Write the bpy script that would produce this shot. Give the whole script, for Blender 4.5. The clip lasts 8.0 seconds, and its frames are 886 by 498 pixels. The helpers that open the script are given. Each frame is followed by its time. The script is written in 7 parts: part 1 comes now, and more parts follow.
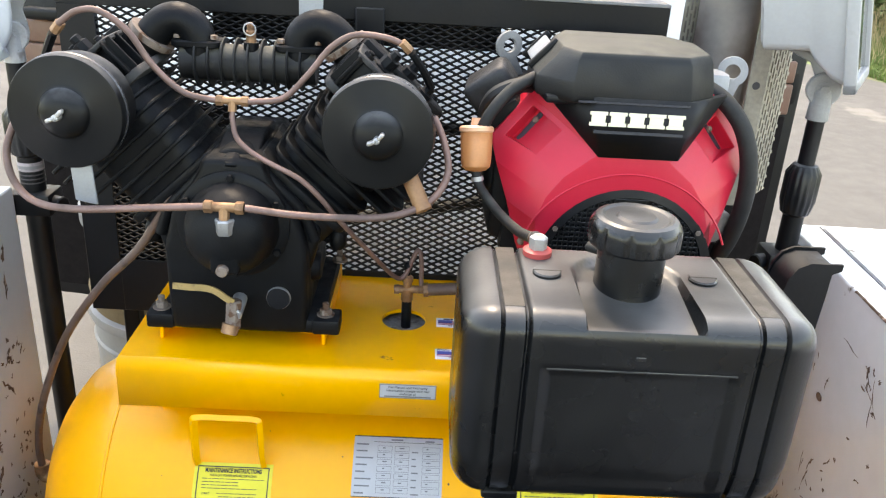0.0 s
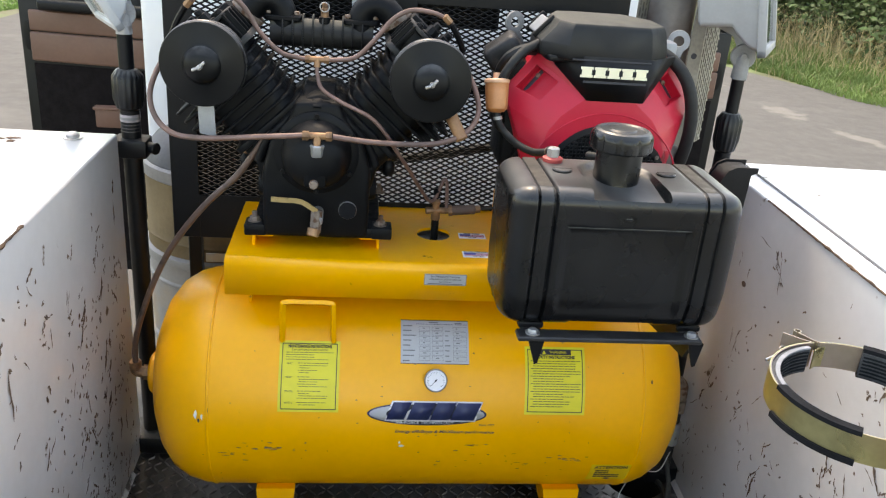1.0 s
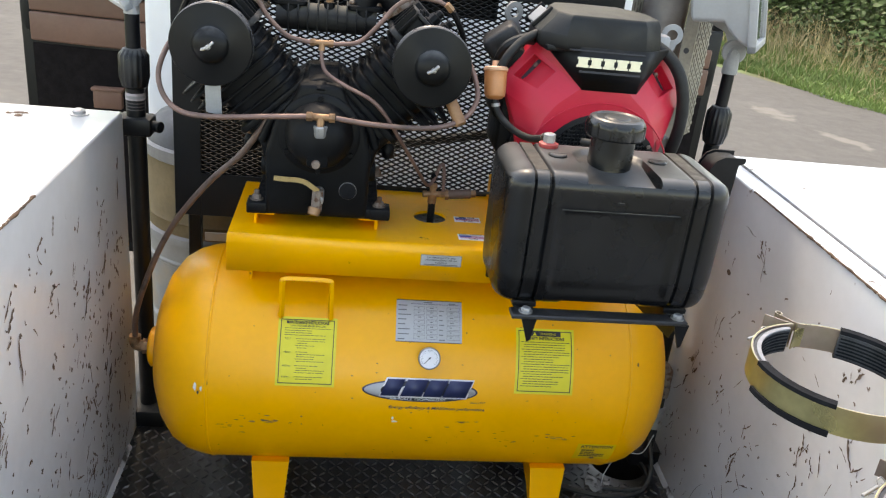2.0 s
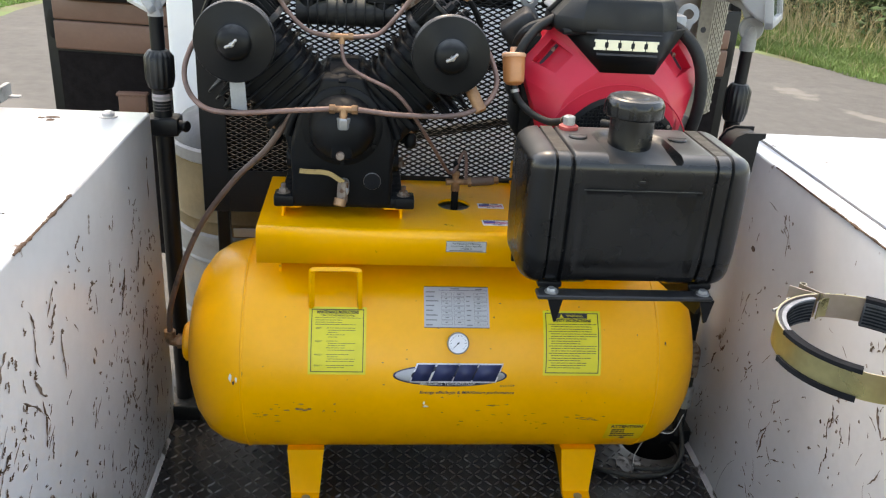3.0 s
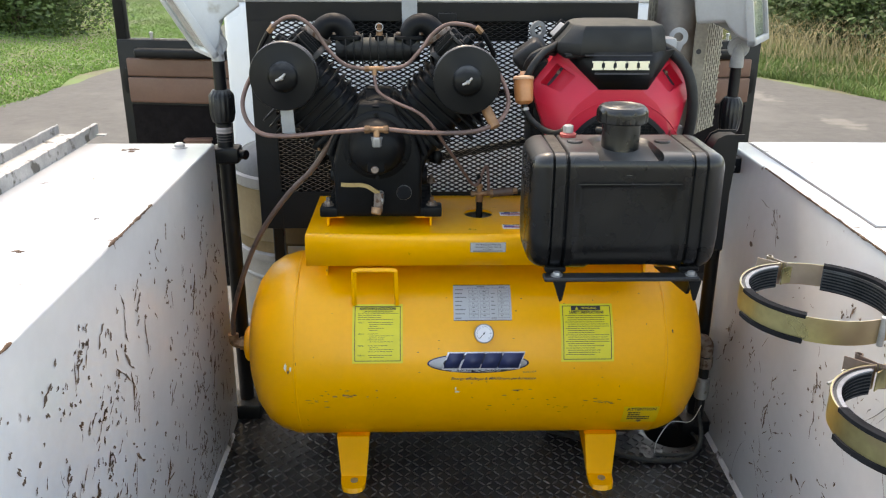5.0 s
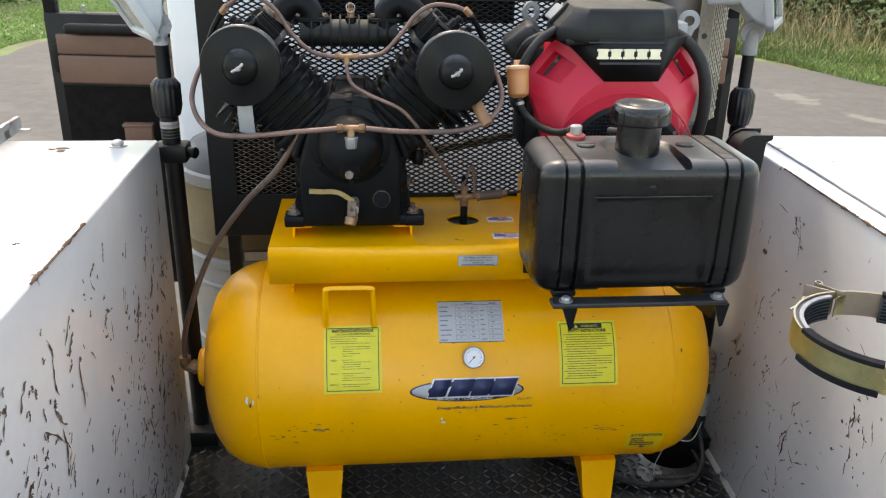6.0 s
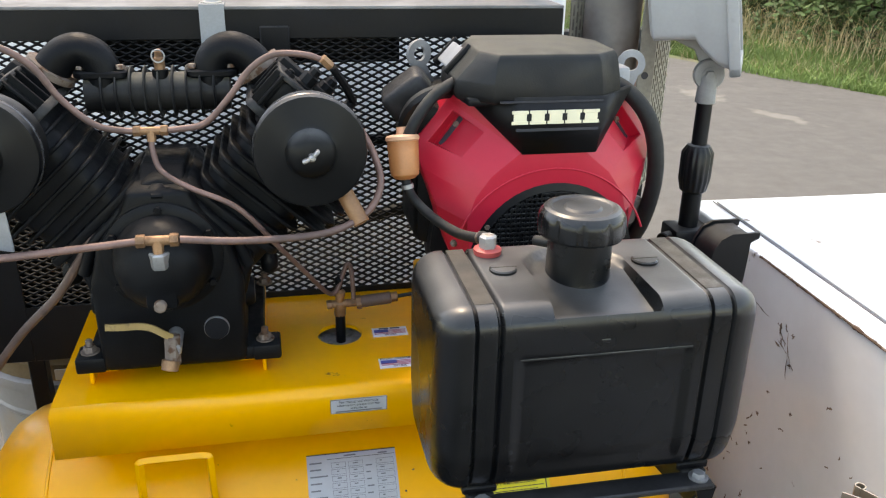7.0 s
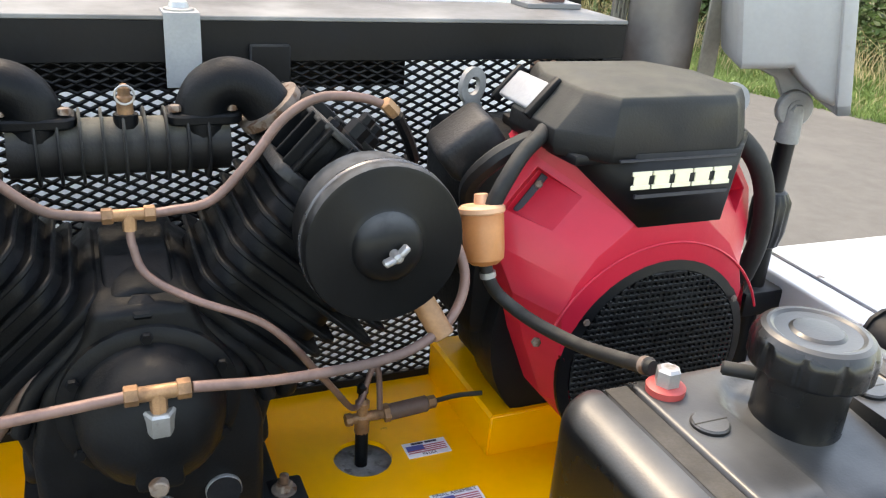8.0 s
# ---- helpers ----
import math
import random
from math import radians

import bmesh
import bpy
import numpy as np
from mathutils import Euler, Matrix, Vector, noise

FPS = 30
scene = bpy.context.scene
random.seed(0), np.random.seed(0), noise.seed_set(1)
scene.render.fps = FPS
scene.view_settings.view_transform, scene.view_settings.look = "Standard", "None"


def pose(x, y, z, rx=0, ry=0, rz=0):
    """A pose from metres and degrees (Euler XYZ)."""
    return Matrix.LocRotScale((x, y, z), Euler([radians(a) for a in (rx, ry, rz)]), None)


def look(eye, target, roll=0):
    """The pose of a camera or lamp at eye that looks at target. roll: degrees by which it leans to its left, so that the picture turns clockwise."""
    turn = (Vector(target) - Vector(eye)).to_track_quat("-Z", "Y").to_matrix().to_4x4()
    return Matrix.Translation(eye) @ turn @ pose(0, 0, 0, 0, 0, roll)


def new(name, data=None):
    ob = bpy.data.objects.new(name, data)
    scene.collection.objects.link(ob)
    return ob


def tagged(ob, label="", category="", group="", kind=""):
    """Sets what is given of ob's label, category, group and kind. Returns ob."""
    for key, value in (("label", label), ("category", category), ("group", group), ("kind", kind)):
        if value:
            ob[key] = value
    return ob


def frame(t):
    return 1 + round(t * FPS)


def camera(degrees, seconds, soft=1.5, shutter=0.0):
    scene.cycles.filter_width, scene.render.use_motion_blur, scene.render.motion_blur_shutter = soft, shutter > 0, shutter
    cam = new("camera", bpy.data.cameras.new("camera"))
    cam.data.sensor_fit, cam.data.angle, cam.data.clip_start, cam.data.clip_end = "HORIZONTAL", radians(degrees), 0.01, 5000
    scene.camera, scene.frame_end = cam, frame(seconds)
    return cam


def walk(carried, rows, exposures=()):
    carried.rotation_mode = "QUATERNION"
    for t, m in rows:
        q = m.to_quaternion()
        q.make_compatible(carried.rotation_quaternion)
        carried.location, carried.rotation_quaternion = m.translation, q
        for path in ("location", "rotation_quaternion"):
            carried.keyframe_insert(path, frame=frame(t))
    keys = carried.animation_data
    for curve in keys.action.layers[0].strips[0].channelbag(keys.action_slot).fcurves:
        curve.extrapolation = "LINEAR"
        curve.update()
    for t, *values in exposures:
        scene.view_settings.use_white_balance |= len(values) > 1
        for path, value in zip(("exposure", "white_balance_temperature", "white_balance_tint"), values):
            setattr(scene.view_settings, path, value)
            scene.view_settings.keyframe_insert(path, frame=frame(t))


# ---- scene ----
cam = camera(56.0, 8.0, soft=1.2)
PATH = [
    (0, (0.016, -1.152, 1.282), (0.073, 0.683, 0.487), 3.5),
    (0.5, (-0.091, -1.408, 1.289), (0.059, 0.46, 0.59), 3.8),
    (1, (-0.17, -1.574, 1.285), (0.047, 0.259, 0.514), 4.6),
    (1.5, (-0.191, -1.614, 1.285), (0.053, 0.218, 0.522), 6.4),
    (1.7, (-0.190, -1.627, 1.281), (0.058, 0.205, 0.514), 6.4),
    (2.8, (-0.198, -1.622, 1.281), (0.009, 0.191, 0.452), 4.7),
    (3, (-0.196, -1.655, 1.275), (-0.005, 0.169, 0.477), 3.6),
    (3.5, (-0.147, -1.822, 1.283), (-0.017, 0.028, 0.534), 1.7),
    (4, (-0.124, -1.944, 1.298), (-0.056, -0.079, 0.579), 0.9),
    (4.2, (-0.116, -1.951, 1.293), (-0.078, -0.078, 0.592), 0.9),
    (5.3, (-0.161, -1.848, 1.265), (-0.098, 0.027, 0.573), -0.1),
    (5.5, (-0.177, -1.77, 1.268), (-0.081, 0.095, 0.551), 0.3),
    (6, (-0.206, -1.661, 1.266), (-0.031, 0.183, 0.512), 1.1),
    (6.5, (-0.111, -1.428, 1.282), (0.1, 0.404, 0.506), 1.5),
    (7, (-0.087, -1.158, 1.284), (0.294, 0.65, 0.518), 1.2),
    (7.5, (-0.214, -0.842, 1.276), (0.453, 0.884, 0.515), 2.5),
    (8, (-0.268, -0.747, 1.272), (0.488, 0.929, 0.485), 4.3),
]
walk(cam, [(t, look(eye, target, roll)) for t, eye, target, roll in PATH],
     [(0, 3.04, 9300, 12), (0.5, 2.70, 9300, 12), (1, 2.50, 9300, 12), (1.7, 2.48, 9300, 12), (3, 2.48, 9300, 12), (4, 2.42, 9300, 12), (6, 2.38, 9300, 12), (7, 2.48, 9300, 12), (7.5, 2.62, 9300, 12), (8, 2.80, 9300, 12)])

# ---- world and sun: bright hazy day, sun ahead and to the right of the truck ----
SUN_DIR = Vector((-0.12, 0.60, 1.0)).normalized()
world = bpy.data.worlds.new("world")
scene.world = world
world.use_nodes = True
wn = world.node_tree.nodes
sky = wn.new("ShaderNodeTexSky")
sky.sky_type = "NISHITA"
sky.sun_disc = False
sky.sun_elevation = math.asin(SUN_DIR.z)
sky.sun_rotation = math.atan2(SUN_DIR.x, SUN_DIR.y)
sky.air_density, sky.dust_density, sky.ozone_density = 1.0, 1.2, 1.0
world.node_tree.links.new(sky.outputs[0], wn["Background"].inputs[0])
wn["Background"].inputs[1].default_value = 0.15
sun = new("sun", bpy.data.lights.new("sun", "SUN"))
sun.data.energy, sun.data.angle, sun.data.color = 0.42, radians(4), (1.0, 0.96, 0.91)
sun.matrix_basis = look(SUN_DIR * 20, (0, 0, 0))
# ---- materials ----
def material(name, color, rough=0.5, metal=0.0, vary=0.12, scale=8.0, bump=0.0, bump_scale=60.0, second=None, second_at=0.62, second_scale=5.0,
             second_rough=0.85, coat=0.0, coat_rough=0.03, spec=0.5, soft=0.04, dust_sheen=None, dust_sheen_at=0.45, dust_sheen_scale=55, dust_sheen_soft=0.14, dust_sheen_rough=0.9):
    """A surface with two scales of variation; second: a stain or wear colour that shows where a noise is high;
    the film on faces that look up: settled dirt, and on the fuel tank also sky sheen painted as colour."""
    m = bpy.data.materials.new(name)
    m.use_nodes = True
    nt = m.node_tree
    n, link = nt.nodes, nt.links.new
    b = n["Principled BSDF"]
    b.inputs["Metallic"].default_value = metal
    b.inputs["Coat Weight"].default_value = coat
    b.inputs["Coat Roughness"].default_value = coat_rough
    b.inputs["Specular IOR Level"].default_value = spec
    tc = n.new("ShaderNodeTexCoord")

    def noisy(sc, detail=6.0):
        t = n.new("ShaderNodeTexNoise")
        t.inputs["Scale"].default_value, t.inputs["Detail"].default_value = sc, detail
        link(tc.outputs["Object"], t.inputs["Vector"])
        return t.outputs["Fac"]

    def ramp(fac, lo, hi, a, z):
        r = n.new("ShaderNodeMapRange")
        r.inputs[1].default_value, r.inputs[2].default_value, r.inputs[3].default_value, r.inputs[4].default_value = lo, hi, a, z
        link(fac, r.inputs[0])
        return r.outputs[0]

    def mix(fac, a, z):
        x = n.new("ShaderNodeMix")
        x.data_type = "RGBA"
        for sock, v in ((x.inputs[0], fac), (x.inputs[6], a), (x.inputs[7], z)):
            if isinstance(v, tuple):
                sock.default_value = (*v[:3], 1)
            else:
                link(v, sock)
        return x.outputs[2]

    dark = tuple(c * (1 - vary) for c in color)
    light = tuple(min(1, c * (1 + vary)) for c in color)
    col = mix(ramp(noisy(scale), 0.3, 0.7, 0, 1), dark, light)
    fine = mix(ramp(noisy(scale * 14, 3), 0.35, 0.65, 0, 1), tuple(c * (1 - vary * 0.5) for c in (1, 1, 1)), (1.0, 1.0, 1.0))
    mul = n.new("ShaderNodeMix")
    mul.data_type, mul.blend_type = "RGBA", "MULTIPLY"
    mul.inputs[0].default_value = 1.0
    link(col, mul.inputs[6]), link(fine, mul.inputs[7])
    col = mul.outputs[2]
    ro = ramp(noisy(scale * 2.2), 0.3, 0.7, max(0.02, rough - 0.08), min(1, rough + 0.1))
    if second:
        f = ramp(noisy(second_scale, 9.0), second_at, second_at + soft, 0, 1)
        col = mix(f, col, second)
        x = n.new("ShaderNodeMix")
        link(f, x.inputs[0]), link(ro, x.inputs[2])
        x.inputs[3].default_value = second_rough
        ro = x.outputs[0]
    if dust_sheen:
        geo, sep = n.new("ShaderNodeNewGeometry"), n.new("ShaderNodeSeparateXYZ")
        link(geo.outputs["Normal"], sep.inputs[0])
        up, patch = ramp(sep.outputs[2], 0.35, 0.98, 0, 1), ramp(noisy(dust_sheen_scale, 12.0), dust_sheen_at - dust_sheen_soft, dust_sheen_at + dust_sheen_soft, 0.15, 1)
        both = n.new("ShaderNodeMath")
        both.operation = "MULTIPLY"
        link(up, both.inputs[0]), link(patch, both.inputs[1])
        col = mix(both.outputs[0], col, dust_sheen)
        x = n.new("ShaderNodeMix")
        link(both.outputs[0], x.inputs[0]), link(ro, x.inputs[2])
        x.inputs[3].default_value = dust_sheen_rough
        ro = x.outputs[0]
    link(col, b.inputs["Base Color"]), link(ro, b.inputs["Roughness"])
    if bump:
        bp = n.new("ShaderNodeBump")
        bp.inputs["Strength"].default_value, bp.inputs["Distance"].default_value = bump, 0.002
        link(noisy(bump_scale, 4.0), bp.inputs["Height"]), link(bp.outputs[0], b.inputs["Normal"])
    return m


YELLOW = material("yellow_paint", (0.95, 0.416, 0.003), 0.36, vary=0.06, scale=5, coat=0.06, spec=0.4, bump=0.06, bump_scale=70, second=(0.22, 0.09, 0.02), second_at=0.72, second_scale=24)
CASTWORN = material("worn_dusty_cast_iron", (0.024, 0.0245, 0.025), 0.5, vary=0.4, scale=20, bump=0.3, bump_scale=280, spec=0.25, second=(0.055, 0.053, 0.050), second_at=0.54, second_scale=16, soft=0.12, second_rough=0.7)
CAST = material("black_cast_iron", (0.0036, 0.0043, 0.0053), 0.44, vary=0.4, scale=14, bump=0.2, bump_scale=330, spec=0.15, second=(0.0078, 0.0088, 0.0096), second_at=0.55, second_scale=13, soft=0.2, second_rough=0.7, dust_sheen=(0.0125, 0.0135, 0.0142), dust_sheen_at=0.57)
BLACK = material("black_paint", (0.0042, 0.0046, 0.0058), 0.42, vary=0.3, scale=10, bump=0.10, bump_scale=150, spec=0.22, second=(0.012, 0.012, 0.013), second_at=0.62, second_scale=14, soft=0.2, dust_sheen=(0.045, 0.044, 0.039), dust_sheen_at=0.55)
PLASTIC = material("black_moulded_plastic", (0.0065, 0.007, 0.008), 0.34, vary=0.35, scale=7, bump=0.10, bump_scale=800, spec=0.28, second=(0.015, 0.015, 0.0148), second_at=0.57, second_scale=12, soft=0.14, second_rough=0.55, dust_sheen=(0.098, 0.099, 0.094), dust_sheen_at=0.50)
BARGREY = material("dusty_black_bar", (0.016, 0.0165, 0.017), 0.5, vary=0.3, scale=18, bump=0.2, bump_scale=200, second=(0.04, 0.039, 0.036), second_at=0.58, second_scale=20, soft=0.15)
# film on up-facing faces: some dirt, plus the sky's sheen painted in as paler grey
TANKBLACK = material("grained_black_tank_plastic", (0.0036, 0.0041, 0.0048), 0.27, vary=0.2, scale=5, bump=0.07, bump_scale=430, spec=0.42, second=(0.0070, 0.0076, 0.0080), second_at=0.52, second_scale=9, soft=0.3, second_rough=0.34, dust_sheen=(0.105, 0.105, 0.099), dust_sheen_at=0.50, dust_sheen_scale=9, dust_sheen_soft=0.2, dust_sheen_rough=0.38)
TANKDUST = material("tan_dust_on_plastic", (0.050, 0.044, 0.034), 0.5, vary=0.35, scale=30, bump=0.15, bump_scale=500, spec=0.3, second=(0.045, 0.042, 0.036), second_at=0.52, second_scale=26, soft=0.25)
FILTERBLACK = material("satin_black_filter_steel", (0.0042, 0.0046, 0.0052), 0.40, vary=0.25, scale=9, bump=0.05, bump_scale=260, spec=0.2, dust_sheen=(0.088, 0.092, 0.094), dust_sheen_at=0.44)
RIM = material("rolled_filter_rim", (0.075, 0.077, 0.08), 0.26, metal=0.6, vary=0.2, scale=30)
AIRCOVER = material("air_cleaner_plastic", (0.0062, 0.0068, 0.0076), 0.42, vary=0.3, scale=8, bump=0.14, bump_scale=420, spec=0.3, second=(0.013, 0.0135, 0.0135), second_at=0.52, second_scale=10, soft=0.3, dust_sheen=(0.105, 0.102, 0.083), dust_sheen_at=0.42, dust_sheen_scale=30, dust_sheen_soft=0.3)
BARE = material("worn_bare_floor_metal", (0.17, 0.165, 0.155), 0.5, metal=0.3, vary=0.4, scale=40, bump=0.4, bump_scale=150, second=(0.05, 0.048, 0.045), second_at=0.52, second_scale=60, soft=0.1)
DUSTY = material("dusty_black_plastic", (0.010, 0.010, 0.0108), 0.5, vary=0.3, scale=8, bump=0.18, bump_scale=330, spec=0.3, second=(0.026, 0.026, 0.024), second_at=0.5, second_scale=10, soft=0.3, dust_sheen=(0.125, 0.12, 0.098), dust_sheen_at=0.40)
RED = material("red_plastic", (0.50, 0.0125, 0.034), 0.42, vary=0.07, scale=6, spec=0.36, coat=0.04, bump=0.06, bump_scale=200)
SLEEVE = material("orange_brown_sleeve", (0.30, 0.155, 0.075), 0.5, metal=0.2, vary=0.25, scale=22, second=(0.16, 0.09, 0.055), second_at=0.55, second_scale=20, soft=0.2)
COPPER = material("dull_copper_tube", (0.185, 0.112, 0.094), 0.5, metal=0.3, vary=0.25, scale=22, second=(0.11, 0.078, 0.068), second_at=0.5, second_scale=18, soft=0.25)
BRASS = material("brass", (0.30, 0.165, 0.085), 0.48, metal=0.45, vary=0.3, scale=40, second=(0.11, 0.06, 0.035), second_at=0.52, second_scale=45, soft=0.2)
RUBBER = material("black_rubber_hose", (0.011, 0.0115, 0.012), 0.6, vary=0.25, scale=20, bump=0.15, bump_scale=200, spec=0.35, dust_sheen=(0.06, 0.058, 0.05))
BROWNHOSE = material("brown_hose", (0.10, 0.06, 0.045), 0.55, vary=0.25, scale=25, second=(0.05, 0.035, 0.03), second_at=0.6, second_scale=30, soft=0.1)
STEEL = material("zinc_steel", (0.38, 0.38, 0.375), 0.42, metal=0.7, vary=0.15, scale=30, second=(0.2, 0.17, 0.13), second_at=0.64, second_scale=40, soft=0.1)
ZINCGOLD = material("yellow_zinc_plating", (0.40, 0.35, 0.17), 0.32, metal=0.85, vary=0.25, scale=5, second=(0.40, 0.30, 0.19), second_at=0.5, second_scale=4.5, soft=0.14, second_rough=0.35)
ZINCROSE = material("iridescent_rose_zinc_plating", (0.36, 0.27, 0.225), 0.36, metal=0.8, vary=0.25, scale=6, second=(0.33, 0.285, 0.20), second_at=0.56, second_scale=6, soft=0.2, second_rough=0.4)
LININGGREY = material("pale_worn_rubber_edge", (0.22, 0.225, 0.235), 0.7, vary=0.3, scale=30, bump=0.2, bump_scale=200)
LINING = material("ribbed_grey_rubber", (0.035, 0.038, 0.040), 0.6, vary=0.4, scale=30, bump=0.2, bump_scale=200)
BOLT = material("rusty_bolt", (0.20, 0.155, 0.125), 0.6, metal=0.3, vary=0.3, scale=60, second=(0.11, 0.055, 0.03), second_at=0.5, second_scale=70, soft=0.1)
WHITE = material("white_body_paint", (0.50, 0.512, 0.522), 0.40, vary=0.07, scale=3, coat=0.45, coat_rough=0.10, bump=0.04, bump_scale=14, second=(0.12, 0.08, 0.048), second_at=0.71, second_scale=16)
GREYWHITE = material("scuffed_white_paint", (0.50, 0.50, 0.49), 0.5, vary=0.12, scale=6, bump=0.1, bump_scale=40, second=(0.05, 0.042, 0.035), second_at=0.545, second_scale=11, soft=0.05)
CABWHITE = material("cab_white", (0.62, 0.63, 0.64), 0.3, vary=0.04, scale=2, coat=0.3)
SCUFF = material("bare_rusted_scratch", (0.15, 0.105, 0.08), 0.75, metal=0.1, vary=0.5, scale=50)
CHIPWHITE = material("chipped_primer", (0.65, 0.63, 0.60), 0.6, vary=0.2, scale=60)
RUST = material("rusted_edge", (0.10, 0.055, 0.032), 0.85, vary=0.5, scale=40, bump=0.6, bump_scale=150, second=(0.30, 0.23, 0.18), second_at=0.60, second_scale=60, soft=0.05)
TREAD = material("black_tread_plate", (0.032, 0.032, 0.032), 0.38, vary=0.45, scale=6, bump=0.35, bump_scale=120, second=(0.09, 0.085, 0.075), second_at=0.54, second_scale=8, soft=0.15, spec=0.5)
LAMPDARK = material("dull_grey_lamp_joint", (0.19, 0.19, 0.185), 0.5, vary=0.2, scale=25, bump=0.2, bump_scale=150)
LAMPPALE = material("pale_grey_lamp_joint", (0.38, 0.38, 0.375), 0.5, vary=0.2, scale=25, second=(0.22, 0.2, 0.18), second_at=0.58, second_scale=30, soft=0.1)
LAMPGREY = material("grey_cast_lamp_housing", (0.285, 0.288, 0.29), 0.42, vary=0.08, scale=12, bump=0.1, bump_scale=150, second=(0.2, 0.19, 0.18), second_at=0.64, second_scale=14, soft=0.1)
LAMPWHITE = material("weathered_white_lamp_housing", (0.46, 0.47, 0.47), 0.4, vary=0.08, scale=12, second=(0.34, 0.32, 0.28), second_at=0.58, second_scale=18, soft=0.1)
DOMEGREY = material("dark_grey_dome_paint", (0.075, 0.079, 0.086), 0.55, vary=0.2, scale=10, spec=0.2, second=(0.075, 0.073, 0.068), second_at=0.6, second_scale=14, soft=0.15)
TREADTOP = material("worn_tread_tops", (0.06, 0.059, 0.057), 0.36, vary=0.6, scale=12, metal=0.2, second=(0.22, 0.215, 0.20), second_at=0.58, second_scale=22, soft=0.08)
CYLTAN = material("dirty_tan_drum_paint", (0.15, 0.112, 0.06), 0.7, vary=0.2, scale=7, spec=0.3, second=(0.16, 0.085, 0.035), second_at=0.5, second_scale=6, soft=0.2)
CYLGREY = material("grey_cylinder_paint", (0.19, 0.195, 0.195), 0.5, vary=0.12, scale=10, second=(0.30, 0.22, 0.14), second_at=0.5, second_scale=7, soft=0.25)
GUARDTOP = material("dusty_grey_top_plate", (0.15, 0.15, 0.147), 0.6, vary=0.25, scale=7, spec=0.3, second=(0.25, 0.25, 0.24), second_at=0.5, second_scale=10, soft=0.2)
GALV = material("galvanised_strap", (0.29, 0.30, 0.31), 0.5, metal=0.15, vary=0.15, scale=22)
AMBER = material("amber_fuel_filter", (0.50, 0.20, 0.075), 0.38, vary=0.12, scale=25, second=(0.36, 0.12, 0.035), second_at=0.54, second_scale=22, soft=0.25)
AMBERTOP = material("pale_filter_rim", (0.66, 0.36, 0.21), 0.4, vary=0.1, scale=30)
LEVER = material("worn_yellow_vinyl", (0.31, 0.20, 0.07), 0.5, vary=0.15, scale=40, second=(0.15, 0.10, 0.05), second_at=0.58, second_scale=60, soft=0.1)
CONCRETE = material("grey_caked_dirt", (0.30, 0.30, 0.29), 0.9, vary=0.3, scale=60, bump=0.8, bump_scale=160, second=(0.13, 0.125, 0.12), second_at=0.55, second_scale=80, soft=0.1)
REDRUB = material("red_rubber_grommet", (0.36, 0.05, 0.045), 0.5, vary=0.1, scale=30)
CREAM = material("cream_lettering", (0.78, 0.72, 0.52), 0.5, vary=0.05, scale=40)
LABELYEL = material("yellow_green_label", (0.72, 0.62, 0.03), 0.4, vary=0.05, scale=30)
LABELGOLD = material("faded_yellow_label", (0.80, 0.50, 0.015), 0.45, vary=0.06, scale=30)
LABELGREY = material("silver_label", (0.44, 0.445, 0.44), 0.45, vary=0.06, scale=30)
LABELWHITE = material("white_label", (0.78, 0.77, 0.78), 0.4, vary=0.05, scale=40)
INK = material("black_ink", (0.02, 0.022, 0.03), 0.5, vary=0.1, scale=60)
PAPERBAND = material("dirty_pink_paper", (0.30, 0.26, 0.27), 0.6, vary=0.4, scale=60)
BANDGREY = material("faint_band_print", (0.055, 0.050, 0.052), 0.6, vary=0.4, scale=60)
INKGREY = material("grey_ink", (0.16, 0.16, 0.16), 0.5, vary=0.1, scale=60)
NAVY = material("navy_print", (0.02, 0.03, 0.09), 0.4, vary=0.1, scale=60)
FLAGRED = material("red_print", (0.45, 0.08, 0.12), 0.5, vary=0.1, scale=60)
FLAGBLUE = material("blue_print", (0.06, 0.08, 0.30), 0.5, vary=0.1, scale=60)
BROWNVINYL = material("brown_door_vinyl", (0.15, 0.075, 0.05), 0.55, vary=0.15, scale=5, bump=0.2, bump_scale=200)
DARKTRIM = material("dark_door_carpet", (0.009, 0.007, 0.007), 0.9, vary=0.3, scale=30, bump=0.4, bump_scale=200, spec=0.1)
WOOD = material("weathered_grey_wood", (0.30, 0.27, 0.22), 0.8, vary=0.3, scale=10, bump=0.5, bump_scale=90, second=(0.18, 0.15, 0.12), second_at=0.55, second_scale=14, soft=0.2)
RUSTPIPE = material("brown_grey_steel_post", (0.20, 0.18, 0.165), 0.5, metal=0.3, vary=0.2, scale=6, second=(0.11, 0.085, 0.07), second_at=0.52, second_scale=7, soft=0.2)
REDOXIDE = material("red_oxide_angle", (0.10, 0.045, 0.04), 0.6, vary=0.25, scale=20)
# the tan the shield reflects is put into the aluminium's base colour
PERF = material("perforated_aluminium", (0.27, 0.245, 0.195), 0.6, metal=0.2, vary=0.25, scale=14, second=(0.20, 0.18, 0.14), second_at=0.55, second_scale=9, soft=0.2)
ALU = material("scratched_aluminium", (0.40, 0.40, 0.39), 0.55, metal=0.35, vary=0.25, scale=18, bump=1.0, bump_scale=55, second=(0.12, 0.115, 0.10), second_at=0.56, second_scale=24, soft=0.08)
SMOKE = material("dark_window_glass", (0.015, 0.017, 0.019), 0.08, vary=0.1, scale=3)
FOAM = material("black_foam_lining", (0.013, 0.0135, 0.015), 0.85, vary=0.3, scale=30, bump=0.3, bump_scale=250, spec=0.08)
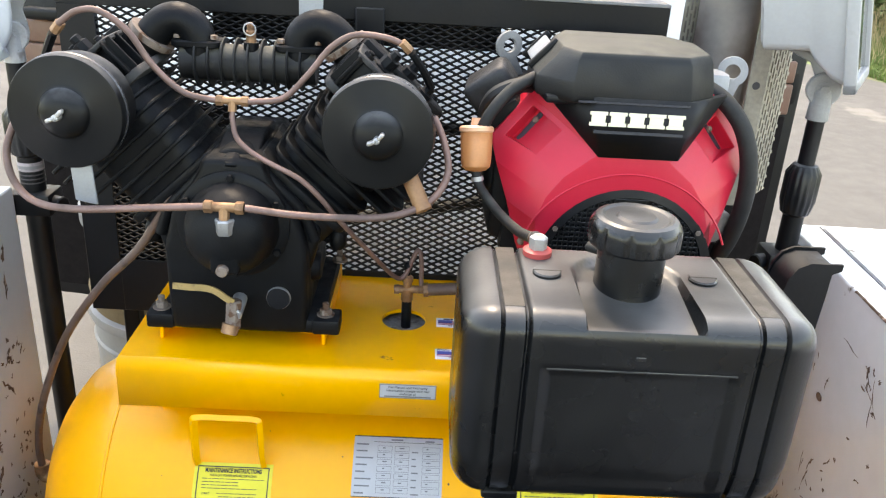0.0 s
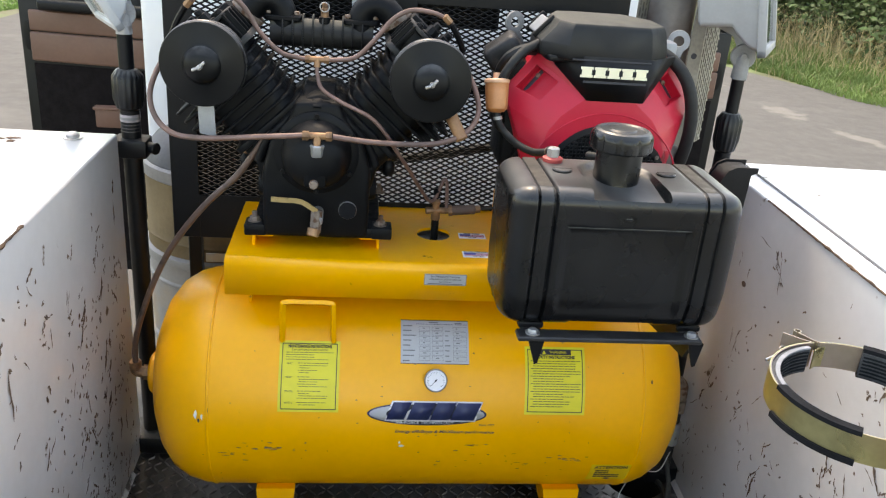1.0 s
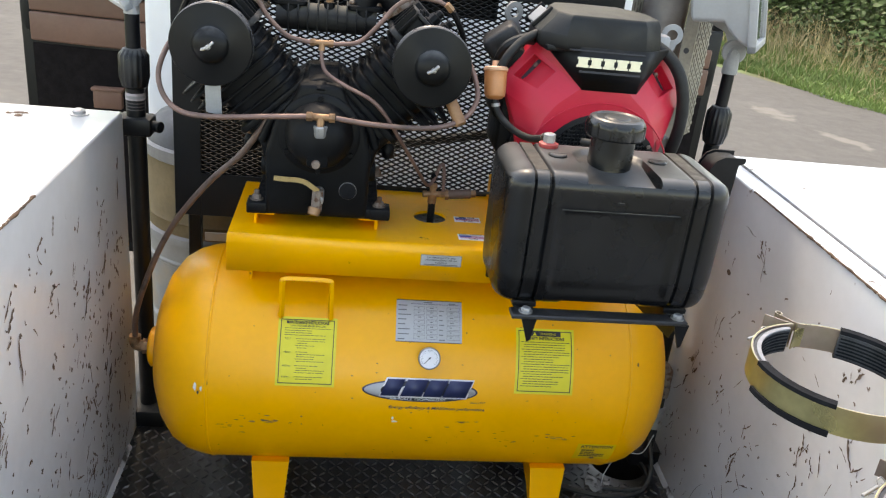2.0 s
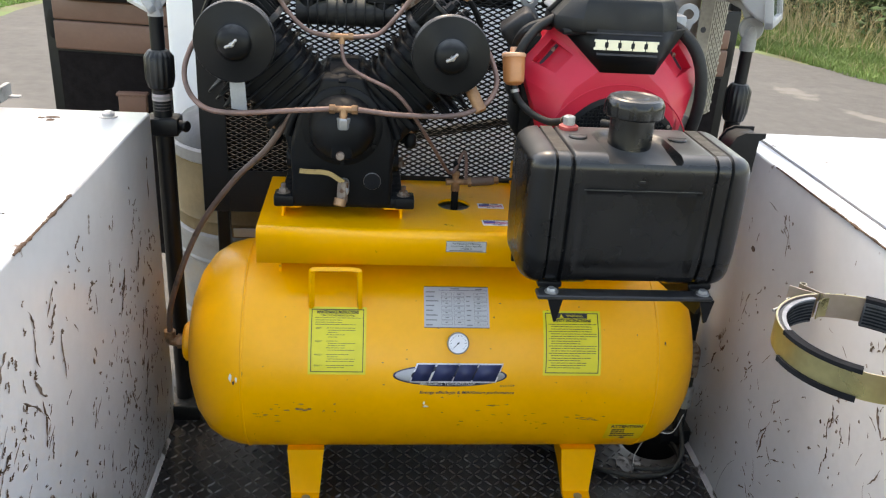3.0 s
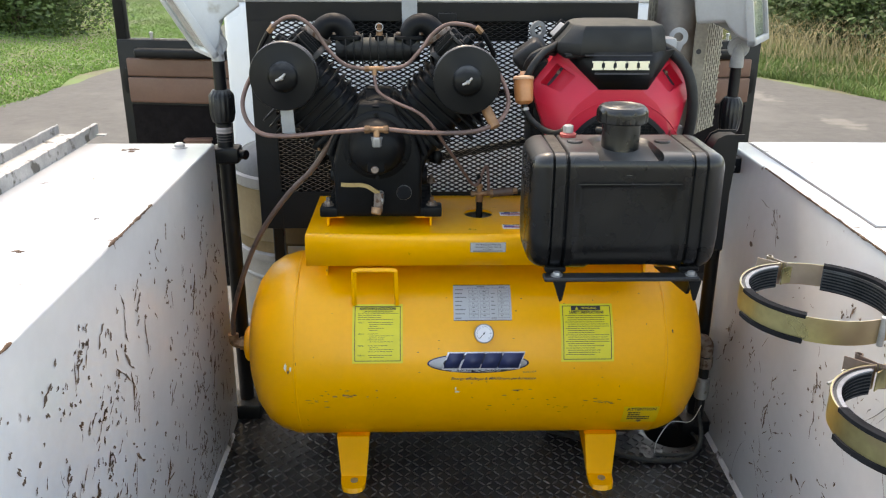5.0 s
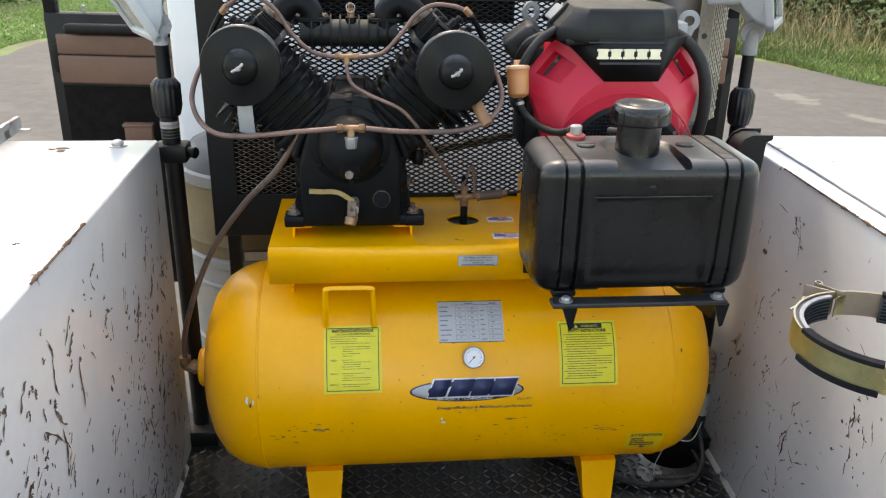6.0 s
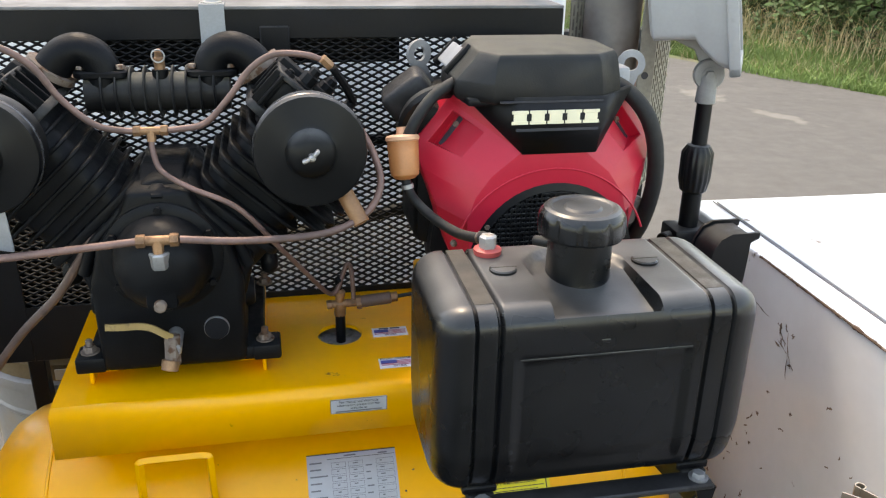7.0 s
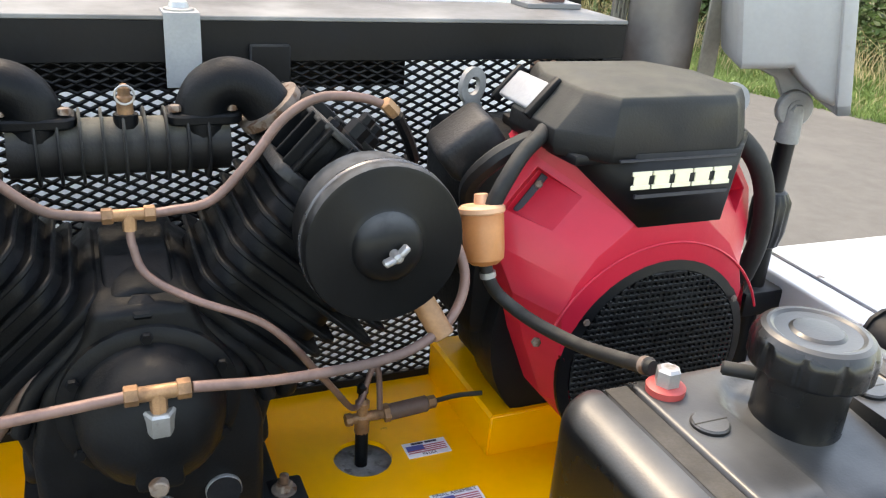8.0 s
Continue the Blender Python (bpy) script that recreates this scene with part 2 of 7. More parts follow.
ASPHALT = material("worn_asphalt", (0.106, 0.099, 0.087), 0.9, vary=0.07, scale=4, bump=0.8, bump_scale=90, spec=0.3, second=(0.130, 0.121, 0.106), second_at=0.56, second_scale=0.9, soft=0.15)


def worn_spots(mat, colour, spots):
    """Pale worn spots with ragged soft edges at places (x, y, half width, half length, turn) of a flat surface."""
    nt = mat.node_tree
    n, link = nt.nodes, nt.links.new
    base = n["Principled BSDF"].inputs["Base Color"]
    tc = n.new("ShaderNodeTexCoord")
    noise = n.new("ShaderNodeTexNoise")
    noise.inputs["Scale"].default_value, noise.inputs["Detail"].default_value = 5.5, 5.0
    link(tc.outputs["Object"], noise.inputs["Vector"])
    for x, y, w, h, turn in spots:
        mp = n.new("ShaderNodeMapping")
        mp.vector_type = "TEXTURE"
        mp.inputs["Location"].default_value = (x, y, G + 0.022)
        mp.inputs["Rotation"].default_value = (0, 0, radians(turn))
        mp.inputs["Scale"].default_value = (w, h, 1)
        link(tc.outputs["Object"], mp.inputs["Vector"])
        far = n.new("ShaderNodeVectorMath")
        far.operation = "LENGTH"
        link(mp.outputs[0], far.inputs[0])
        ragged = n.new("ShaderNodeMath")
        ragged.operation = "MULTIPLY_ADD"
        ragged.inputs[1].default_value = 2.4
        link(noise.outputs["Fac"], ragged.inputs[0]), link(far.outputs["Value"], ragged.inputs[2])
        edge = n.new("ShaderNodeMapRange")
        edge.interpolation_type = "SMOOTHSTEP"
        edge.inputs["From Min"].default_value, edge.inputs["From Max"].default_value = 2.35, 1.65
        link(ragged.outputs[0], edge.inputs["Value"])
        mix = n.new("ShaderNodeMix")
        mix.data_type = "RGBA"
        mix.inputs[7].default_value = (*colour, 1)
        link(edge.outputs["Result"], mix.inputs[0]), link(base.links[0].from_socket, mix.inputs[6]), link(mix.outputs[2], base)


G = -0.80          # road level under the truck bed
worn_spots(ASPHALT, (0.175, 0.160, 0.136), ((4.97, 8.02, 0.20, 0.42, 8), (5.33, 6.80, 0.12, 0.40, 22), (4.55, 10.2, 0.3, 0.8, 12)))
SOIL = material("verge_soil", (0.13, 0.125, 0.06), 0.95, vary=0.3, scale=1.5, second=(0.11, 0.17, 0.04), second_at=0.45, second_scale=0.8, soft=0.15)
LAWN = material("lush_verge_grass", (0.185, 0.300, 0.070), 0.7, vary=0.25, scale=0.6, spec=0.2)
GRASS = material("meadow_grass", (0.150, 0.205, 0.060), 0.7, vary=0.4, scale=0.5, spec=0.2)
DRYGRASS = material("dry_grass", (0.40, 0.31, 0.155), 0.75, vary=0.3, scale=0.8)
LEAF = material("shrub_leaf", (0.060, 0.10, 0.026), 0.6, vary=0.55, scale=0.9, spec=0.25)
BARK = material("bark", (0.10, 0.075, 0.055), 0.85, vary=0.3, scale=12)


def glass(name, tint, rough=0.03):
    m = bpy.data.materials.new(name)
    m.use_nodes = True
    b = m.node_tree.nodes["Principled BSDF"]
    b.inputs["Base Color"].default_value = (*tint, 1)
    b.inputs["Transmission Weight"].default_value = 1.0
    b.inputs["Roughness"].default_value = rough
    b.inputs["IOR"].default_value = 1.45
    return m


GLASS = glass("clear_glass", (0.85, 0.93, 0.88))


# ---- mesh tools ----
def add(bm, tmp, m=None):
    if m is not None:
        bmesh.ops.transform(tmp, matrix=m, verts=tmp.verts)
    me = bpy.data.meshes.new("tmp")
    tmp.to_mesh(me)
    tmp.free()
    bm.from_mesh(me)
    bpy.data.meshes.remove(me)
    return bm


def box(x0, x1, y0, y1, z0, z1, bev=0.0, seg=2, bm=None, m=None):
    t = bmesh.new()
    bmesh.ops.create_cube(t, size=1)
    bmesh.ops.transform(t, matrix=Matrix.Translation(((x0 + x1) / 2, (y0 + y1) / 2, (z0 + z1) / 2)) @ Matrix.Diagonal((x1 - x0, y1 - y0, z1 - z0, 1)), verts=t.verts)
    if bev:
        bmesh.ops.bevel(t, geom=t.edges[:], offset=bev, segments=seg, profile=0.5, affect="EDGES")
    return add(bm or bmesh.new(), t, m)


def lathe(profile, m=None, seg=32, bm=None, wobble=None):
    """A turned body about z; profile: (radius, height) from bottom to top."""
    t = bmesh.new()
    rings = []
    for r, h in profile:
        if r < 1e-5:
            rings.append([t.verts.new((0, 0, h))])
        else:
            ring = []
            for k in range(seg):
                a = 2 * math.pi * k / seg
                rr = r * (wobble(a, h) if wobble else 1)
                ring.append(t.verts.new((rr * math.cos(a), rr * math.sin(a), h)))
            rings.append(ring)
    for a, b in zip(rings, rings[1:]):
        for k in range(seg):
            q = [a[k % len(a)], a[(k + 1) % len(a)], b[(k + 1) % len(b)], b[k % len(b)]]
            q = list(dict.fromkeys(q))
            if len(q) > 2:
                t.faces.new(q)
    for ring, flip in ((rings[0], True), (rings[-1], False)):
        if len(ring) > 1:
            t.faces.new(ring[::-1] if flip else ring)
    return add(bm or bmesh.new(), t, m)


def axis(p, way):
    """The frame at p whose z runs along way."""
    return Matrix.Translation(p) @ Vector(way).to_track_quat("Z", "Y").to_matrix().to_4x4()


def rod(p, q, r, r2=None, seg=16, bm=None, bev=0.0):
    p, q = Vector(p), Vector(q)
    h = (q - p).length
    r2 = r if r2 is None else r2
    prof = [(r - bev, 0), (r, bev), (r2, h - bev), (r2 - bev, h)] if bev else [(r, 0), (r2, h)]
    return lathe(prof, axis(p, q - p), seg, bm)


def smooth_line(pts, per=8):
    pts = [Vector(p) for p in pts]
    ext = [pts[0] * 2 - pts[1]] + pts + [pts[-1] * 2 - pts[-2]]
    out = []
    for a, b, c, d in zip(ext, ext[1:], ext[2:], ext[3:]):
        for k in range(per):
            u = k / per
            out.append(0.5 * ((2 * b) + (c - a) * u + (2 * a - 5 * b + 4 * c - d) * u * u + (3 * b - a - 3 * c + d) * u ** 3))
    out.append(pts[-1])
    return out


def hose(pts, r, seg=10, per=8, bm=None, section=None):
    """A tube along a smooth line through the points; section: (u, v) outline in place of a circle."""
    line = smooth_line(pts, per)
    outline = section or [(r * math.cos(2 * math.pi * k / seg), r * math.sin(2 * math.pi * k / seg)) for k in range(seg)]
    t = bmesh.new()
    side = None
    rings = []
    for k, p in enumerate(line):
        way = (line[min(k + 1, len(line) - 1)] - line[max(k - 1, 0)]).normalized()
        if side is None:
            side = way.orthogonal().normalized() if abs(way.z) > 0.9 else way.cross(Vector((0, 0, 1))).normalized()
        side = (side - way * side.dot(way)).normalized()
        up = way.cross(side)
        rings.append([t.verts.new(p + side * u + up * v) for u, v in outline])
    n = len(outline)
    for a, b in zip(rings, rings[1:]):
        for k in range(n):
            t.faces.new((a[k], a[(k + 1) % n], b[(k + 1) % n], b[k]))
    t.faces.new(rings[0][::-1])
    t.faces.new(rings[-1])
    bmesh.ops.recalc_face_normals(t, faces=t.faces[:])
    return add(bm or bmesh.new(), t)


def prism(poly, a0, a1, plane="xz", bev=0.0, seg=2, bm=None, m=None):
    """A polygon drawn in a plane, given depth along the third axis from a0 to a1."""
    t = bmesh.new()
    put = {"xz": lambda u, v, w: (u, w, v), "yz": lambda u, v, w: (w, u, v), "xy": lambda u, v, w: (u, v, w)}[plane]
    lo = [t.verts.new(put(u, v, a0)) for u, v in poly]
    hi = [t.verts.new(put(u, v, a1)) for u, v in poly]
    n = len(poly)
    t.faces.new(lo)
    t.faces.new(hi[::-1])
    for k in range(n):
        t.faces.new((lo[k], hi[k], hi[(k + 1) % n], lo[(k + 1) % n]))
    bmesh.ops.recalc_face_normals(t, faces=t.faces[:])
    if bev:
        bmesh.ops.bevel(t, geom=t.edges[:], offset=bev, segments=seg, profile=0.5, affect="EDGES")
    return add(bm or bmesh.new(), t, m)


def hexbolt(p, way, r=0.009, h=0.007, washer=True, stud=0.0, bm=None):
    bm = bm or bmesh.new()
    m = axis(p, way)
    if washer:
        lathe([(r * 1.45, 0), (r * 1.45, 0.002)], m, 18, bm)
    lathe([(r, 0.002), (r, h), (r * 0.85, h + 0.0015)], m, 6, bm)
    if stud:
        lathe([(r * 0.55, h), (r * 0.55, h + stud), (r * 0.4, h + stud + 0.001)], m, 12, bm)
    return bm


def round_rect(w, h, r, n=6):
    pts = []
    for cx, cy, a0 in ((w / 2 - r, h / 2 - r, 0), (-w / 2 + r, h / 2 - r, 90), (-w / 2 + r, -h / 2 + r, 180), (w / 2 - r, -h / 2 + r, 270)):
        for k in range(n + 1):
            a = radians(a0 + 90 * k / n)
            pts.append((cx + r * math.cos(a), cy + r * math.sin(a)))
    return pts


def thing(name, base, label, category, group="", kind=""):
    ob = new(name)
    ob.empty_display_size = 0.05
    ob.matrix_basis = Matrix.Translation(base)
    return tagged(ob, label, category, group, kind)


def mesh_object(name, bm, mat, sharp=38):
    me = bpy.data.meshes.new(name)
    for f in bm.faces:
        f.smooth = True
    for e in bm.edges:
        if len(e.link_faces) == 2 and e.calc_face_angle(0) > radians(sharp):
            e.smooth = False
    bm.to_mesh(me)
    bm.free()
    me.materials.append(mat)
    return new(name, me)


def part(name, bm, mat, parent, label="", sharp=38):
    """One mesh in world metres, hung under a thing (an Empty) or under a part (a mesh)."""
    ob = mesh_object(name, bm, mat, sharp)
    ob.parent = parent
    if parent.type == "EMPTY":
        ob.matrix_parent_inverse = Matrix.Translation(-parent.matrix_basis.translation)
    if label:
        ob["label"] = label
    return ob


def solo(name, bm, mat, label, category, group="", kind="", sharp=38):
    return tagged(mesh_object(name, bm, mat, sharp), label, category, group, kind)


def thicken(ob, t, offset=-1.0):
    mod = ob.modifiers.new("thickness", "SOLIDIFY")
    mod.thickness, mod.offset = t, offset
    return ob
# ---- the ground: a road between two grassy verges ----
LX, RX = -0.661, 0.609   # inner faces of the two side boxes
TOP = 0.79         # top of the side boxes
BACK = 0.16        # end of the side boxes towards the cab
SKEW = 1.72        # degrees by which the right box stands askew to the bed


def right_wall(y):
    """The x of the right box's inner wall at y."""
    return RX + (y + 1.07) * math.tan(radians(SKEW))


def edge_right(y):
    """The road bends to the left ahead of the truck."""
    return 8.0 - 0.48 * (min(14, max(2, y)) - 6)


def edge_left(y):
    return -5.6 + 0.08 * (min(14, max(2, y)) - 9)


def level(x, y):
    off = max(0.0, edge_left(y) - x, x - edge_right(y))
    rise = 0.05 * max(0, edge_left(y) - 2.5 - x) if x < 0 else 0.02 * max(0, x - edge_right(y) - 1)
    return G + 0.04 * min(1, off / 1.5) + min(rise, 1.0)


def ground():
    t = bmesh.new()
    xs = [-400, -60, -30, -20, -14, -11, -9, -8, -7, -6.2, -5.6, -4, 0, 3, 5, 6, 7, 8, 9, 10, 12, 15, 20, 30, 60, 400]
    ys = [-400, -60, -10, 0, 3, 6, 8, 10, 12, 14, 16, 18, 22, 30, 40, 90, 400]
    grid = [[t.verts.new((x, y, level(x, y))) for x in xs] for y in ys]
    for p, q in zip(grid, grid[1:]):
        for k in range(len(xs) - 1):
            t.faces.new((p[k], p[k + 1], q[k + 1], q[k]))
    return solo("ground", t, SOIL, "soil and thin grass beside the road", "ground", kind="structure")


ground()


def road():
    rnd = random.Random(5)
    t = bmesh.new()
    rows = []
    for k in range(241):
        y = -60 + k * 0.5
        jl, jr = rnd.uniform(-0.08, 0.08), rnd.uniform(-0.08, 0.08)
        rows.append([t.verts.new((x, y, G + 0.022)) for x in (edge_left(y) + jl, -2.5, 0, 2.5, edge_right(y) + jr)])
    for p, q in zip(rows, rows[1:]):
        for k in range(4):
            t.faces.new((p[k], p[k + 1], q[k + 1], q[k]))
    return solo("road", t, ASPHALT, "worn grey-brown asphalt road with pale patches", "road", kind="structure")


road()

# ---- the truck bed: floor of tread plate ----
HOLES = ((0.542, 0.052, 0.072), (0.408, 0.075, 0.026))   # round openings cut in the floor by the tank's end


def bed_floor():
    t = bmesh.new()
    loops = [[(LX - 0.002, -2.6), (0.660, -2.6), (0.660, 0.78), (LX - 0.002, 0.78)]]
    for hx, hy, hr in HOLES:
        loops.append([(hx + hr * math.cos(2 * math.pi * k / 40), hy + hr * math.sin(2 * math.pi * k / 40)) for k in range(40)])
    for loop in loops:
        vs = [t.verts.new((x, y, 0)) for x, y in loop]
        for a, b in zip(vs, vs[1:] + vs[:1]):
            t.edges.new((a, b))
    bmesh.ops.triangle_fill(t, use_beauty=True, edges=t.edges[:], normal=(0, 0, 1))
    for f in t.faces:
        if f.normal.z < 0:
            f.normal_flip()
    return thicken(solo("floor", t, TREAD, "black painted tread-plate truck bed, dirty and worn", "truck bed", kind="structure"), 0.03)


floor = bed_floor()
part("hole_sleeve", lathe([(0.0735, -0.16), (0.0735, -0.002), (0.0725, -0.002), (0.0725, -0.16)], Matrix.Translation((HOLES[0][0], HOLES[0][1], 0)), 40), RUBBER, floor, "dark sleeve below the hole")
for px, py, sx, sy, seed in ((0.452, -0.035, 0.020, 0.034, 3), (0.487, -0.030, 0.010, 0.020, 4), (0.395, 0.050, 0.026, 0.008, 5)):
    rw = random.Random(seed)
    ring = [(px + sx * math.cos(a) * rw.uniform(0.55, 1.1), py + sy * math.sin(a) * rw.uniform(0.55, 1.1)) for a in [2 * math.pi * k / 20 for k in range(20)]]
    part("bare_patch", prism(ring, 0.0, 0.0026, "xy"), BARE, floor, "patch where the paint has worn to bare metal")


def tread():
    vs, fs = [], []
    L, W, H, P = 0.0225, 0.0038, 0.0026, 0.0205
    for i in range(int((0.645 - LX) / P)):
        for j in range(int(1.5 / P)):
            x, y = LX + 0.01 + i * P, -0.78 + j * P
            if any(math.hypot(x - hx, y - hy) < hr + 0.008 for hx, hy, hr in HOLES):
                continue
            a = radians(45 if (i + j) % 2 else -45)
            c, s = math.cos(a), math.sin(a)
            o = len(vs)
            for u, v, z in ((-L / 2, 0, 0), (0, -W, 0), (L / 2, 0, 0), (0, W, 0), (-L / 4, 0, H), (L / 4, 0, H)):
                vs.append((x + u * c - v * s, y + u * s + v * c, z))
            fs += [(o, o + 1, o + 5, o + 4), (o + 1, o + 2, o + 5), (o + 2, o + 3, o + 4, o + 5), (o + 3, o, o + 4)]
    me = bpy.data.meshes.new("tread_pattern")
    me.from_pydata(vs, [], fs)
    me.materials.append(TREADTOP)
    ob = new("tread_pattern", me)
    ob.parent = floor
    return tagged(ob, "raised tread lozenges of the floor plate", kind="stuff")


tread()
solo("wall_front", box(LX, 0.652, 0.78, 0.82, -0.45, 0.22, 0.004), WHITE, "white painted front wall of the truck bed", "truck bed", kind="structure")


# ---- the two side boxes ----
def scratches(name, x, way, count, seed, y0, y1, z0, z1, mat, parent, big=1.0, thin=1.0):
    """Gouges and chips on an inner box wall, in drifts that share a direction: thin ragged flakes just proud of the paint."""
    rnd = random.Random(seed)
    bm = bmesh.new()
    left_to_do = count
    while left_to_do > 0:
        cy, cz = rnd.uniform(y0, y1), z0 + (z1 - z0) * rnd.random() ** 1.7
        way_of = rnd.gauss(radians(60), radians(24)) if rnd.random() < 0.75 else rnd.uniform(0, 3.1)
        spread, many = rnd.uniform(0.015, 0.09), rnd.choice((1, 2, 4, 7, 10, 14))
        left_to_do -= many
        for k in range(many):
            u = rnd.gauss(0, spread)
            v = rnd.gauss(0, spread * 0.45)
            y, z = cy + (u * math.cos(way_of) - v * math.sin(way_of)) * way, cz + u * math.sin(way_of) + v * math.cos(way_of)
            if not (y0 < y < y1 and z0 < z < z1):
                continue
            ln = (rnd.uniform(0.003, 0.012) if rnd.random() < 0.82 else rnd.uniform(0.016, 0.042)) * big
            wd = (rnd.uniform(0.0005, 0.0024) * rnd.random() + 0.0005) * thin * (1.5 if ln < 0.010 else 1)
            a = way_of + rnd.gauss(0, radians(22))
            c, s = math.cos(a) * way, math.sin(a)
            n = 8
            left, right = [], []
            bend, hook = rnd.uniform(-0.45, 0.45), rnd.uniform(-0.3, 0.3)
            for i in range(n + 1):
                q = i / n - 0.5
                w = wd * (1 - (2 * q) ** 2) ** 0.35 * rnd.uniform(0.15, 1.9) + 0.0002
                off = ln * (bend * q * q + hook * q * q * q * 2) + rnd.gauss(0, wd * 0.5)
                py, pz = y + q * ln * c - off * s, z + q * ln * s + off * c
                left.append(bm.verts.new((x + way * 0.0012, py - w * s, pz + w * c)))
                right.append(bm.verts.new((x + way * 0.0012, py + w * s, pz - w * c)))
            for i in range(n):
                bm.faces.new((left[i], left[i + 1], right[i + 1], right[i]))
    bmesh.ops.recalc_face_normals(bm, faces=bm.faces[:])
    ob = part(name, bm, mat, parent)
    ob["kind"] = "stuff"
    return ob


def side_box(inner, way, label, front):
    """A white service-body box along the bed; way: +1 where its inner face looks to +x."""
    outer = inner - way * 0.62
    a, b = min(inner, outer), max(inner, outer)
    ob = thing("side_box", ((a + b) / 2, (front + BACK) / 2, -0.5), label, "truck side box", "side boxes of the truck body")
    body = part("body", box(a, b, front, BACK, -0.5, TOP, 0.005, 2), WHITE, ob, sharp=60)
    # foot flange where the wall meets the bed
    part("floor_flange", prism([(inner - way * 0.001, 0.0), (inner + way * 0.010, 0.0), (inner + way * 0.008, 0.004), (inner + way * 0.002, 0.014)], front, BACK - 0.1, "xz", 0.001), GREYWHITE, ob, "scuffed white flange along the floor")
    return ob, body


left_box, lb = side_box(LX, 1, "white painted steel side box, inner wall badly scratched and rusted", -2.3)
right_box, rb = side_box(RX, -1, "white steel side box with inset lid, scratched inner wall", -2.3)
scratches("scratch", LX, 1, 1250, 11, -1.6, 0.12, 0.02, 0.72, SCUFF, left_box, 1.15, 1.5)
scratches("chip", LX, 1, 330, 12, -1.6, 0.12, 0.03, 0.70, RUST, left_box, 1.6, 2.0)
scratches("gouge", LX, 1, 120, 15, -1.6, 0.10, 0.03, 0.66, SCUFF, left_box, 2.2, 1.6)
scratches("hairline", LX, 1, 55, 16, -1.6, 0.10, 0.03, 0.70, INKGREY, left_box, 5.0, 0.35)
scratches("scratch", RX, -1, 520, 13, -1.6, 0.08, 0.02, 0.74, SCUFF, right_box, 1.3, 0.8)
scratches("chip", RX, -1, 130, 14, -1.6, 0.02, 0.05, 0.76, RUST, right_box, 1.5)
scratches("hairline", RX, -1, 45, 17, -1.6, 0.05, 0.03, 0.74, INKGREY, right_box, 4.5, 0.32)


def ragged_edge(parent, x, way, y0, y1, seed, gaps, wide=1.0):
    """Rust that has eaten along the top edge of a box: a ragged strip on the top and one down the wall."""
    rnd = random.Random(seed)
    bm = bmesh.new()
    y, w, h = y0, 0.006, 0.005
    top, wall = [], []
    while y < y1:
        w = min(0.012, max(0.0015, w + rnd.uniform(-0.003, 0.003))) * wide
        h = min(0.012, max(0.001, h + rnd.uniform(-0.003, 0.003))) * wide
        if rnd.random() < gaps:
            w, h = 0.0008, 0.0006
        top.append((bm.verts.new((x + way * 0.0008, y, TOP + 0.0012)), bm.verts.new((x - way * w, y, TOP + 0.0012))))
        wall.append((bm.verts.new((x + way * 0.0014, y, TOP + 0.0010)), bm.verts.new((x + way * 0.0014, y, TOP - h))))
        y += rnd.uniform(0.003, 0.009)
    for strip in (top, wall):
        for p, q in zip(strip, strip[1:]):
            bm.faces.new((p[0], q[0], q[1], p[1]))
    bmesh.ops.recalc_face_normals(bm, faces=bm.faces[:])
    ob = part("rusted_edge", bm, RUST, parent, "rusted top edge with flaking paint")
    ob["kind"] = "stuff"
    return thicken(ob, 0.001, 0.0)


ragged_edge(right_box, RX, -1, -2.2, -0.10, 21, 0.30, 0.72)
ragged_edge(left_box, LX, 1, -0.60, -0.36, 22, 0.45, 0.9)
ragged_edge(left_box, LX, 1, -1.6, -0.95, 23, 0.5, 0.6)
# lid of the right box: a raised sheet with a fine gap line round it
lid = part("lid", box(RX + 0.049, RX + 0.57, -0.522, BACK - 0.02, TOP + 0.0005, TOP + 0.0045, 0.0015, 1), WHITE, right_box, "white lid sheet")
bm = bmesh.new()
for x0, x1, y0, y1 in ((RX + 0.0462, RX + 0.0480, -0.5250, BACK - 0.012), (RX + 0.0462, RX + 0.57, -0.5250, -0.5232)):
    box(x0, x1, y0, y1, TOP - 0.001, TOP + 0.0015, 0, 1, bm)
part("lid_gap", bm, INKGREY, right_box, "dark gap round the lid")
# hole in the right wall and mushroom bolt on the left lid
part("drain_hole", lathe([(0.0070, 0), (0.0070, 0.001)], axis((RX - 0.0005, -0.085, 0.600), (-1, 0, 0)) @ Matrix.Diagonal((1.25, 0.85, 1, 1)), 18), SCUFF, right_box)
part("lid_bolt", lathe([(0.019, 0), (0.019, 0.003), (0.013, 0.004), (0.013, 0.009), (0.008, 0.013), (0, 0.0145)], Matrix.Translation((-0.735, 0.112, TOP - 0.001)), 18), STEEL, left_box, "round steel bolt head")

right_box.matrix_basis = right_box.matrix_basis @ Matrix.Rotation(radians(-SKEW), 4, "Z")

# aluminium channel lying on the left box
ch = thing("aluminium_channel", (-0.95, -0.15, TOP), "scratched bright aluminium channel lying on the white side box", "channel")
m = Matrix.Translation((-1.036, 0.25, TOP))


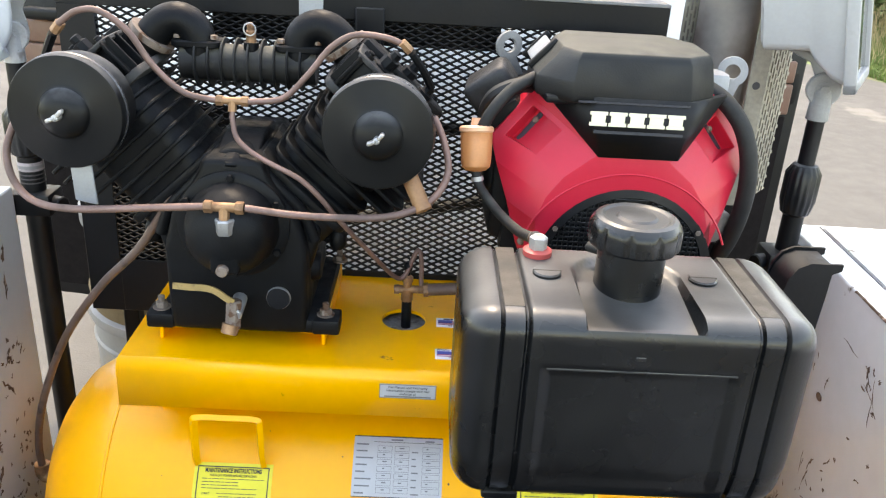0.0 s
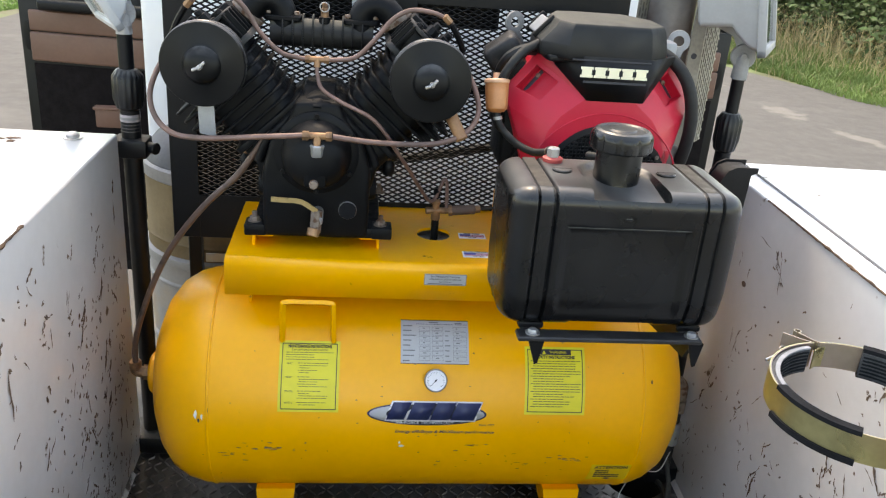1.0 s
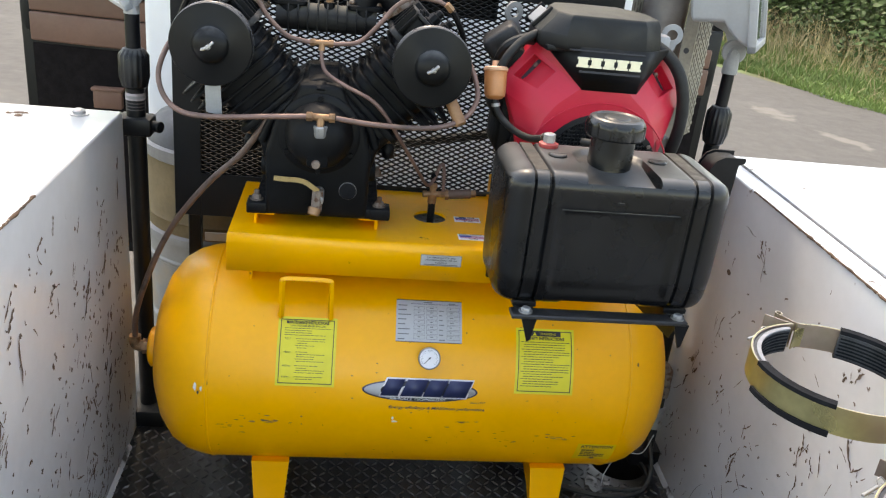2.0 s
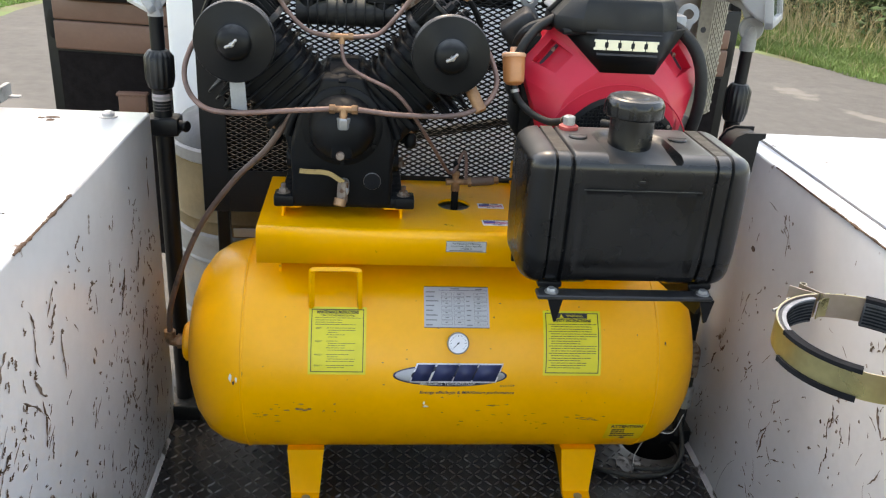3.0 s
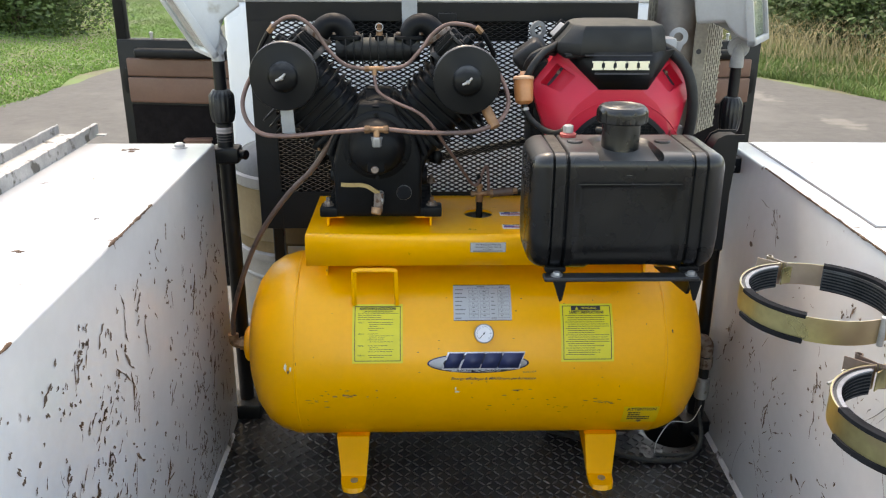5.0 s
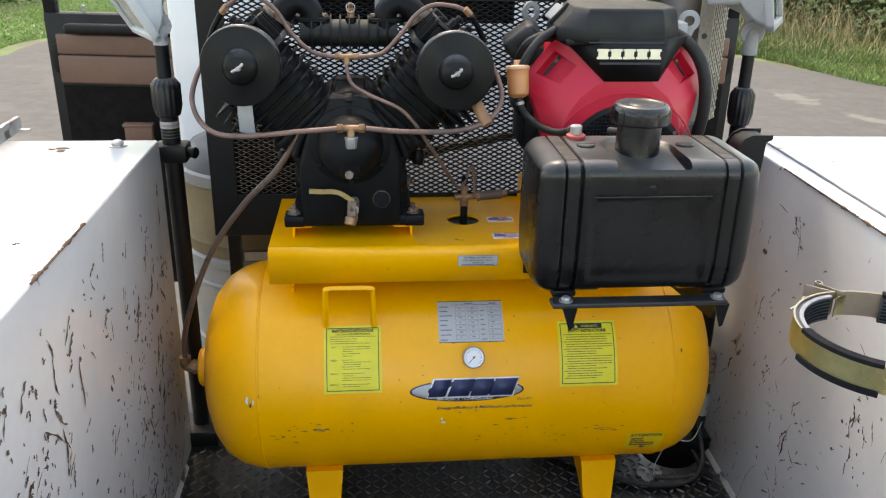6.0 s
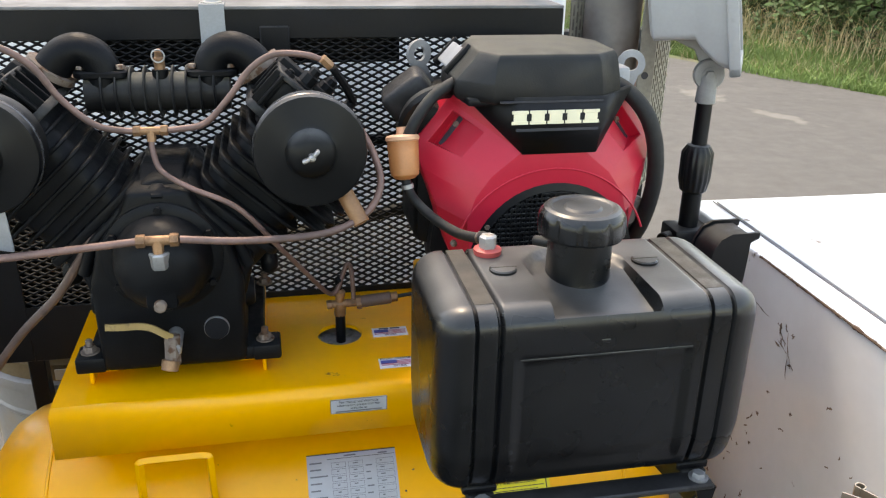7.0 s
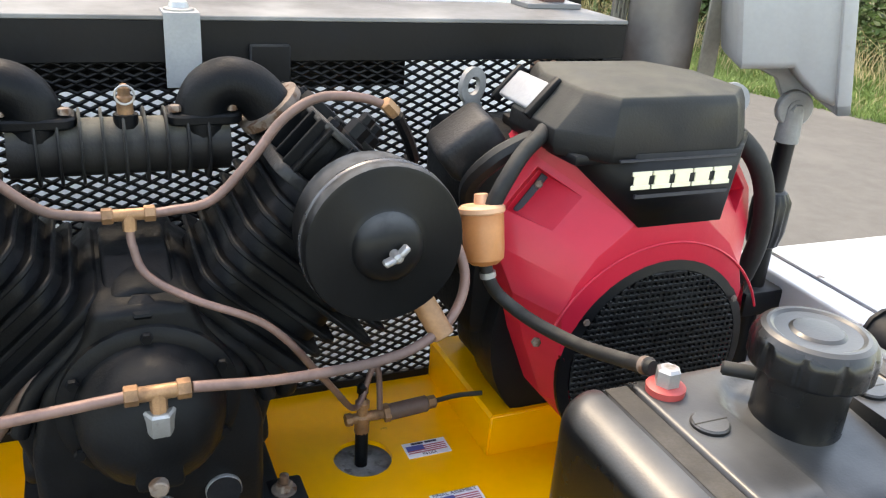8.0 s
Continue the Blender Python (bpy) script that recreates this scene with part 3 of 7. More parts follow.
def dented_bar(x0, x1, z0, z1, seed):
    """A flange whose upper edge is knocked about along its length."""
    rw = random.Random(seed)
    t = bmesh.new()
    rows = []
    for k in range(120):
        y = -1.5 * k / 119
        top, bow = z1 + rw.uniform(-0.0022, 0.0008), rw.uniform(-0.0006, 0.0006)
        rows.append([t.verts.new(v) for v in ((x0 + bow, y, z0), (x1 + bow, y, z0), (x1 + bow, y, top - 0.002), ((x0 + x1) / 2 + bow, y, top), (x0 + bow, y, top - 0.002))])
    for a, b in zip(rows, rows[1:]):
        for k in range(5):
            t.faces.new((a[k], a[(k + 1) % 5], b[(k + 1) % 5], b[k]))
    t.faces.new(rows[0]), t.faces.new(rows[-1][::-1])
    bmesh.ops.recalc_face_normals(t, faces=t.faces[:])
    bmesh.ops.transform(t, matrix=m, verts=t.verts)
    return t


part("web", box(-0.048, 0.048, -1.5, -0.004, 0.001, 0.005, 0.001, 1, m=m), ALU, ch)
part("flange", dented_bar(0.046, 0.055, 0.0, 0.034, 1), ALU, ch, sharp=20)
part("flange", dented_bar(-0.052, -0.047, 0.0, 0.030, 2), ALU, ch, sharp=20)
part("end_tab", box(0.050, 0.078, -0.02, -0.004, 0.002, 0.006, 0.001, 1, m=m), ALU, ch)

# ---- the cab with both doors standing open ----
cab = thing("truck_cab", (-0.06, 1.6, G), "white truck cab with dark rear window and both doors open", "truck cab")
CY = 0.86
WX0, WX1, WZ = -0.44, 0.30, 1.088
part("rear_panel", box(-0.775, 0.64, CY, CY + 0.04, -0.45, WZ, 0.02, 3), CABWHITE, cab)
part("rear_panel", box(-0.775, WX0, CY + 0.001, CY + 0.041, WZ - 0.002, 1.72, 0.012, 3), CABWHITE, cab)
part("rear_panel", box(WX1, 0.64, CY + 0.001, CY + 0.041, WZ - 0.002, 1.72, 0.012, 3), CABWHITE, cab)
part("roof", box(-0.775, 0.64, CY, CY + 1.5, 1.62, 1.70, 0.03, 3), CABWHITE, cab)
win = part("rear_window", box(WX0 - 0.01, WX1 + 0.01, CY + 0.015, CY + 0.025, WZ - 0.01, 1.62), SMOKE, cab, "dark tinted rear window")
bm = bmesh.new()
for x0, x1, z0, z1 in ((WX0 - 0.012, WX0 + 0.012, WZ, 1.62), (WX1 - 0.012, WX1 + 0.012, WZ, 1.62), (WX0, WX1, WZ - 0.006, WZ + 0.014), (-0.075, -0.055, WZ, 1.62)):
    box(x0, x1, CY + 0.004, CY + 0.03, z0, z1, 0.004, 2, bm)
part("window_seal", bm, RUBBER, win, "black rubber window seal")
part("side_wall", box(-0.775, -0.74, CY + 0.03, CY + 0.25, -0.45, 1.65, 0.008), CABWHITE, cab)
part("side_wall", box(0.605, 0.64, CY + 0.03, CY + 0.25, -0.45, 1.65, 0.008), CABWHITE, cab)
part("bonnet", box(-0.77, 0.63, CY + 1.45, CY + 2.6, -0.45, 0.95, 0.08, 3), CABWHITE, cab)
part("dashboard", box(-0.73, 0.60, CY + 1.2, CY + 1.5, -0.45, 0.9, 0.05, 3), DARKTRIM, cab)
part("seat_back", box(-0.72, 0.59, CY + 0.1, CY + 0.28, -0.45, 1.06, 0.06, 3), DARKTRIM, cab)


def cab_door(hx, way, angle, W, label):
    """An open door seen on its inner side; hx: hinge; way: -1 swings out to -x."""
    m = Matrix.Translation((hx, 1.78, 0)) @ Matrix.Rotation(radians(angle) * way, 4, "Z") @ Matrix.Diagonal((way, 1, 1, 1))
    z0, sill, ztop = -0.30, 0.86, 1.36
    bm = box(0, W, 0.0, 0.07, z0, sill, 0.012, 2, m=m)
    d = part("door", bm, BLACK, cab, label)
    fr = bmesh.new()
    for x0, x1, a, b in ((W - 0.05, W, sill - 0.01, ztop), (0, 0.05, sill - 0.01, ztop), (0.04, W - 0.04, ztop - 0.04, ztop)):
        box(x0, x1, 0.01, 0.05, a, b, 0.008, 2, fr, m)
    part("window_frame", fr, BLACK, d, "black window frame")
    part("pane", box(0.045, W - 0.045, 0.028, 0.032, sill - 0.01, ztop - 0.035, m=m), GLASS, d, "clear door glass").visible_shadow = False
    part("arm_rest", box(0.03, W - 0.10, -0.05, 0.004, sill - 0.075, sill - 0.035, 0.012, 3, m=m), BLACK, d, "black padded ledge")
    up = box(0.02, W - 0.045, -0.014, 0.004, 0.70, sill - 0.08, 0.008, 3, m=m)
    box(0.02, W - 0.045, -0.018, 0.004, 0.585, 0.697, 0.008, 3, up, m)
    part("vinyl_panel", up, BROWNVINYL, d, "brown ribbed vinyl trim")
    part("lower_panel", box(0.02, W - 0.045, -0.006, 0.004, z0 + 0.05, 0.575, 0.004, 2, m=m), DARKTRIM, d, "dark lower trim")
    part("lock_knob", lathe([(0.006, 0), (0.006, 0.02), (0.009, 0.022), (0.009, 0.03), (0, 0.032)], m @ Matrix.Translation((W - 0.16, 0.02, sill)), 12), STEEL, d, "chrome lock knob")
    part("latch", lathe([(0.03, 0), (0.03, 0.004), (0.02, 0.006)], m @ axis((W - 0.035, -0.004, 0.68), (0, -1, 0)) @ Matrix.Diagonal((0.6, 1.9, 1, 1)), 20), BLACK, d)
    return d


dl = cab_door(-0.76, -1, 8, 0.735, "open door with brown vinyl panel and black frame")
cab_door(0.72, 1, 8, 0.675, "open door with brown vinyl panel and black frame")

pk = box(-1.176, -1.068, 1.70, 1.735, 0.37, 0.447, 0.006, 2)
box(-1.182, -1.062, 1.694, 1.738, 0.440, 0.452, 0.004, 2, pk)
part("door_pocket", pk, BROWNVINYL, dl, "brown vinyl pocket")
# spots where the paint has come off the left lid
for px, py, sx, sy, seed in ((-0.845, 0.085, 0.030, 0.020, 61), (-0.905, -0.50, 0.028, 0.016, 62), (-0.80, -0.62, 0.016, 0.010, 63), (-0.735, -0.45, 0.006, 0.006, 64)):
    rw = random.Random(seed)
    for k in range(7):
        cx, cy, q = px + rw.gauss(0, sx * 0.45), py + rw.gauss(0, sy * 0.45), rw.uniform(0.12, 0.4)
        ring = [(cx + sx * q * math.cos(a) * rw.uniform(0.4, 1.2), cy + sy * q * math.sin(a) * rw.uniform(0.4, 1.2)) for a in [2 * math.pi * j / 13 for j in range(13)]]
        part("lid_chip", prism(ring, TOP - 0.001, TOP + 0.0006 + 0.0001 * k, "xy"), RUST, left_box, "brown spot of bare metal")

# ---- the engine's muffler with its perforated heat shield ----
muf = thing("muffler", (0.51, 0.27, 0.70), "brown-grey upright muffler with perforated heat shield", "muffler")
part("tube", rod((0.512, 0.272, 0.62), (0.512, 0.272, 1.62), 0.050, seg=32, bev=0.004), RUSTPIPE, muf)
part("inlet", hose([(0.512, 0.272, 0.74), (0.47, 0.22, 0.74), (0.43, 0.14, 0.76)], 0.022, 14), RUSTPIPE, muf)
part("stay", box(0.475, 0.55, 0.235, 0.31, 0.0, 0.63, 0.003, 1), RUSTPIPE, muf)


def perforated(p, q, z0, z1, cols, rows, parent, label):
    """An upright sheet from p to q (plan) with rows of slots that go through it."""
    p, q = Vector((*p, 0)), Vector((*q, 0))
    L = (q - p).length
    m = Matrix.Translation(p) @ Matrix.Rotation(math.atan2(q.y - p.y, q.x - p.x), 4, "Z")
    bm = bmesh.new()
    cw, rh = L / cols, (z1 - z0) / rows
    for i in range(cols):
        xa = i * cw
        box(xa, xa + cw * 0.42, 0, 0.002, z0, z1, 0, 1, bm, m)
        for j in range(rows + 1):
            zc = z0 + (j + (0.5 if i % 2 else 0.0)) * rh
            box(xa + cw * 0.42, xa + cw, 0.0002, 0.0018, max(z0, zc - rh * 0.11), min(z1, zc + rh * 0.11), 0, 1, bm, m)
    shield = part("heat_shield", bm, PERF, parent, label)
    # sheet added behind the slots only so that they read darker
    part("slot_backing", box(0, L, 0.004, 0.007, z0, z1, 0, 1, None, m), RUSTPIPE, shield, "dull backing sheet added behind the slots")
    return shield


perforated((0.572, 0.218), (0.655, 0.320), 0.80, 1.42, 9, 26, muf, "perforated aluminium heat shield")
perforated((0.446, 0.300), (0.472, 0.300), 0.80, 1.40, 4, 24, muf, "perforated aluminium heat shield")
part("shield_flange", box(0.545, 0.575, 0.214, 0.218, 0.80, 1.42, 0.001, 1), WOOD, muf, "weathered tan flange with a bolt hole")
part("flange_hole", lathe([(0.0065, 0), (0.0065, 0.001)], axis((0.558, 0.2135, 1.011), (0, -1, 0)), 14), INK, muf)

# ---- verges ----
def blades(name, spots, h0, h1, w, mat, label, seed, lean=0.35):
    rnd = random.Random(seed)
    vs, fs = [], []
    for x, y, z in spots:
        h = rnd.uniform(h0, h1)
        a, b = rnd.uniform(0, 6.28), rnd.uniform(0, 6.28)
        dx, dy = math.cos(a) * w, math.sin(a) * w
        lx, ly = math.cos(b) * h * lean * rnd.random(), math.sin(b) * h * lean * rnd.random()
        o = len(vs)
        vs += [(x - dx, y - dy, z), (x + dx, y + dy, z), (x + dx * 0.7 + lx * 0.4, y + dy * 0.7 + ly * 0.4, z + h * 0.6), (x - dx * 0.7 + lx * 0.4, y - dy * 0.7 + ly * 0.4, z + h * 0.6), (x + lx * 1.4, y + ly * 1.4, z + h)]
        fs += [(o, o + 1, o + 2, o + 3), (o + 3, o + 2, o + 4)]
    me = bpy.data.meshes.new(name)
    me.from_pydata(vs, [], fs)
    me.materials.append(mat)
    return tagged(new(name, me), label, "grass", kind="stuff")


rnd = random.Random(31)
spots = []
for k in range(170000):
    d = rnd.random() ** 1.3 * 13
    y = 6 + 30 * rnd.random() ** 1.5
    x = edge_left(y) + 0.12 - d - 0.15 * math.sin(y * 1.7) - 0.3 * max(0, math.sin(y * 0.6 + 1))
    spots.append((x, y, level(x, y) - 0.01))
blades("verge_grass", spots, 0.025, 0.055, 0.013, LAWN, "short lush green grass on the verge", 32, 0.9)
spots = []
for k in range(100000):
    d = rnd.random() ** 1.3 * 6
    y = rnd.uniform(3, 22)
    x = edge_right(y) - 0.05 + d + 0.12 * math.sin(y * 1.9) + 0.2 * max(0, math.sin(y * 0.7))
    spots.append((x, y, level(x, y) - 0.01))
blades("verge_grass", spots, 0.05, 0.15, 0.009, GRASS, "green grass on the verge by the road", 33, 0.7)
spots = []
for k in range(5000):
    y = rnd.uniform(3, 24)
    x = edge_right(y) + abs(rnd.gauss(2.9, 0.9))
    spots.append((x, y, level(x, y) - 0.01))
blades("dry_reeds", spots, 0.25, 0.85, 0.005, DRYGRASS, "tall dry straw-coloured grass before the shrubs", 34, 0.9)

spots = []
for k in range(16000):
    y = rnd.uniform(3, 22)
    d = rnd.random() * 4.5
    if math.sin(y * 2.1 + d * 1.7) + rnd.gauss(0, 0.7) < 0.4:
        continue
    x = edge_right(y) + 0.1 + d
    spots.append((x, y, level(x, y) - 0.01))
blades("dry_grass", spots, 0.06, 0.2, 0.007, DRYGRASS, "short dry grass mixed into the verge", 35, 0.9)


def shrub(x, y, w, h, seed, n=3600):
    rnd = random.Random(seed)
    ob = thing("shrub", (x, y, level(x, y)), "dense dark green leafy shrub beyond the verge", "shrub", "roadside shrubs")
    tr = bmesh.new()
    tips = []
    for k in range(16):
        a = rnd.uniform(0, 6.28)
        r = w * rnd.uniform(0.25, 0.95)
        tip = Vector((x + r * math.cos(a), y + r * math.sin(a) * 0.7, level(x, y) + h * rnd.uniform(0.35, 0.95)))
        mid = Vector((x + 0.35 * r * math.cos(a), y + 0.3 * r * math.sin(a), level(x, y) + h * 0.4))
        hose([(x + 0.1 * math.cos(a), y + 0.1 * math.sin(a), level(x, y) - 0.05), mid, tip], 0.025, 5, 3, tr)
        low = Vector((x + 1.1 * r * math.cos(a + 0.4), y + 0.8 * r * math.sin(a + 0.4), level(x, y) + h * rnd.uniform(0.05, 0.3)))
        tips += [tip, (tip + mid) / 2, low, low + Vector((0.2, -0.2, 0.1))]
    part("trunk", tr, BARK, ob)
    vs, fs = [], []
    for k in range(n):
        c = rnd.choice(tips)
        p = c + Vector((rnd.gauss(0, 0.24 * w), rnd.gauss(0, 0.22 * w), rnd.gauss(0, 0.13 * h)))
        p.z = max(p.z, level(x, y) + 0.03)
        s = rnd.uniform(0.035, 0.085)
        u = Vector((rnd.gauss(0, 1), rnd.gauss(0, 1), rnd.gauss(0, 0.6))).normalized() * s
        v = u.orthogonal().normalized() * s * 0.45
        o = len(vs)
        vs += [tuple(p - u), tuple(p + v), tuple(p + u), tuple(p - v)]
        fs.append((o, o + 1, o + 2, o + 3))
    me = bpy.data.meshes.new("leaves")
    me.from_pydata(vs, [], fs)
    me.materials.append(LEAF)
    lv = new("leaves", me)
    lv.parent = ob
    lv.matrix_parent_inverse = Matrix.Translation(-ob.matrix_basis.translation)
    tagged(lv, kind="stuff")
    return ob


rnd = random.Random(41)
for k in range(9):
    shrub(-9.2 - 1.25 * k + rnd.uniform(-0.3, 0.3), 18.3 + 0.1 * k + rnd.uniform(-0.8, 0.8), 1.6, rnd.uniform(2.6, 3.8), 50 + k, 9000)
for k in range(9):
    shrub(-17.0 + 2.6 * k + rnd.uniform(-0.5, 0.5), 38.0 + rnd.uniform(-1, 1), 2.4, rnd.uniform(3.2, 4.6), 150 + k, 6000)
for k in range(16):
    y = 4.5 + 1.1 * k
    shrub(edge_right(y) + 4.4 + rnd.uniform(-0.4, 0.6), y, 1.4, rnd.uniform(2.0, 3.0), 70 + k, 6000)
# ---- the air tank with its saddle deck ----
TY, TZ, TR = 0.025, 0.305, 0.233
DECK = 0.645
tank = thing("air_tank", (0, TY, 0), "yellow painted horizontal air receiver tank with saddle deck", "air tank")
prof = [(0.0, -0.572), (0.06, -0.570), (0.12, -0.560), (0.165, -0.543), (0.2, -0.518), (0.22, -0.488), (0.2305, -0.455), (TR, -0.435), (TR, 0.425), (0.2305, 0.445), (0.22, 0.474), (0.2, 0.503), (0.165, 0.527), (0.12, 0.543), (0.06, 0.553), (0.0, 0.555)]
TM = Matrix.Translation((0, TY, TZ)) @ Matrix.Rotation(radians(90), 4, "Y")
shell = part("shell", lathe(prof, TM, 72), YELLOW, tank, sharp=50)
for x in (-0.435, 0.425):
    part("weld_seam", lathe([(TR - 0.002, x - 0.004), (TR + 0.0016, x - 0.0015), (TR + 0.0016, x + 0.0015), (TR - 0.002, x + 0.004)], TM, 72), YELLOW, tank, "raised weld seam")
part("port_boss", lathe([(0.045, 0), (0.045, 0.026), (0.039, 0.031)], axis((-0.566, 0.05, 0.285), (-1, 0, 0)), 28), YELLOW, tank, "yellow welded port boss")
part("port_boss", lathe([(0.045, 0), (0.045, 0.022), (0.039, 0.027)], axis((0.549, 0.05, 0.285), (1, 0, 0)), 28), YELLOW, tank, "yellow welded port boss")


def deck():
    """A bent plate: a flat top with a round hole, front and back lips turned down."""
    t = bmesh.new()
    x0, x1, yf, yb = -0.405, 0.425, -0.115, 0.178
    hx, hy, hr = -0.003, 0.027, 0.035
    q = 0.075
    n = 40
    inner = [t.verts.new((hx + hr * math.cos(2 * math.pi * k / n), hy + hr * math.sin(2 * math.pi * k / n), DECK)) for k in range(n)]
    outer = []
    for k in range(n):
        a = 2 * math.pi * k / n
        s = q / max(abs(math.cos(a)), abs(math.sin(a)))
        outer.append(t.verts.new((hx + s * math.cos(a), hy + s * math.sin(a), DECK)))
    for k in range(n):
        t.faces.new((inner[k], outer[k], outer[(k + 1) % n], inner[(k + 1) % n]))
    def quad(a, b, c, d):
        t.faces.new([t.verts.new((u, v, DECK)) for u, v in ((a, c), (b, c), (b, d), (a, d))])
    quad(x0, hx - q, yf, yb)
    quad(hx + q, x1, yf, yb)
    quad(hx - q, hx + q, yf, hy - q)
    quad(hx - q, hx + q, hy + q, yb)
    for y, way in ((yf, -1), (yb, 1)):
        t.faces.new([t.verts.new((x, v, DECK)) for x, v in ((x0, y), (x1, y), (x1, y + way * 0.004), (x0, y + way * 0.004))])
        lip = [(y + way * (0.004 + 0.016 * math.sin(radians(a))), DECK - 0.016 * (1 - math.cos(radians(a)))) for a in range(0, 91, 10)] + [(y + way * 0.0215, 0.573)]
        rows = [[t.verts.new((x, u, v)) for u, v in lip] for x in (x0, x1)]
        for k in range(len(lip) - 1):
            t.faces.new((rows[0][k], rows[0][k + 1], rows[1][k + 1], rows[1][k]))
    bmesh.ops.remove_doubles(t, verts=t.verts[:], dist=0.0004)
    t.normal_update()
    bmesh.ops.reverse_faces(t, faces=[f for f in t.faces if f.normal.dot(f.calc_center_median() - Vector((f.calc_center_median().x, 0.03, 0.5))) < 0])
    ob = part("deck", t, YELLOW, tank, "yellow bent-plate deck with round hole")
    for f in ob.data.polygons:
        f.use_smooth = f.normal.z < 0.999
    return thicken(ob, 0.006)


deck_ob = deck()
part("port_pad", box(-0.09, 0.09, -0.03, 0.170, 0.530, 0.624, 0.003, 1), CONCRETE, tank, "grey dirt-caked pad on the tank top")
for x in (-0.37, 0.39):
    part("saddle", prism([(-0.06, 0.46), (0.11, 0.46), (0.12, DECK - 0.006), (-0.07, DECK - 0.006)], x, x + 0.006, "yz"), YELLOW, tank)


def leg(x):
    prof = [(-0.202, 0.0), (-0.196, 0.010), (-0.150, 0.014), (-0.141, 0.055), (-0.130, 0.116), (-0.06, 0.122), (0.06, 0.08), (0.11, 0.122), (0.180, 0.116), (0.191, 0.055), (0.200, 0.014), (0.246, 0.010), (0.252, 0.0), (0.19, 0.0), (0.15, 0.05), (0.10, 0.07), (-0.05, 0.07), (-0.10, 0.05), (-0.14, 0.0)]
    t = bmesh.new()
    loops = []
    for dx, flare in ((-1, 0.030), (-0.93, 0.017), (-0.75, 0.007), (-0.4, 0.0015), (0, 0), (0.4, 0.0015), (0.75, 0.007), (0.93, 0.017), (1, 0.030)):
        loops.append([t.verts.new((x + dx * (0.034 + 0.010 * min(1, z / 0.11) - 0.004), y + (flare if y < -0.19 else -flare if y > 0.24 else 0), z)) for y, z in prof])
    n = len(prof)
    for a, b in zip(loops, loops[1:]):
        for k in range(n):
            t.faces.new((a[k], a[(k + 1) % n], b[(k + 1) % n], b[k]))
    t.faces.new(loops[0]), t.faces.new(loops[-1][::-1])
    bmesh.ops.recalc_face_normals(t, faces=t.faces[:])
    ob = part("leg", t, YELLOW, tank, "yellow welded leg with bolted foot")
    for f in ob.data.polygons:
        f.use_smooth = False
    part("foot_bolt", lathe([(0.0095, 0), (0.0095, 0.002), (0.006, 0.0022), (0, 0.0022)], Matrix.Translation((x + 0.002, -0.166, 0.0125)), 20), STEEL, ob, "grey flush foot bolt")
    return ob


leg(-0.313), leg(0.303)

# lifting handle under the deck lip
hd = bmesh.new()
hose([(-0.298, -0.140, 0.478), (-0.297, -0.147, 0.505), (-0.296, -0.150, 0.555), (-0.291, -0.150, 0.566), (-0.25, -0.150, 0.567), (-0.207, -0.150, 0.566), (-0.202, -0.150, 0.555), (-0.201, -0.147, 0.505), (-0.200, -0.140, 0.478)], 0, 8, 6, hd, [(0.0045, 0.004), (-0.0045, 0.004), (-0.0045, -0.004), (0.0045, -0.004)])
part("handle", hd, YELLOW, tank, "yellow bent-bar handle")


# rails that carry the pump
def rail(x, way):
    p = [(x, DECK), (x + way * 0.006, DECK), (x + way * 0.006, DECK + 0.019), (x + way * 0.04, DECK + 0.019), (x + way * 0.04, DECK + 0.025), (x, DECK + 0.025)]
    return part("pump_rail", prism(p, -0.066, 0.175, "xz", 0.0012, 1), YELLOW, tank, "yellow angle rail under the pump")


rail(-0.362, 1), rail(-0.117, -1)
# engine support channel
part("engine_channel", prism([(0.141, DECK), (0.147, DECK), (0.147, DECK + 0.051), (0.42, DECK + 0.051), (0.42, DECK + 0.057), (0.145, DECK + 0.057), (0.141, DECK + 0.053)], -0.013, 0.178, "xz"), YELLOW, tank, "yellow channel under the engine")
part("channel_face", box(0.143, 0.42, -0.0150, -0.0132, DECK, DECK + 0.055, 0.0008, 1), YELLOW, tank)
# left port: brass reducer to the hose
fit_l = thing("discharge_hose", (-0.60, 0.05, 0.285), "brown discharge hose from pump to tank with brass fittings", "hose")
part("tube", hose([(-0.318, -0.05, 0.880), (-0.334, -0.06, 0.860), (-0.355, -0.055, 0.829), (-0.392, -0.045, 0.776), (-0.453, -0.03, 0.712), (-0.516, -0.01, 0.627), (-0.559, 0.005, 0.548), (-0.596, 0.015, 0.455), (-0.624, 0.04, 0.365), (-0.630, 0.05, 0.297)], 0.0062, 12), BROWNHOSE, fit_l)
ef = bmesh.new()
hose([(-0.630, 0.05, 0.312), (-0.630, 0.05, 0.294), (-0.624, 0.05, 0.287), (-0.605, 0.05, 0.285)], 0.013, 12, 5, ef)
lathe([(0.017, 0), (0.017, 0.03)], axis((-0.584, 0.05, 0.285), (-1, 0, 0)), 6, ef)
part("elbow", ef, BRASS, fit_l, "dull brass elbow")
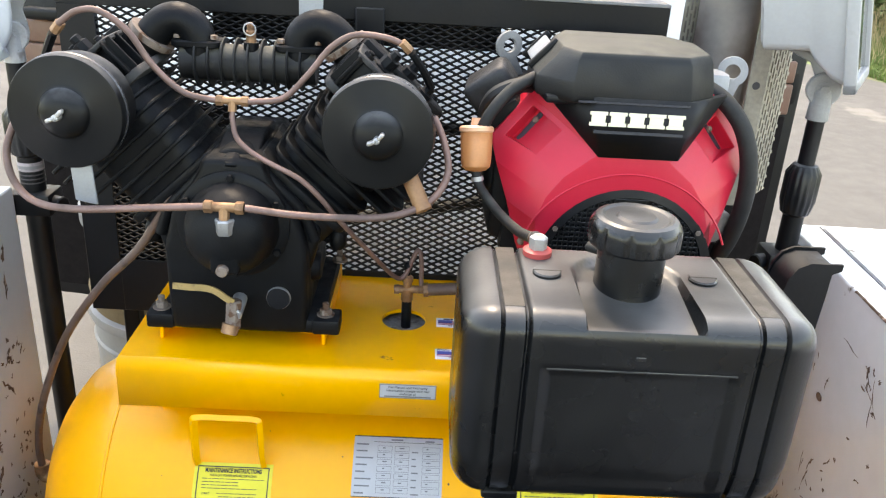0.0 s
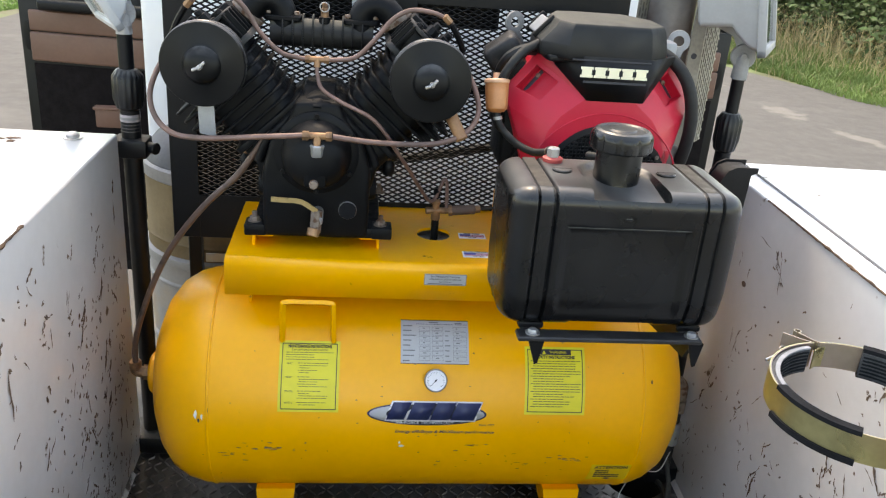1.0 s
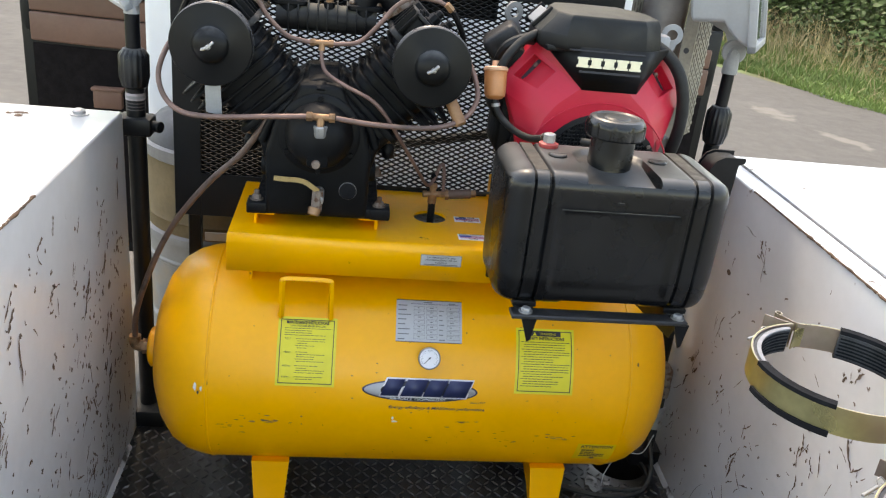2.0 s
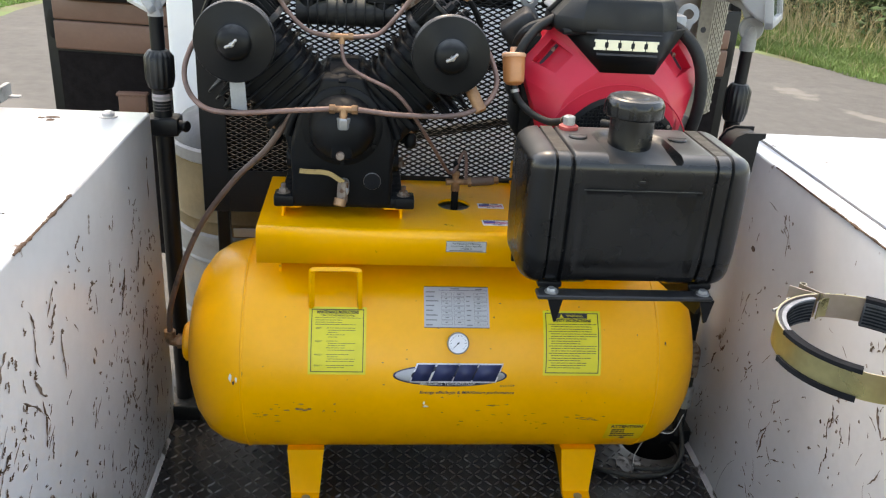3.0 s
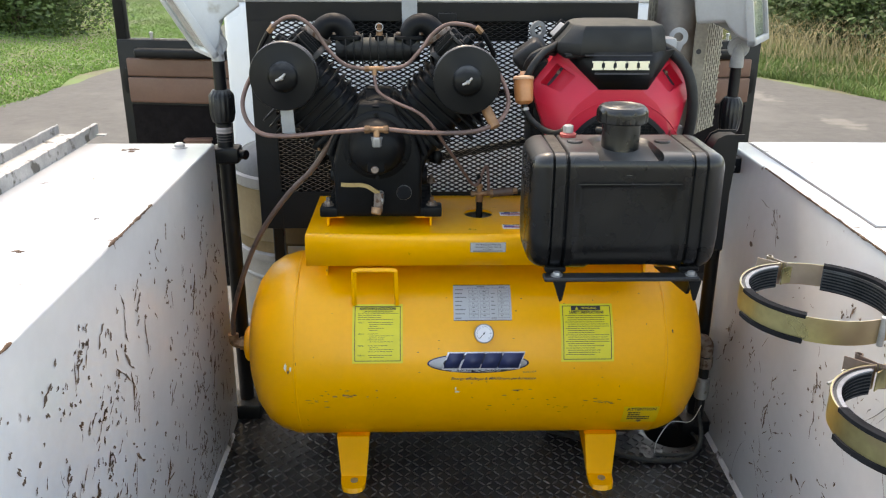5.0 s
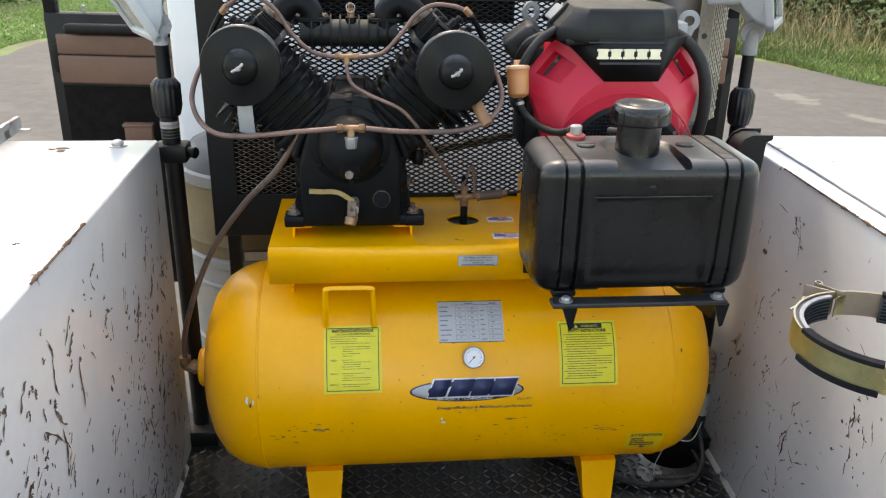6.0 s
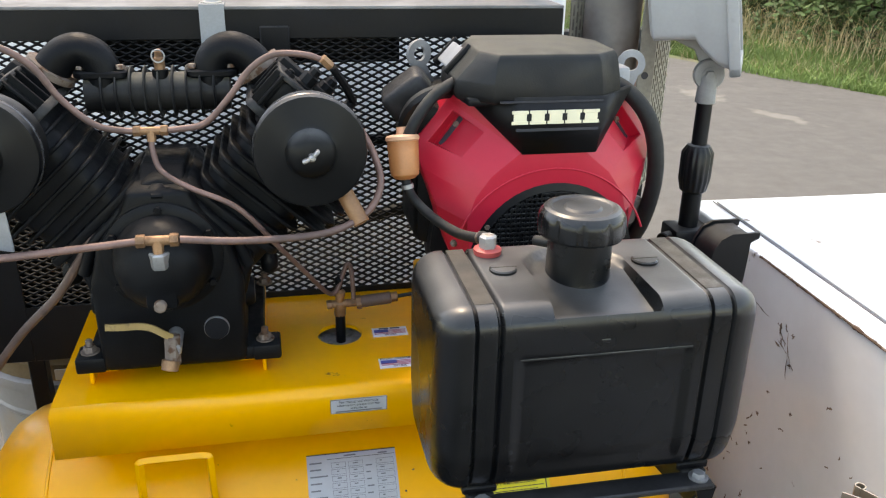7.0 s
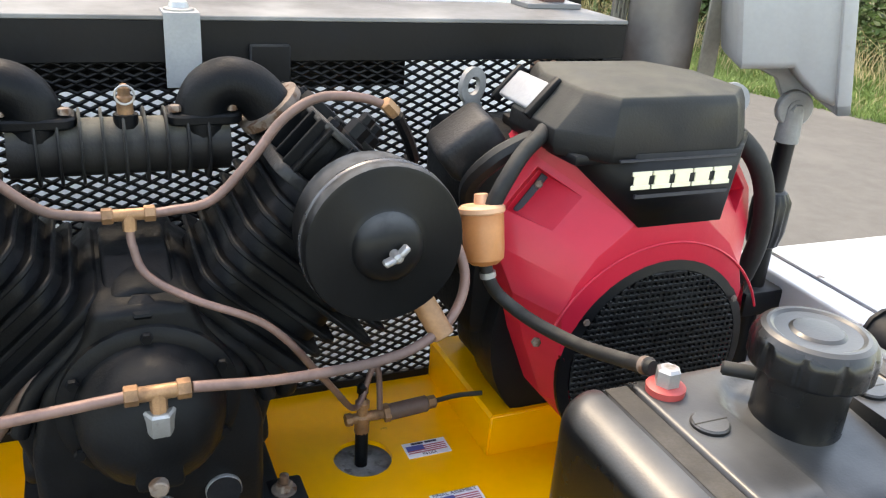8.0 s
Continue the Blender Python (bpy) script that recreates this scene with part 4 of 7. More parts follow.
# ---- the two-cylinder pump ----
PX = -0.24
pump = thing("compressor_pump", (PX, 0.04, DECK), "black cast-iron two-cylinder V compressor pump", "compressor pump")
cc = prism([(PX - 0.098, 0.672), (PX + 0.098, 0.672), (PX + 0.100, 0.80), (PX + 0.085, 0.86), (PX + 0.05, 0.905), (PX + 0.04, 0.935), (PX - 0.04, 0.935), (PX - 0.05, 0.905), (PX - 0.085, 0.86), (PX - 0.100, 0.80)], -0.085, 0.15, "xz", 0.010, 3)
part("crankcase", cc, CAST, pump)
part("base_flange", box(PX - 0.122, PX + 0.122, -0.08, 0.155, 0.671, 0.694, 0.006, 2), CAST, pump)
for x in (PX - 0.115, PX + 0.125):
    for y in (-0.06, 0.135):
        part("mount_bolt", hexbolt((x - 0.002, y, 0.694), (0, 0, 1), 0.009, 0.009, True, 0.010), BOLT, pump, "rusty mounting bolt and nut")
    part("mount_lug", box(x - 0.02, x + 0.02, -0.082, -0.038, 0.671, 0.6945, 0.004, 2), CAST, pump)
# bearing cover on the front
bc = lathe([(0.077, 0), (0.077, 0.008), (0.072, 0.011), (0.064, 0.012), (0.061, 0.030), (0.055, 0.049), (0.044, 0.062), (0.026, 0.069), (0, 0.071)], axis((PX, -0.083, 0.842), (0, -1, 0)), 40)
cover = part("bearing_cover", bc, CAST, pump, "domed black bearing cover")
for k in range(6):
    a = radians(30 + 60 * k)
    part("cover_bolt", hexbolt((PX + 0.070 * math.cos(a), -0.094, 0.842 + 0.070 * math.sin(a)), (0, -1, 0), 0.0055, 0.005, False), CAST, cover)
part("rib", box(PX - 0.020, PX + 0.020, -0.152, -0.095, 0.795, 0.868, 0.006, 2), CAST, cover)
part("dome_plug", rod((PX - 0.002, -0.148, 0.803), (PX - 0.002, -0.160, 0.803), 0.0085, 0.0078, 14, None, 0.0012), BOLT, cover, "rusty round plug")
nb = lathe([(0.0125, 0), (0.0135, 0.003), (0.0135, 0.019), (0.0115, 0.021)], axis((PX + 0.003, -0.147, 0.854), (0, -0.05, 1)), 6)
part("hex_fitting", nb, STEEL, cover, "zinc hex fitting")
# neck between the cylinders with the breather plug
vb = [(PX - 0.100, 0.76), (PX + 0.100, 0.76), (PX + 0.112, 0.806), (PX + 0.118, 0.830), (PX + 0.022, 0.938), (PX, 0.945), (PX - 0.022, 0.938), (PX - 0.118, 0.830), (PX - 0.112, 0.806)]
part("cylinder_seat", prism(vb, -0.062, 0.118, "xz", 0.009, 3), CAST, pump, "V-shaped upper crankcase casting")
part("neck", prism([(-0.090, 0.894), (-0.068, 0.926), (0.00, 0.948), (0.08, 0.948), (0.10, 0.90), (-0.06, 0.86)], PX - 0.030, PX + 0.030, "yz", 0.005, 3), CAST, pump, "dusty filler pad between the cylinders")
for s in (-1, 1):
    # webs that run from the filler pad down over the shoulders
    part("web", hose([(PX + s * 0.030, -0.064, 0.922), (PX + s * 0.062, -0.066, 0.888), (PX + s * 0.092, -0.066, 0.855), (PX + s * 0.108, -0.064, 0.815)], 0.008, 10), CAST, pump)
    part("side_boss", rod((PX + s * 0.09, -0.02, 0.755), (PX + s * 0.112, -0.02, 0.755), 0.024, 0.021, 20, None, 0.003), CAST, pump)
part("plug_boss", lathe([(0.021, 0), (0.021, 0.006), (0.019, 0.008), (0, 0.008)], axis((PX - 0.001, -0.066, 0.914), (0, -0.50, 0.86)), 24), CASTWORN, pump, "dusty round boss")
part("breather_plug", hexbolt((PX - 0.001, -0.070, 0.9215), (0, -0.50, 0.86), 0.0135, 0.013, True), CAST, pump)
# sight glass and drain valve on the lower front
part("sight_glass", lathe([(0.0172, 0), (0.0172, 0.005), (0.0166, 0.0058), (0.0163, 0.004), (0, 0.004)], axis((PX + 0.059, -0.084, 0.732), (0, -1, 0)), 28), STEEL, pump, "round oil sight glass with bright ring")
part("sight_lens", lathe([(0.0163, 0), (0.0163, 0.0056)], axis((PX + 0.059, -0.085, 0.732), (0, -1, 0)), 28), FOAM, pump)
dv = part("drain_valve", rod((PX + 0.004, -0.083, 0.728), (PX + 0.004, -0.128, 0.722), 0.0105, None, 12, None, 0.002), STEEL, pump, "small brass-steel ball valve")
part("valve_body", rod((PX + 0.003, -0.118, 0.742), (PX + 0.001, -0.124, 0.700), 0.011, None, 8, None, 0.002), BOLT, dv)
part("valve_cap", rod((PX - 0.001, -0.124, 0.707), (PX - 0.004, -0.130, 0.694), 0.0125, 0.0115, 10, None, 0.001), BRASS, dv)
lv = hose([(PX + 0.004, -0.126, 0.742), (PX - 0.006, -0.126, 0.748), (PX - 0.020, -0.123, 0.756), (PX - 0.036, -0.120, 0.759), (PX - 0.060, -0.119, 0.759), (PX - 0.080, -0.118, 0.760)], 0, 8, 6, None, [(0.0015, 0.0045), (-0.0015, 0.0045), (-0.0015, -0.0045), (0.0015, -0.0045)])
part("lever", lv, LEVER, dv, "pale worn yellow lever handle")

TILT = 43


def cylinder_bank(way):
    """One finned cylinder with its head, leaning out from the crankcase; way: -1 leans to -x."""
    m = Matrix.Translation((PX + way * 0.048, 0.028, 0.845)) @ Matrix.Rotation(radians(TILT) * way, 4, "Y")
    part("cylinder", prism(round_rect(0.132, 0.154, 0.030, 6), 0.02, 0.188, "xy", 0, 1, None, m @ Matrix.Translation((way * 0.012, 0, 0))), CAST, pump)
    part("foot_flange", prism(round_rect(0.158, 0.184, 0.02, 4), 0.047, 0.060, "xy", 0.003, 2, None, m @ Matrix.Translation((way * 0.008, 0, 0))), CAST, pump)
    part("barrel_foot", prism(round_rect(0.160, 0.172, 0.03, 5), -0.030, 0.048, "xy", 0.004, 2, None, m), CAST, pump, "smooth cast foot under the cylinder")
    for k in range(6):
        z = 0.073 + 0.0196 * k
        w, off = (0.150, way * 0.012) if k < 2 else (0.186, way * 0.030)
        part("fin", prism(round_rect(w, 0.180, 0.020, 5), z, z + 0.0050, "xy", 0.0012, 1, None, m @ Matrix.Translation((off, 0, 0))), CAST, pump)
    head = part("head", prism(round_rect(0.160, 0.172, 0.018, 5), 0.188, 0.200, "xy", 0.002, 2, None, m), CASTWORN, pump, "finned black cylinder head")
    for k in range(6):
        u = -0.0675 + 0.027 * k
        for s in (-1, 1):
            part("fin", box(u - 0.002, u + 0.002, min(s * 0.066, s * 0.086), max(s * 0.066, s * 0.086), 0.1995, 0.250, 0.0008, 1, None, m), CAST, head)
            part("fin", box(min(s * 0.060, s * 0.079), max(s * 0.060, s * 0.079), u * 1.1 - 0.002, u * 1.1 + 0.002, 0.1995, 0.250, 0.0008, 1, None, m), CAST, head)
    part("head_core", box(-0.062, 0.062, -0.068, 0.068, 0.199, 0.246, 0.004, 2, None, m), CAST, head)
    part("head_plate", prism(round_rect(0.150, 0.164, 0.014, 4), 0.2455, 0.2525, "xy", 0.0015, 1, None, m), CASTWORN, head)
    part("valve_plate", box(-0.075, 0.075, -0.018, 0.018, 0.236, 0.262, 0.004, 2, None, m), CAST, head)
    for sx in (-0.060, 0.060):
        for sy in (-0.062, 0.062):
            part("head_bolt", hexbolt(m @ Vector((sx, sy, 0.246)), m.to_3x3() @ Vector((0, 0, 1)), 0.0085, 0.010, True, 0.004), CAST, head)
    for j, (sx, sy) in enumerate(((-0.034, -0.048), (0.030, -0.045), (0.0, 0.0))):
        part("valve_cap", lathe([(0.017, 0), (0.017, 0.010), (0.012, 0.012), (0.012, 0.026), (0.008, 0.028), (0.008, 0.036), (0.005, 0.038)], m @ Matrix.Translation((sx, sy, 0.245)), 8), CAST, head)
    return head


cylinder_bank(-1), cylinder_bank(1)


def air_filter(x, y, z):
    m = axis((x, y, z), (0, -1, 0.03))
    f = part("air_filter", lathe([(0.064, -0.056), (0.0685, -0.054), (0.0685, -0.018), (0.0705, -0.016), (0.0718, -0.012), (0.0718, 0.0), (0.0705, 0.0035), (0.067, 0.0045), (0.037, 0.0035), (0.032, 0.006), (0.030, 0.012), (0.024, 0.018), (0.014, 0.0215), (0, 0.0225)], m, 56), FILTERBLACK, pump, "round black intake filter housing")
    part("rim", lathe([(0.0718, -0.0165), (0.0730, -0.0145), (0.0730, -0.0115), (0.0718, -0.0095)], m, 56), RIM, f, "bright rolled steel rim")
    w = lathe([(0.0045, 0.022), (0.0045, 0.034), (0.002, 0.036)], m, 10)
    for s in (-1, 1):
        box(s * 0.002, s * 0.013, -0.0025, 0.0025, 0.026, 0.036, 0.0015, 1, w, m @ Matrix.Rotation(radians(35 + 12 * s), 4, "Z"))
    part("wing_nut", w, STEEL, f, "bright wing nut")
    part("intake_neck", lathe([(0.03, -0.10), (0.03, -0.045)], m, 20), CAST, f)
    return f


air_filter(-0.432, -0.128, 0.999), air_filter(-0.043, -0.128, 0.991)

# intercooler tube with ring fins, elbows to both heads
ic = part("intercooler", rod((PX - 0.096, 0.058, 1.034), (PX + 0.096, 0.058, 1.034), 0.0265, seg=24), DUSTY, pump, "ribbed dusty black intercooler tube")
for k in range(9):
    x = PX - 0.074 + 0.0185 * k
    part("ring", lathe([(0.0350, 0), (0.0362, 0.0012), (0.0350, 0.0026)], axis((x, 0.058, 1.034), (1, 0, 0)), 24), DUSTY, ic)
for s in (-1, 1):
    el = hose([(PX + s * 0.073, 0.058, 1.045), (PX + s * 0.072, 0.058, 1.064), (PX + s * 0.081, 0.058, 1.083), (PX + s * 0.099, 0.058, 1.091), (PX + s * 0.119, 0.056, 1.085), (PX + s * 0.137, 0.053, 1.066), (PX + s * 0.150, 0.050, 1.044)], 0.0245, 18, 6)
    e = part("elbow", el, CAST, pump, "black cast pipe elbow")
    part("flange", prism(round_rect(0.072, 0.05, 0.016, 4), 0, 0.010, "xy", 0.002, 1, None, axis((PX + s * 0.073, 0.058, 1.056), (0, 0, 1))), CAST, e)
    for d in (-0.026, 0.026):
        part("flange_bolt", hexbolt((PX + s * 0.073 + d, 0.046, 1.066), (0, 0, 1), 0.006, 0.006, False), BOLT, e, "rusty flange bolt")
    part("flange", lathe([(0.034, 0), (0.034, 0.009)], axis((PX + s * 0.134, 0.054, 1.070), (s * 0.6, 0, -0.8)), 20), BOLT, e, "tan gasketed flange")
sv = part("safety_valve", lathe([(0.006, 0), (0.006, 0.010), (0.0085, 0.011), (0.0085, 0.030), (0.0065, 0.032), (0.0065, 0.040), (0.003, 0.044)], Matrix.Translation((PX + 0.004, 0.05, 1.056)) @ Matrix.Scale(0.85, 4), 10), BRASS, pump, "brass safety valve with pull ring")
part("valve_seat", lathe([(0.011, -0.006), (0.011, 0.006)], Matrix.Translation((PX + 0.004, 0.05, 1.060)), 12), CAST, sv)
rg = [(PX + 0.004 + 0.0085 * math.cos(a), 0.042, 1.085 + 0.0085 * math.sin(a)) for a in [2 * math.pi * k / 12 for k in range(13)]]
part("pull_ring", hose(rg, 0.0011, 6, 3), STEEL, sv, "steel pull ring")


# unloader lines of bare copper
def tee(p, ob, k):
    bm = rod((p[0] - 0.030 * k, p[1], p[2]), (p[0] + 0.030 * k, p[1], p[2]), 0.0075 * k, None, 12)
    for s in (-1, 1):
        rod((p[0] + s * 0.017 * k, p[1], p[2]), (p[0] + s * 0.030 * k, p[1], p[2]), 0.0100 * k, None, 6, bm, 0.0008)
    rod(p, (p[0], p[1] - 0.003, p[2] - 0.019 * k), 0.0085 * k, 0.0080 * k, 8, bm)
    return part("tee", bm, BRASS, ob, "brass compression tee")


low = thing("unloader_line", (PX, -0.145, 0.88), "lower bare copper unloader line with brass tee", "copper tube")
tee((PX + 0.003, -0.147, 0.890), low, 0.86)
part("tube", hose([(PX - 0.02, -0.147, 0.890), (PX - 0.10, -0.145, 0.883), (PX - 0.19, -0.138, 0.874), (PX - 0.245, -0.128, 0.877), (PX - 0.276, -0.116, 0.900), (PX - 0.288, -0.100, 0.935), (PX - 0.280, -0.080, 0.972), (PX - 0.262, -0.060, 1.005)], 0.0049, 10), COPPER, low)
part("tube", hose([(PX + 0.03, -0.147, 0.890), (PX + 0.10, -0.145, 0.883), (PX + 0.185, -0.138, 0.881), (PX + 0.235, -0.130, 0.888), (PX + 0.272, -0.116, 0.906), (PX + 0.289, -0.100, 0.936), (PX + 0.283, -0.080, 0.970), (PX + 0.268, -0.060, 1.0)], 0.0049, 10), COPPER, low)
up = thing("unloader_line", (PX, -0.05, 1.0), "upper bare copper unloader line looping between the heads", "copper tube")
tee((PX - 0.004, -0.046, 1.004), up, 0.72)
part("tube", hose([(PX - 0.02, -0.046, 1.004), (PX - 0.035, -0.046, 1.005), (PX - 0.07, -0.048, 1.014), (PX - 0.105, -0.052, 1.048), (PX - 0.132, -0.055, 1.090), (PX - 0.165, -0.058, 1.114), (PX - 0.195, -0.055, 1.112), (PX - 0.222, -0.05, 1.094)], 0.0043, 10), COPPER, up)
part("tube", hose([(PX + 0.012, -0.046, 1.004), (PX + 0.03, -0.046, 1.005), (PX + 0.065, -0.046, 1.012), (PX + 0.098, -0.046, 1.045), (PX + 0.128, -0.046, 1.082), (PX + 0.160, -0.046, 1.100), (PX + 0.200, -0.044, 1.098), (PX + 0.226, -0.04, 1.088)], 0.0043, 10), COPPER, up)
for s in (-1, 1):
    part("nut", rod((PX + s * 0.220, -0.045, 1.095 - 0.001 * s), (PX + s * 0.232, -0.042, 1.082), 0.0068, None, 6, None, 0.001), BRASS, up, "brass flare nut")
    part("pilot_line", hose([(PX + s * 0.234, -0.042, 1.080), (PX + s * 0.25, -0.03, 1.055), (PX + s * 0.262, -0.02, 1.03)], 0.0058, 8, 4), CAST, up, "black pilot valve stem")
part("tube", hose([(PX - 0.004, -0.048, 0.993), (PX - 0.003, -0.053, 0.978), (PX + 0.006, -0.064, 0.955), (PX + 0.040, -0.085, 0.938), (PX + 0.090, -0.098, 0.918), (PX + 0.118, -0.098, 0.893), (PX + 0.147, -0.078, 0.848), (PX + 0.177, -0.040, 0.797), (PX + 0.204, 0.000, 0.748), (PX + 0.219, 0.024, 0.722), (PX + 0.229, 0.034, 0.714), (PX + 0.238, 0.040, 0.722), (PX + 0.247, 0.046, 0.744), (PX + 0.2535, 0.048, 0.757), (PX + 0.2585, 0.048, 0.752), (PX + 0.261, 0.047, 0.730), (PX + 0.262, 0.045, 0.698)], 0.0037, 10, 8), COPPER, up)
part("sleeve", rod((-0.010, -0.095, 0.945), (0.020, -0.125, 0.890), 0.0115, None, 14, None, 0.001), SLEEVE, up, "orange-brown copper sleeve")

# unloader valve standing in the deck's hole
uv = thing("unloader_valve", (0.0, 0.03, 0.54), "brass unloader check valve standing in the deck hole", "valve")
part("riser", rod((0.0, 0.040, 0.50), (0.0, 0.044, 0.675), 0.0080, None, 12), CAST, uv)
part("valve_body", lathe([(0.008, 0), (0.0095, 0.004), (0.0095, 0.024), (0.007, 0.027), (0.007, 0.036), (0.009, 0.037), (0.009, 0.044), (0.005, 0.048)], Matrix.Translation((0.0, 0.045, 0.668)), 10), BRASS, uv)
part("cross_pipe", rod((-0.014, 0.045, 0.690), (0.034, 0.043, 0.692), 0.0065, None, 10), BRASS, uv)
part("cylinder", rod((0.030, 0.043, 0.692), (0.082, 0.040, 0.698), 0.0100, None, 14, None, 0.002), BROWNHOSE, uv, "brown pilot cylinder")
part("collar_nut", rod((0.026, 0.0432, 0.6915), (0.034, 0.0428, 0.6925), 0.0115, None, 6, None, 0.001), BRASS, uv)
part("side_cap", rod((-0.021, 0.045, 0.6895), (-0.012, 0.045, 0.690), 0.0078, None, 8, None, 0.001), BRASS, uv)
part("end_nut", rod((0.080, 0.040, 0.698), (0.092, 0.040, 0.699), 0.0080, None, 6, None, 0.001), BRASS, uv)
part("cable", hose([(0.092, 0.040, 0.699), (0.12, 0.038, 0.703), (0.15, 0.03, 0.706)], 0.003, 6), RUBBER, uv)
part("knurled_top", lathe([(0.005, 0), (0.005, 0.010), (0.0072, 0.011), (0.0072, 0.020), (0.003, 0.024)], Matrix.Translation((0.0, 0.046, 0.714)), 10), CAST, uv)

# drain cocks either side of the crankcase
for x in (PX - 0.135, PX + 0.135):
    dc = thing("drain_cock", (x, 0.0, 0.80), "small brass cock beside the pump", "valve")
    part("stem", rod((x, -0.01, 0.840), (x, -0.012, 0.812), 0.0065, None, 8, None, 0.001), BRASS, dc)
    part("body", lathe([(0.010, 0), (0.013, 0.006), (0.013, 0.022), (0.008, 0.03)], Matrix.Translation((x, -0.012, 0.782)), 12), CAST, dc)
    part("arm", rod((x, -0.012, 0.795), (PX + (x - PX) * 0.65, 0.0, 0.80), 0.008, None, 8), CAST, dc)

# ---- the belt guard ----
GX0, GX1, GY0, GY1, GZ0, GZ1 = -0.562, 0.388, 0.182, 0.335, 0.556, 1.134
guard = thing("belt_guard", ((GX0 + GX1) / 2, (GY0 + GY1) / 2, GZ0), "black sheet-metal belt guard with expanded mesh face", "belt guard")
part("top_plate", box(GX0, GX1, GY0 - 0.004, GY1, GZ1 - 0.004, GZ1 + 0.001, 0.001, 1), GUARDTOP, guard, "dusty grey-white top plate")
part("top_band", box(GX0, GX1, GY0 - 0.003, GY0, GZ1 - 0.048, GZ1 - 0.004, 0.001, 1), BLACK, guard)
part("side_panel", box(GX0, GX0 + 0.003, GY0, GY1, GZ0, GZ1 - 0.005, 0.001, 1), BLACK, guard)
part("side_panel", box(GX1 - 0.003, GX1, GY0, GY1, GZ0, GZ1 - 0.005, 0.001, 1), BLACK, guard)
part("front_border", box(GX0, GX0 + 0.058, GY0 - 0.003, GY0, GZ0, GZ1 - 0.047, 0.001, 1), BLACK, guard)
part("front_border", box(GX1 - 0.03, GX1, GY0 - 0.003, GY0, GZ0, GZ1 - 0.047, 0.001, 1), BLACK, guard)
part("front_border", box(GX0 + 0.057, GX1 - 0.029, GY0 - 0.003, GY0, GZ0, GZ0 + 0.10, 0.001, 1), BLACK, guard)
part("bottom_plate", box(GX0, GX1, GY0, GY1, GZ0 - 0.001, GZ0 + 0.003, 0.001, 1), BLACK, guard)


def expanded_mesh(x0, x1, z0, z1, y, pw=0.0225, ph=0.0056, name="mesh_face"):
    """Expanded metal: zigzag strands that meet at the bonds, each tilted out of the sheet."""
    bm = bmesh.new()
    nrow, ncol = int((z1 - z0) / ph), int((x1 - x0) / (pw / 2))
    w, th = 0.0019, 0.0014
    for r in range(nrow + 1):
        zc = z0 + r * ph
        line = []
        for c in range(ncol + 1):
            up = 1 if (c + r) % 2 else -1
            zz = min(z1, max(z0, zc + up * ph * 0.43))
            line.append((x0 + c * pw / 2, zz, up))
        rings = []
        for x, z, up in line:
            dy = 0.0009 * up
            rings.append([bm.verts.new((x, y + dy - th, z - w)), bm.verts.new((x, y + dy + th, z - w * 0.4)), bm.verts.new((x, y + dy + th, z + w)), bm.verts.new((x, y + dy - th, z + w * 0.4))])
        for a, b in zip(rings, rings[1:]):
            for k in range(4):
                bm.faces.new((a[k], b[k], b[(k + 1) % 4], a[(k + 1) % 4]))
    ob = part(name, bm, BLACK, guard, "black expanded metal mesh", sharp=20)
    ob["kind"] = "stuff"
    return ob


expanded_mesh(GX0 + 0.05, GX1 - 0.02, GZ0 + 0.08, GZ1 - 0.045, GY0 + 0.004)
part("back_plate", box(GX0 + 0.004, -0.34, GY1 - 0.006, GY1 - 0.002, GZ0 + 0.004, 0.90, 0.001, 1), BLACK, guard)
part("back_plate", box(-0.36, 0.14, GY1 - 0.006, GY1 - 0.002, 1.022, GZ1 - 0.005, 0.001, 1), BLACK, guard)
# straps and stub bracket
st = part("strap", prism([(GY0 - 0.007, 1.060), (GY0 - 0.004, 1.060), (GY0 - 0.004, GZ1 + 0.001), (GY0 + 0.03, GZ1 + 0.001), (GY0 + 0.03, GZ1 + 0.004), (GY0 - 0.007, GZ1 + 0.004)], -0.187, -0.150, "yz"), GALV, guard, "grey galvanised strap bent over the top")
part("strap_bolt", lathe([(0.016, 0), (0.016, 0.002), (0.011, 0.003), (0.009, 0.009), (0, 0.011)], Matrix.Translation((-0.169, GY0 + 0.015, GZ1 + 0.004)), 16), STEEL, st)
part("filter_stay", prism([(-0.446, 0.872), (-0.417, 0.866), (-0.422, 0.97), (-0.449, 0.97)], -0.101, -0.097, "xz", 0.001, 1), GALV, pump, "grey galvanised strap under the filter")
part("stub", box(-0.10, -0.055, GY0 - 0.012, GY0 - 0.004, 1.02, 1.106, 0.002, 1), BLACK, guard)
part("flywheel", lathe([(0.03, 0), (0.03, 0.03), (0.080, 0.012), (0.090, 0.004), (0.100, 0.0), (0.100, 0.045), (0.090, 0.04), (0.03, 0.04)], axis((PX, 0.21, 0.80), (0, 1, 0)), 48), CAST, guard, "black pump flywheel behind the mesh")
part("engine_pulley", lathe([(0.06, 0), (0.06, 0.045)], axis((0.29, 0.215, 0.86), (0, 1, 0)), 28), CAST, guard)
for z in (1, -1):
    part("belt", prism([(PX, 0.80 + z * 0.101), (0.29, 0.86 + z * 0.060), (0.29, 0.86 + z * 0.045), (PX, 0.80 + z * 0.086)], 0.225, 0.248, "xz"), RUBBER, guard, "black drive belt")
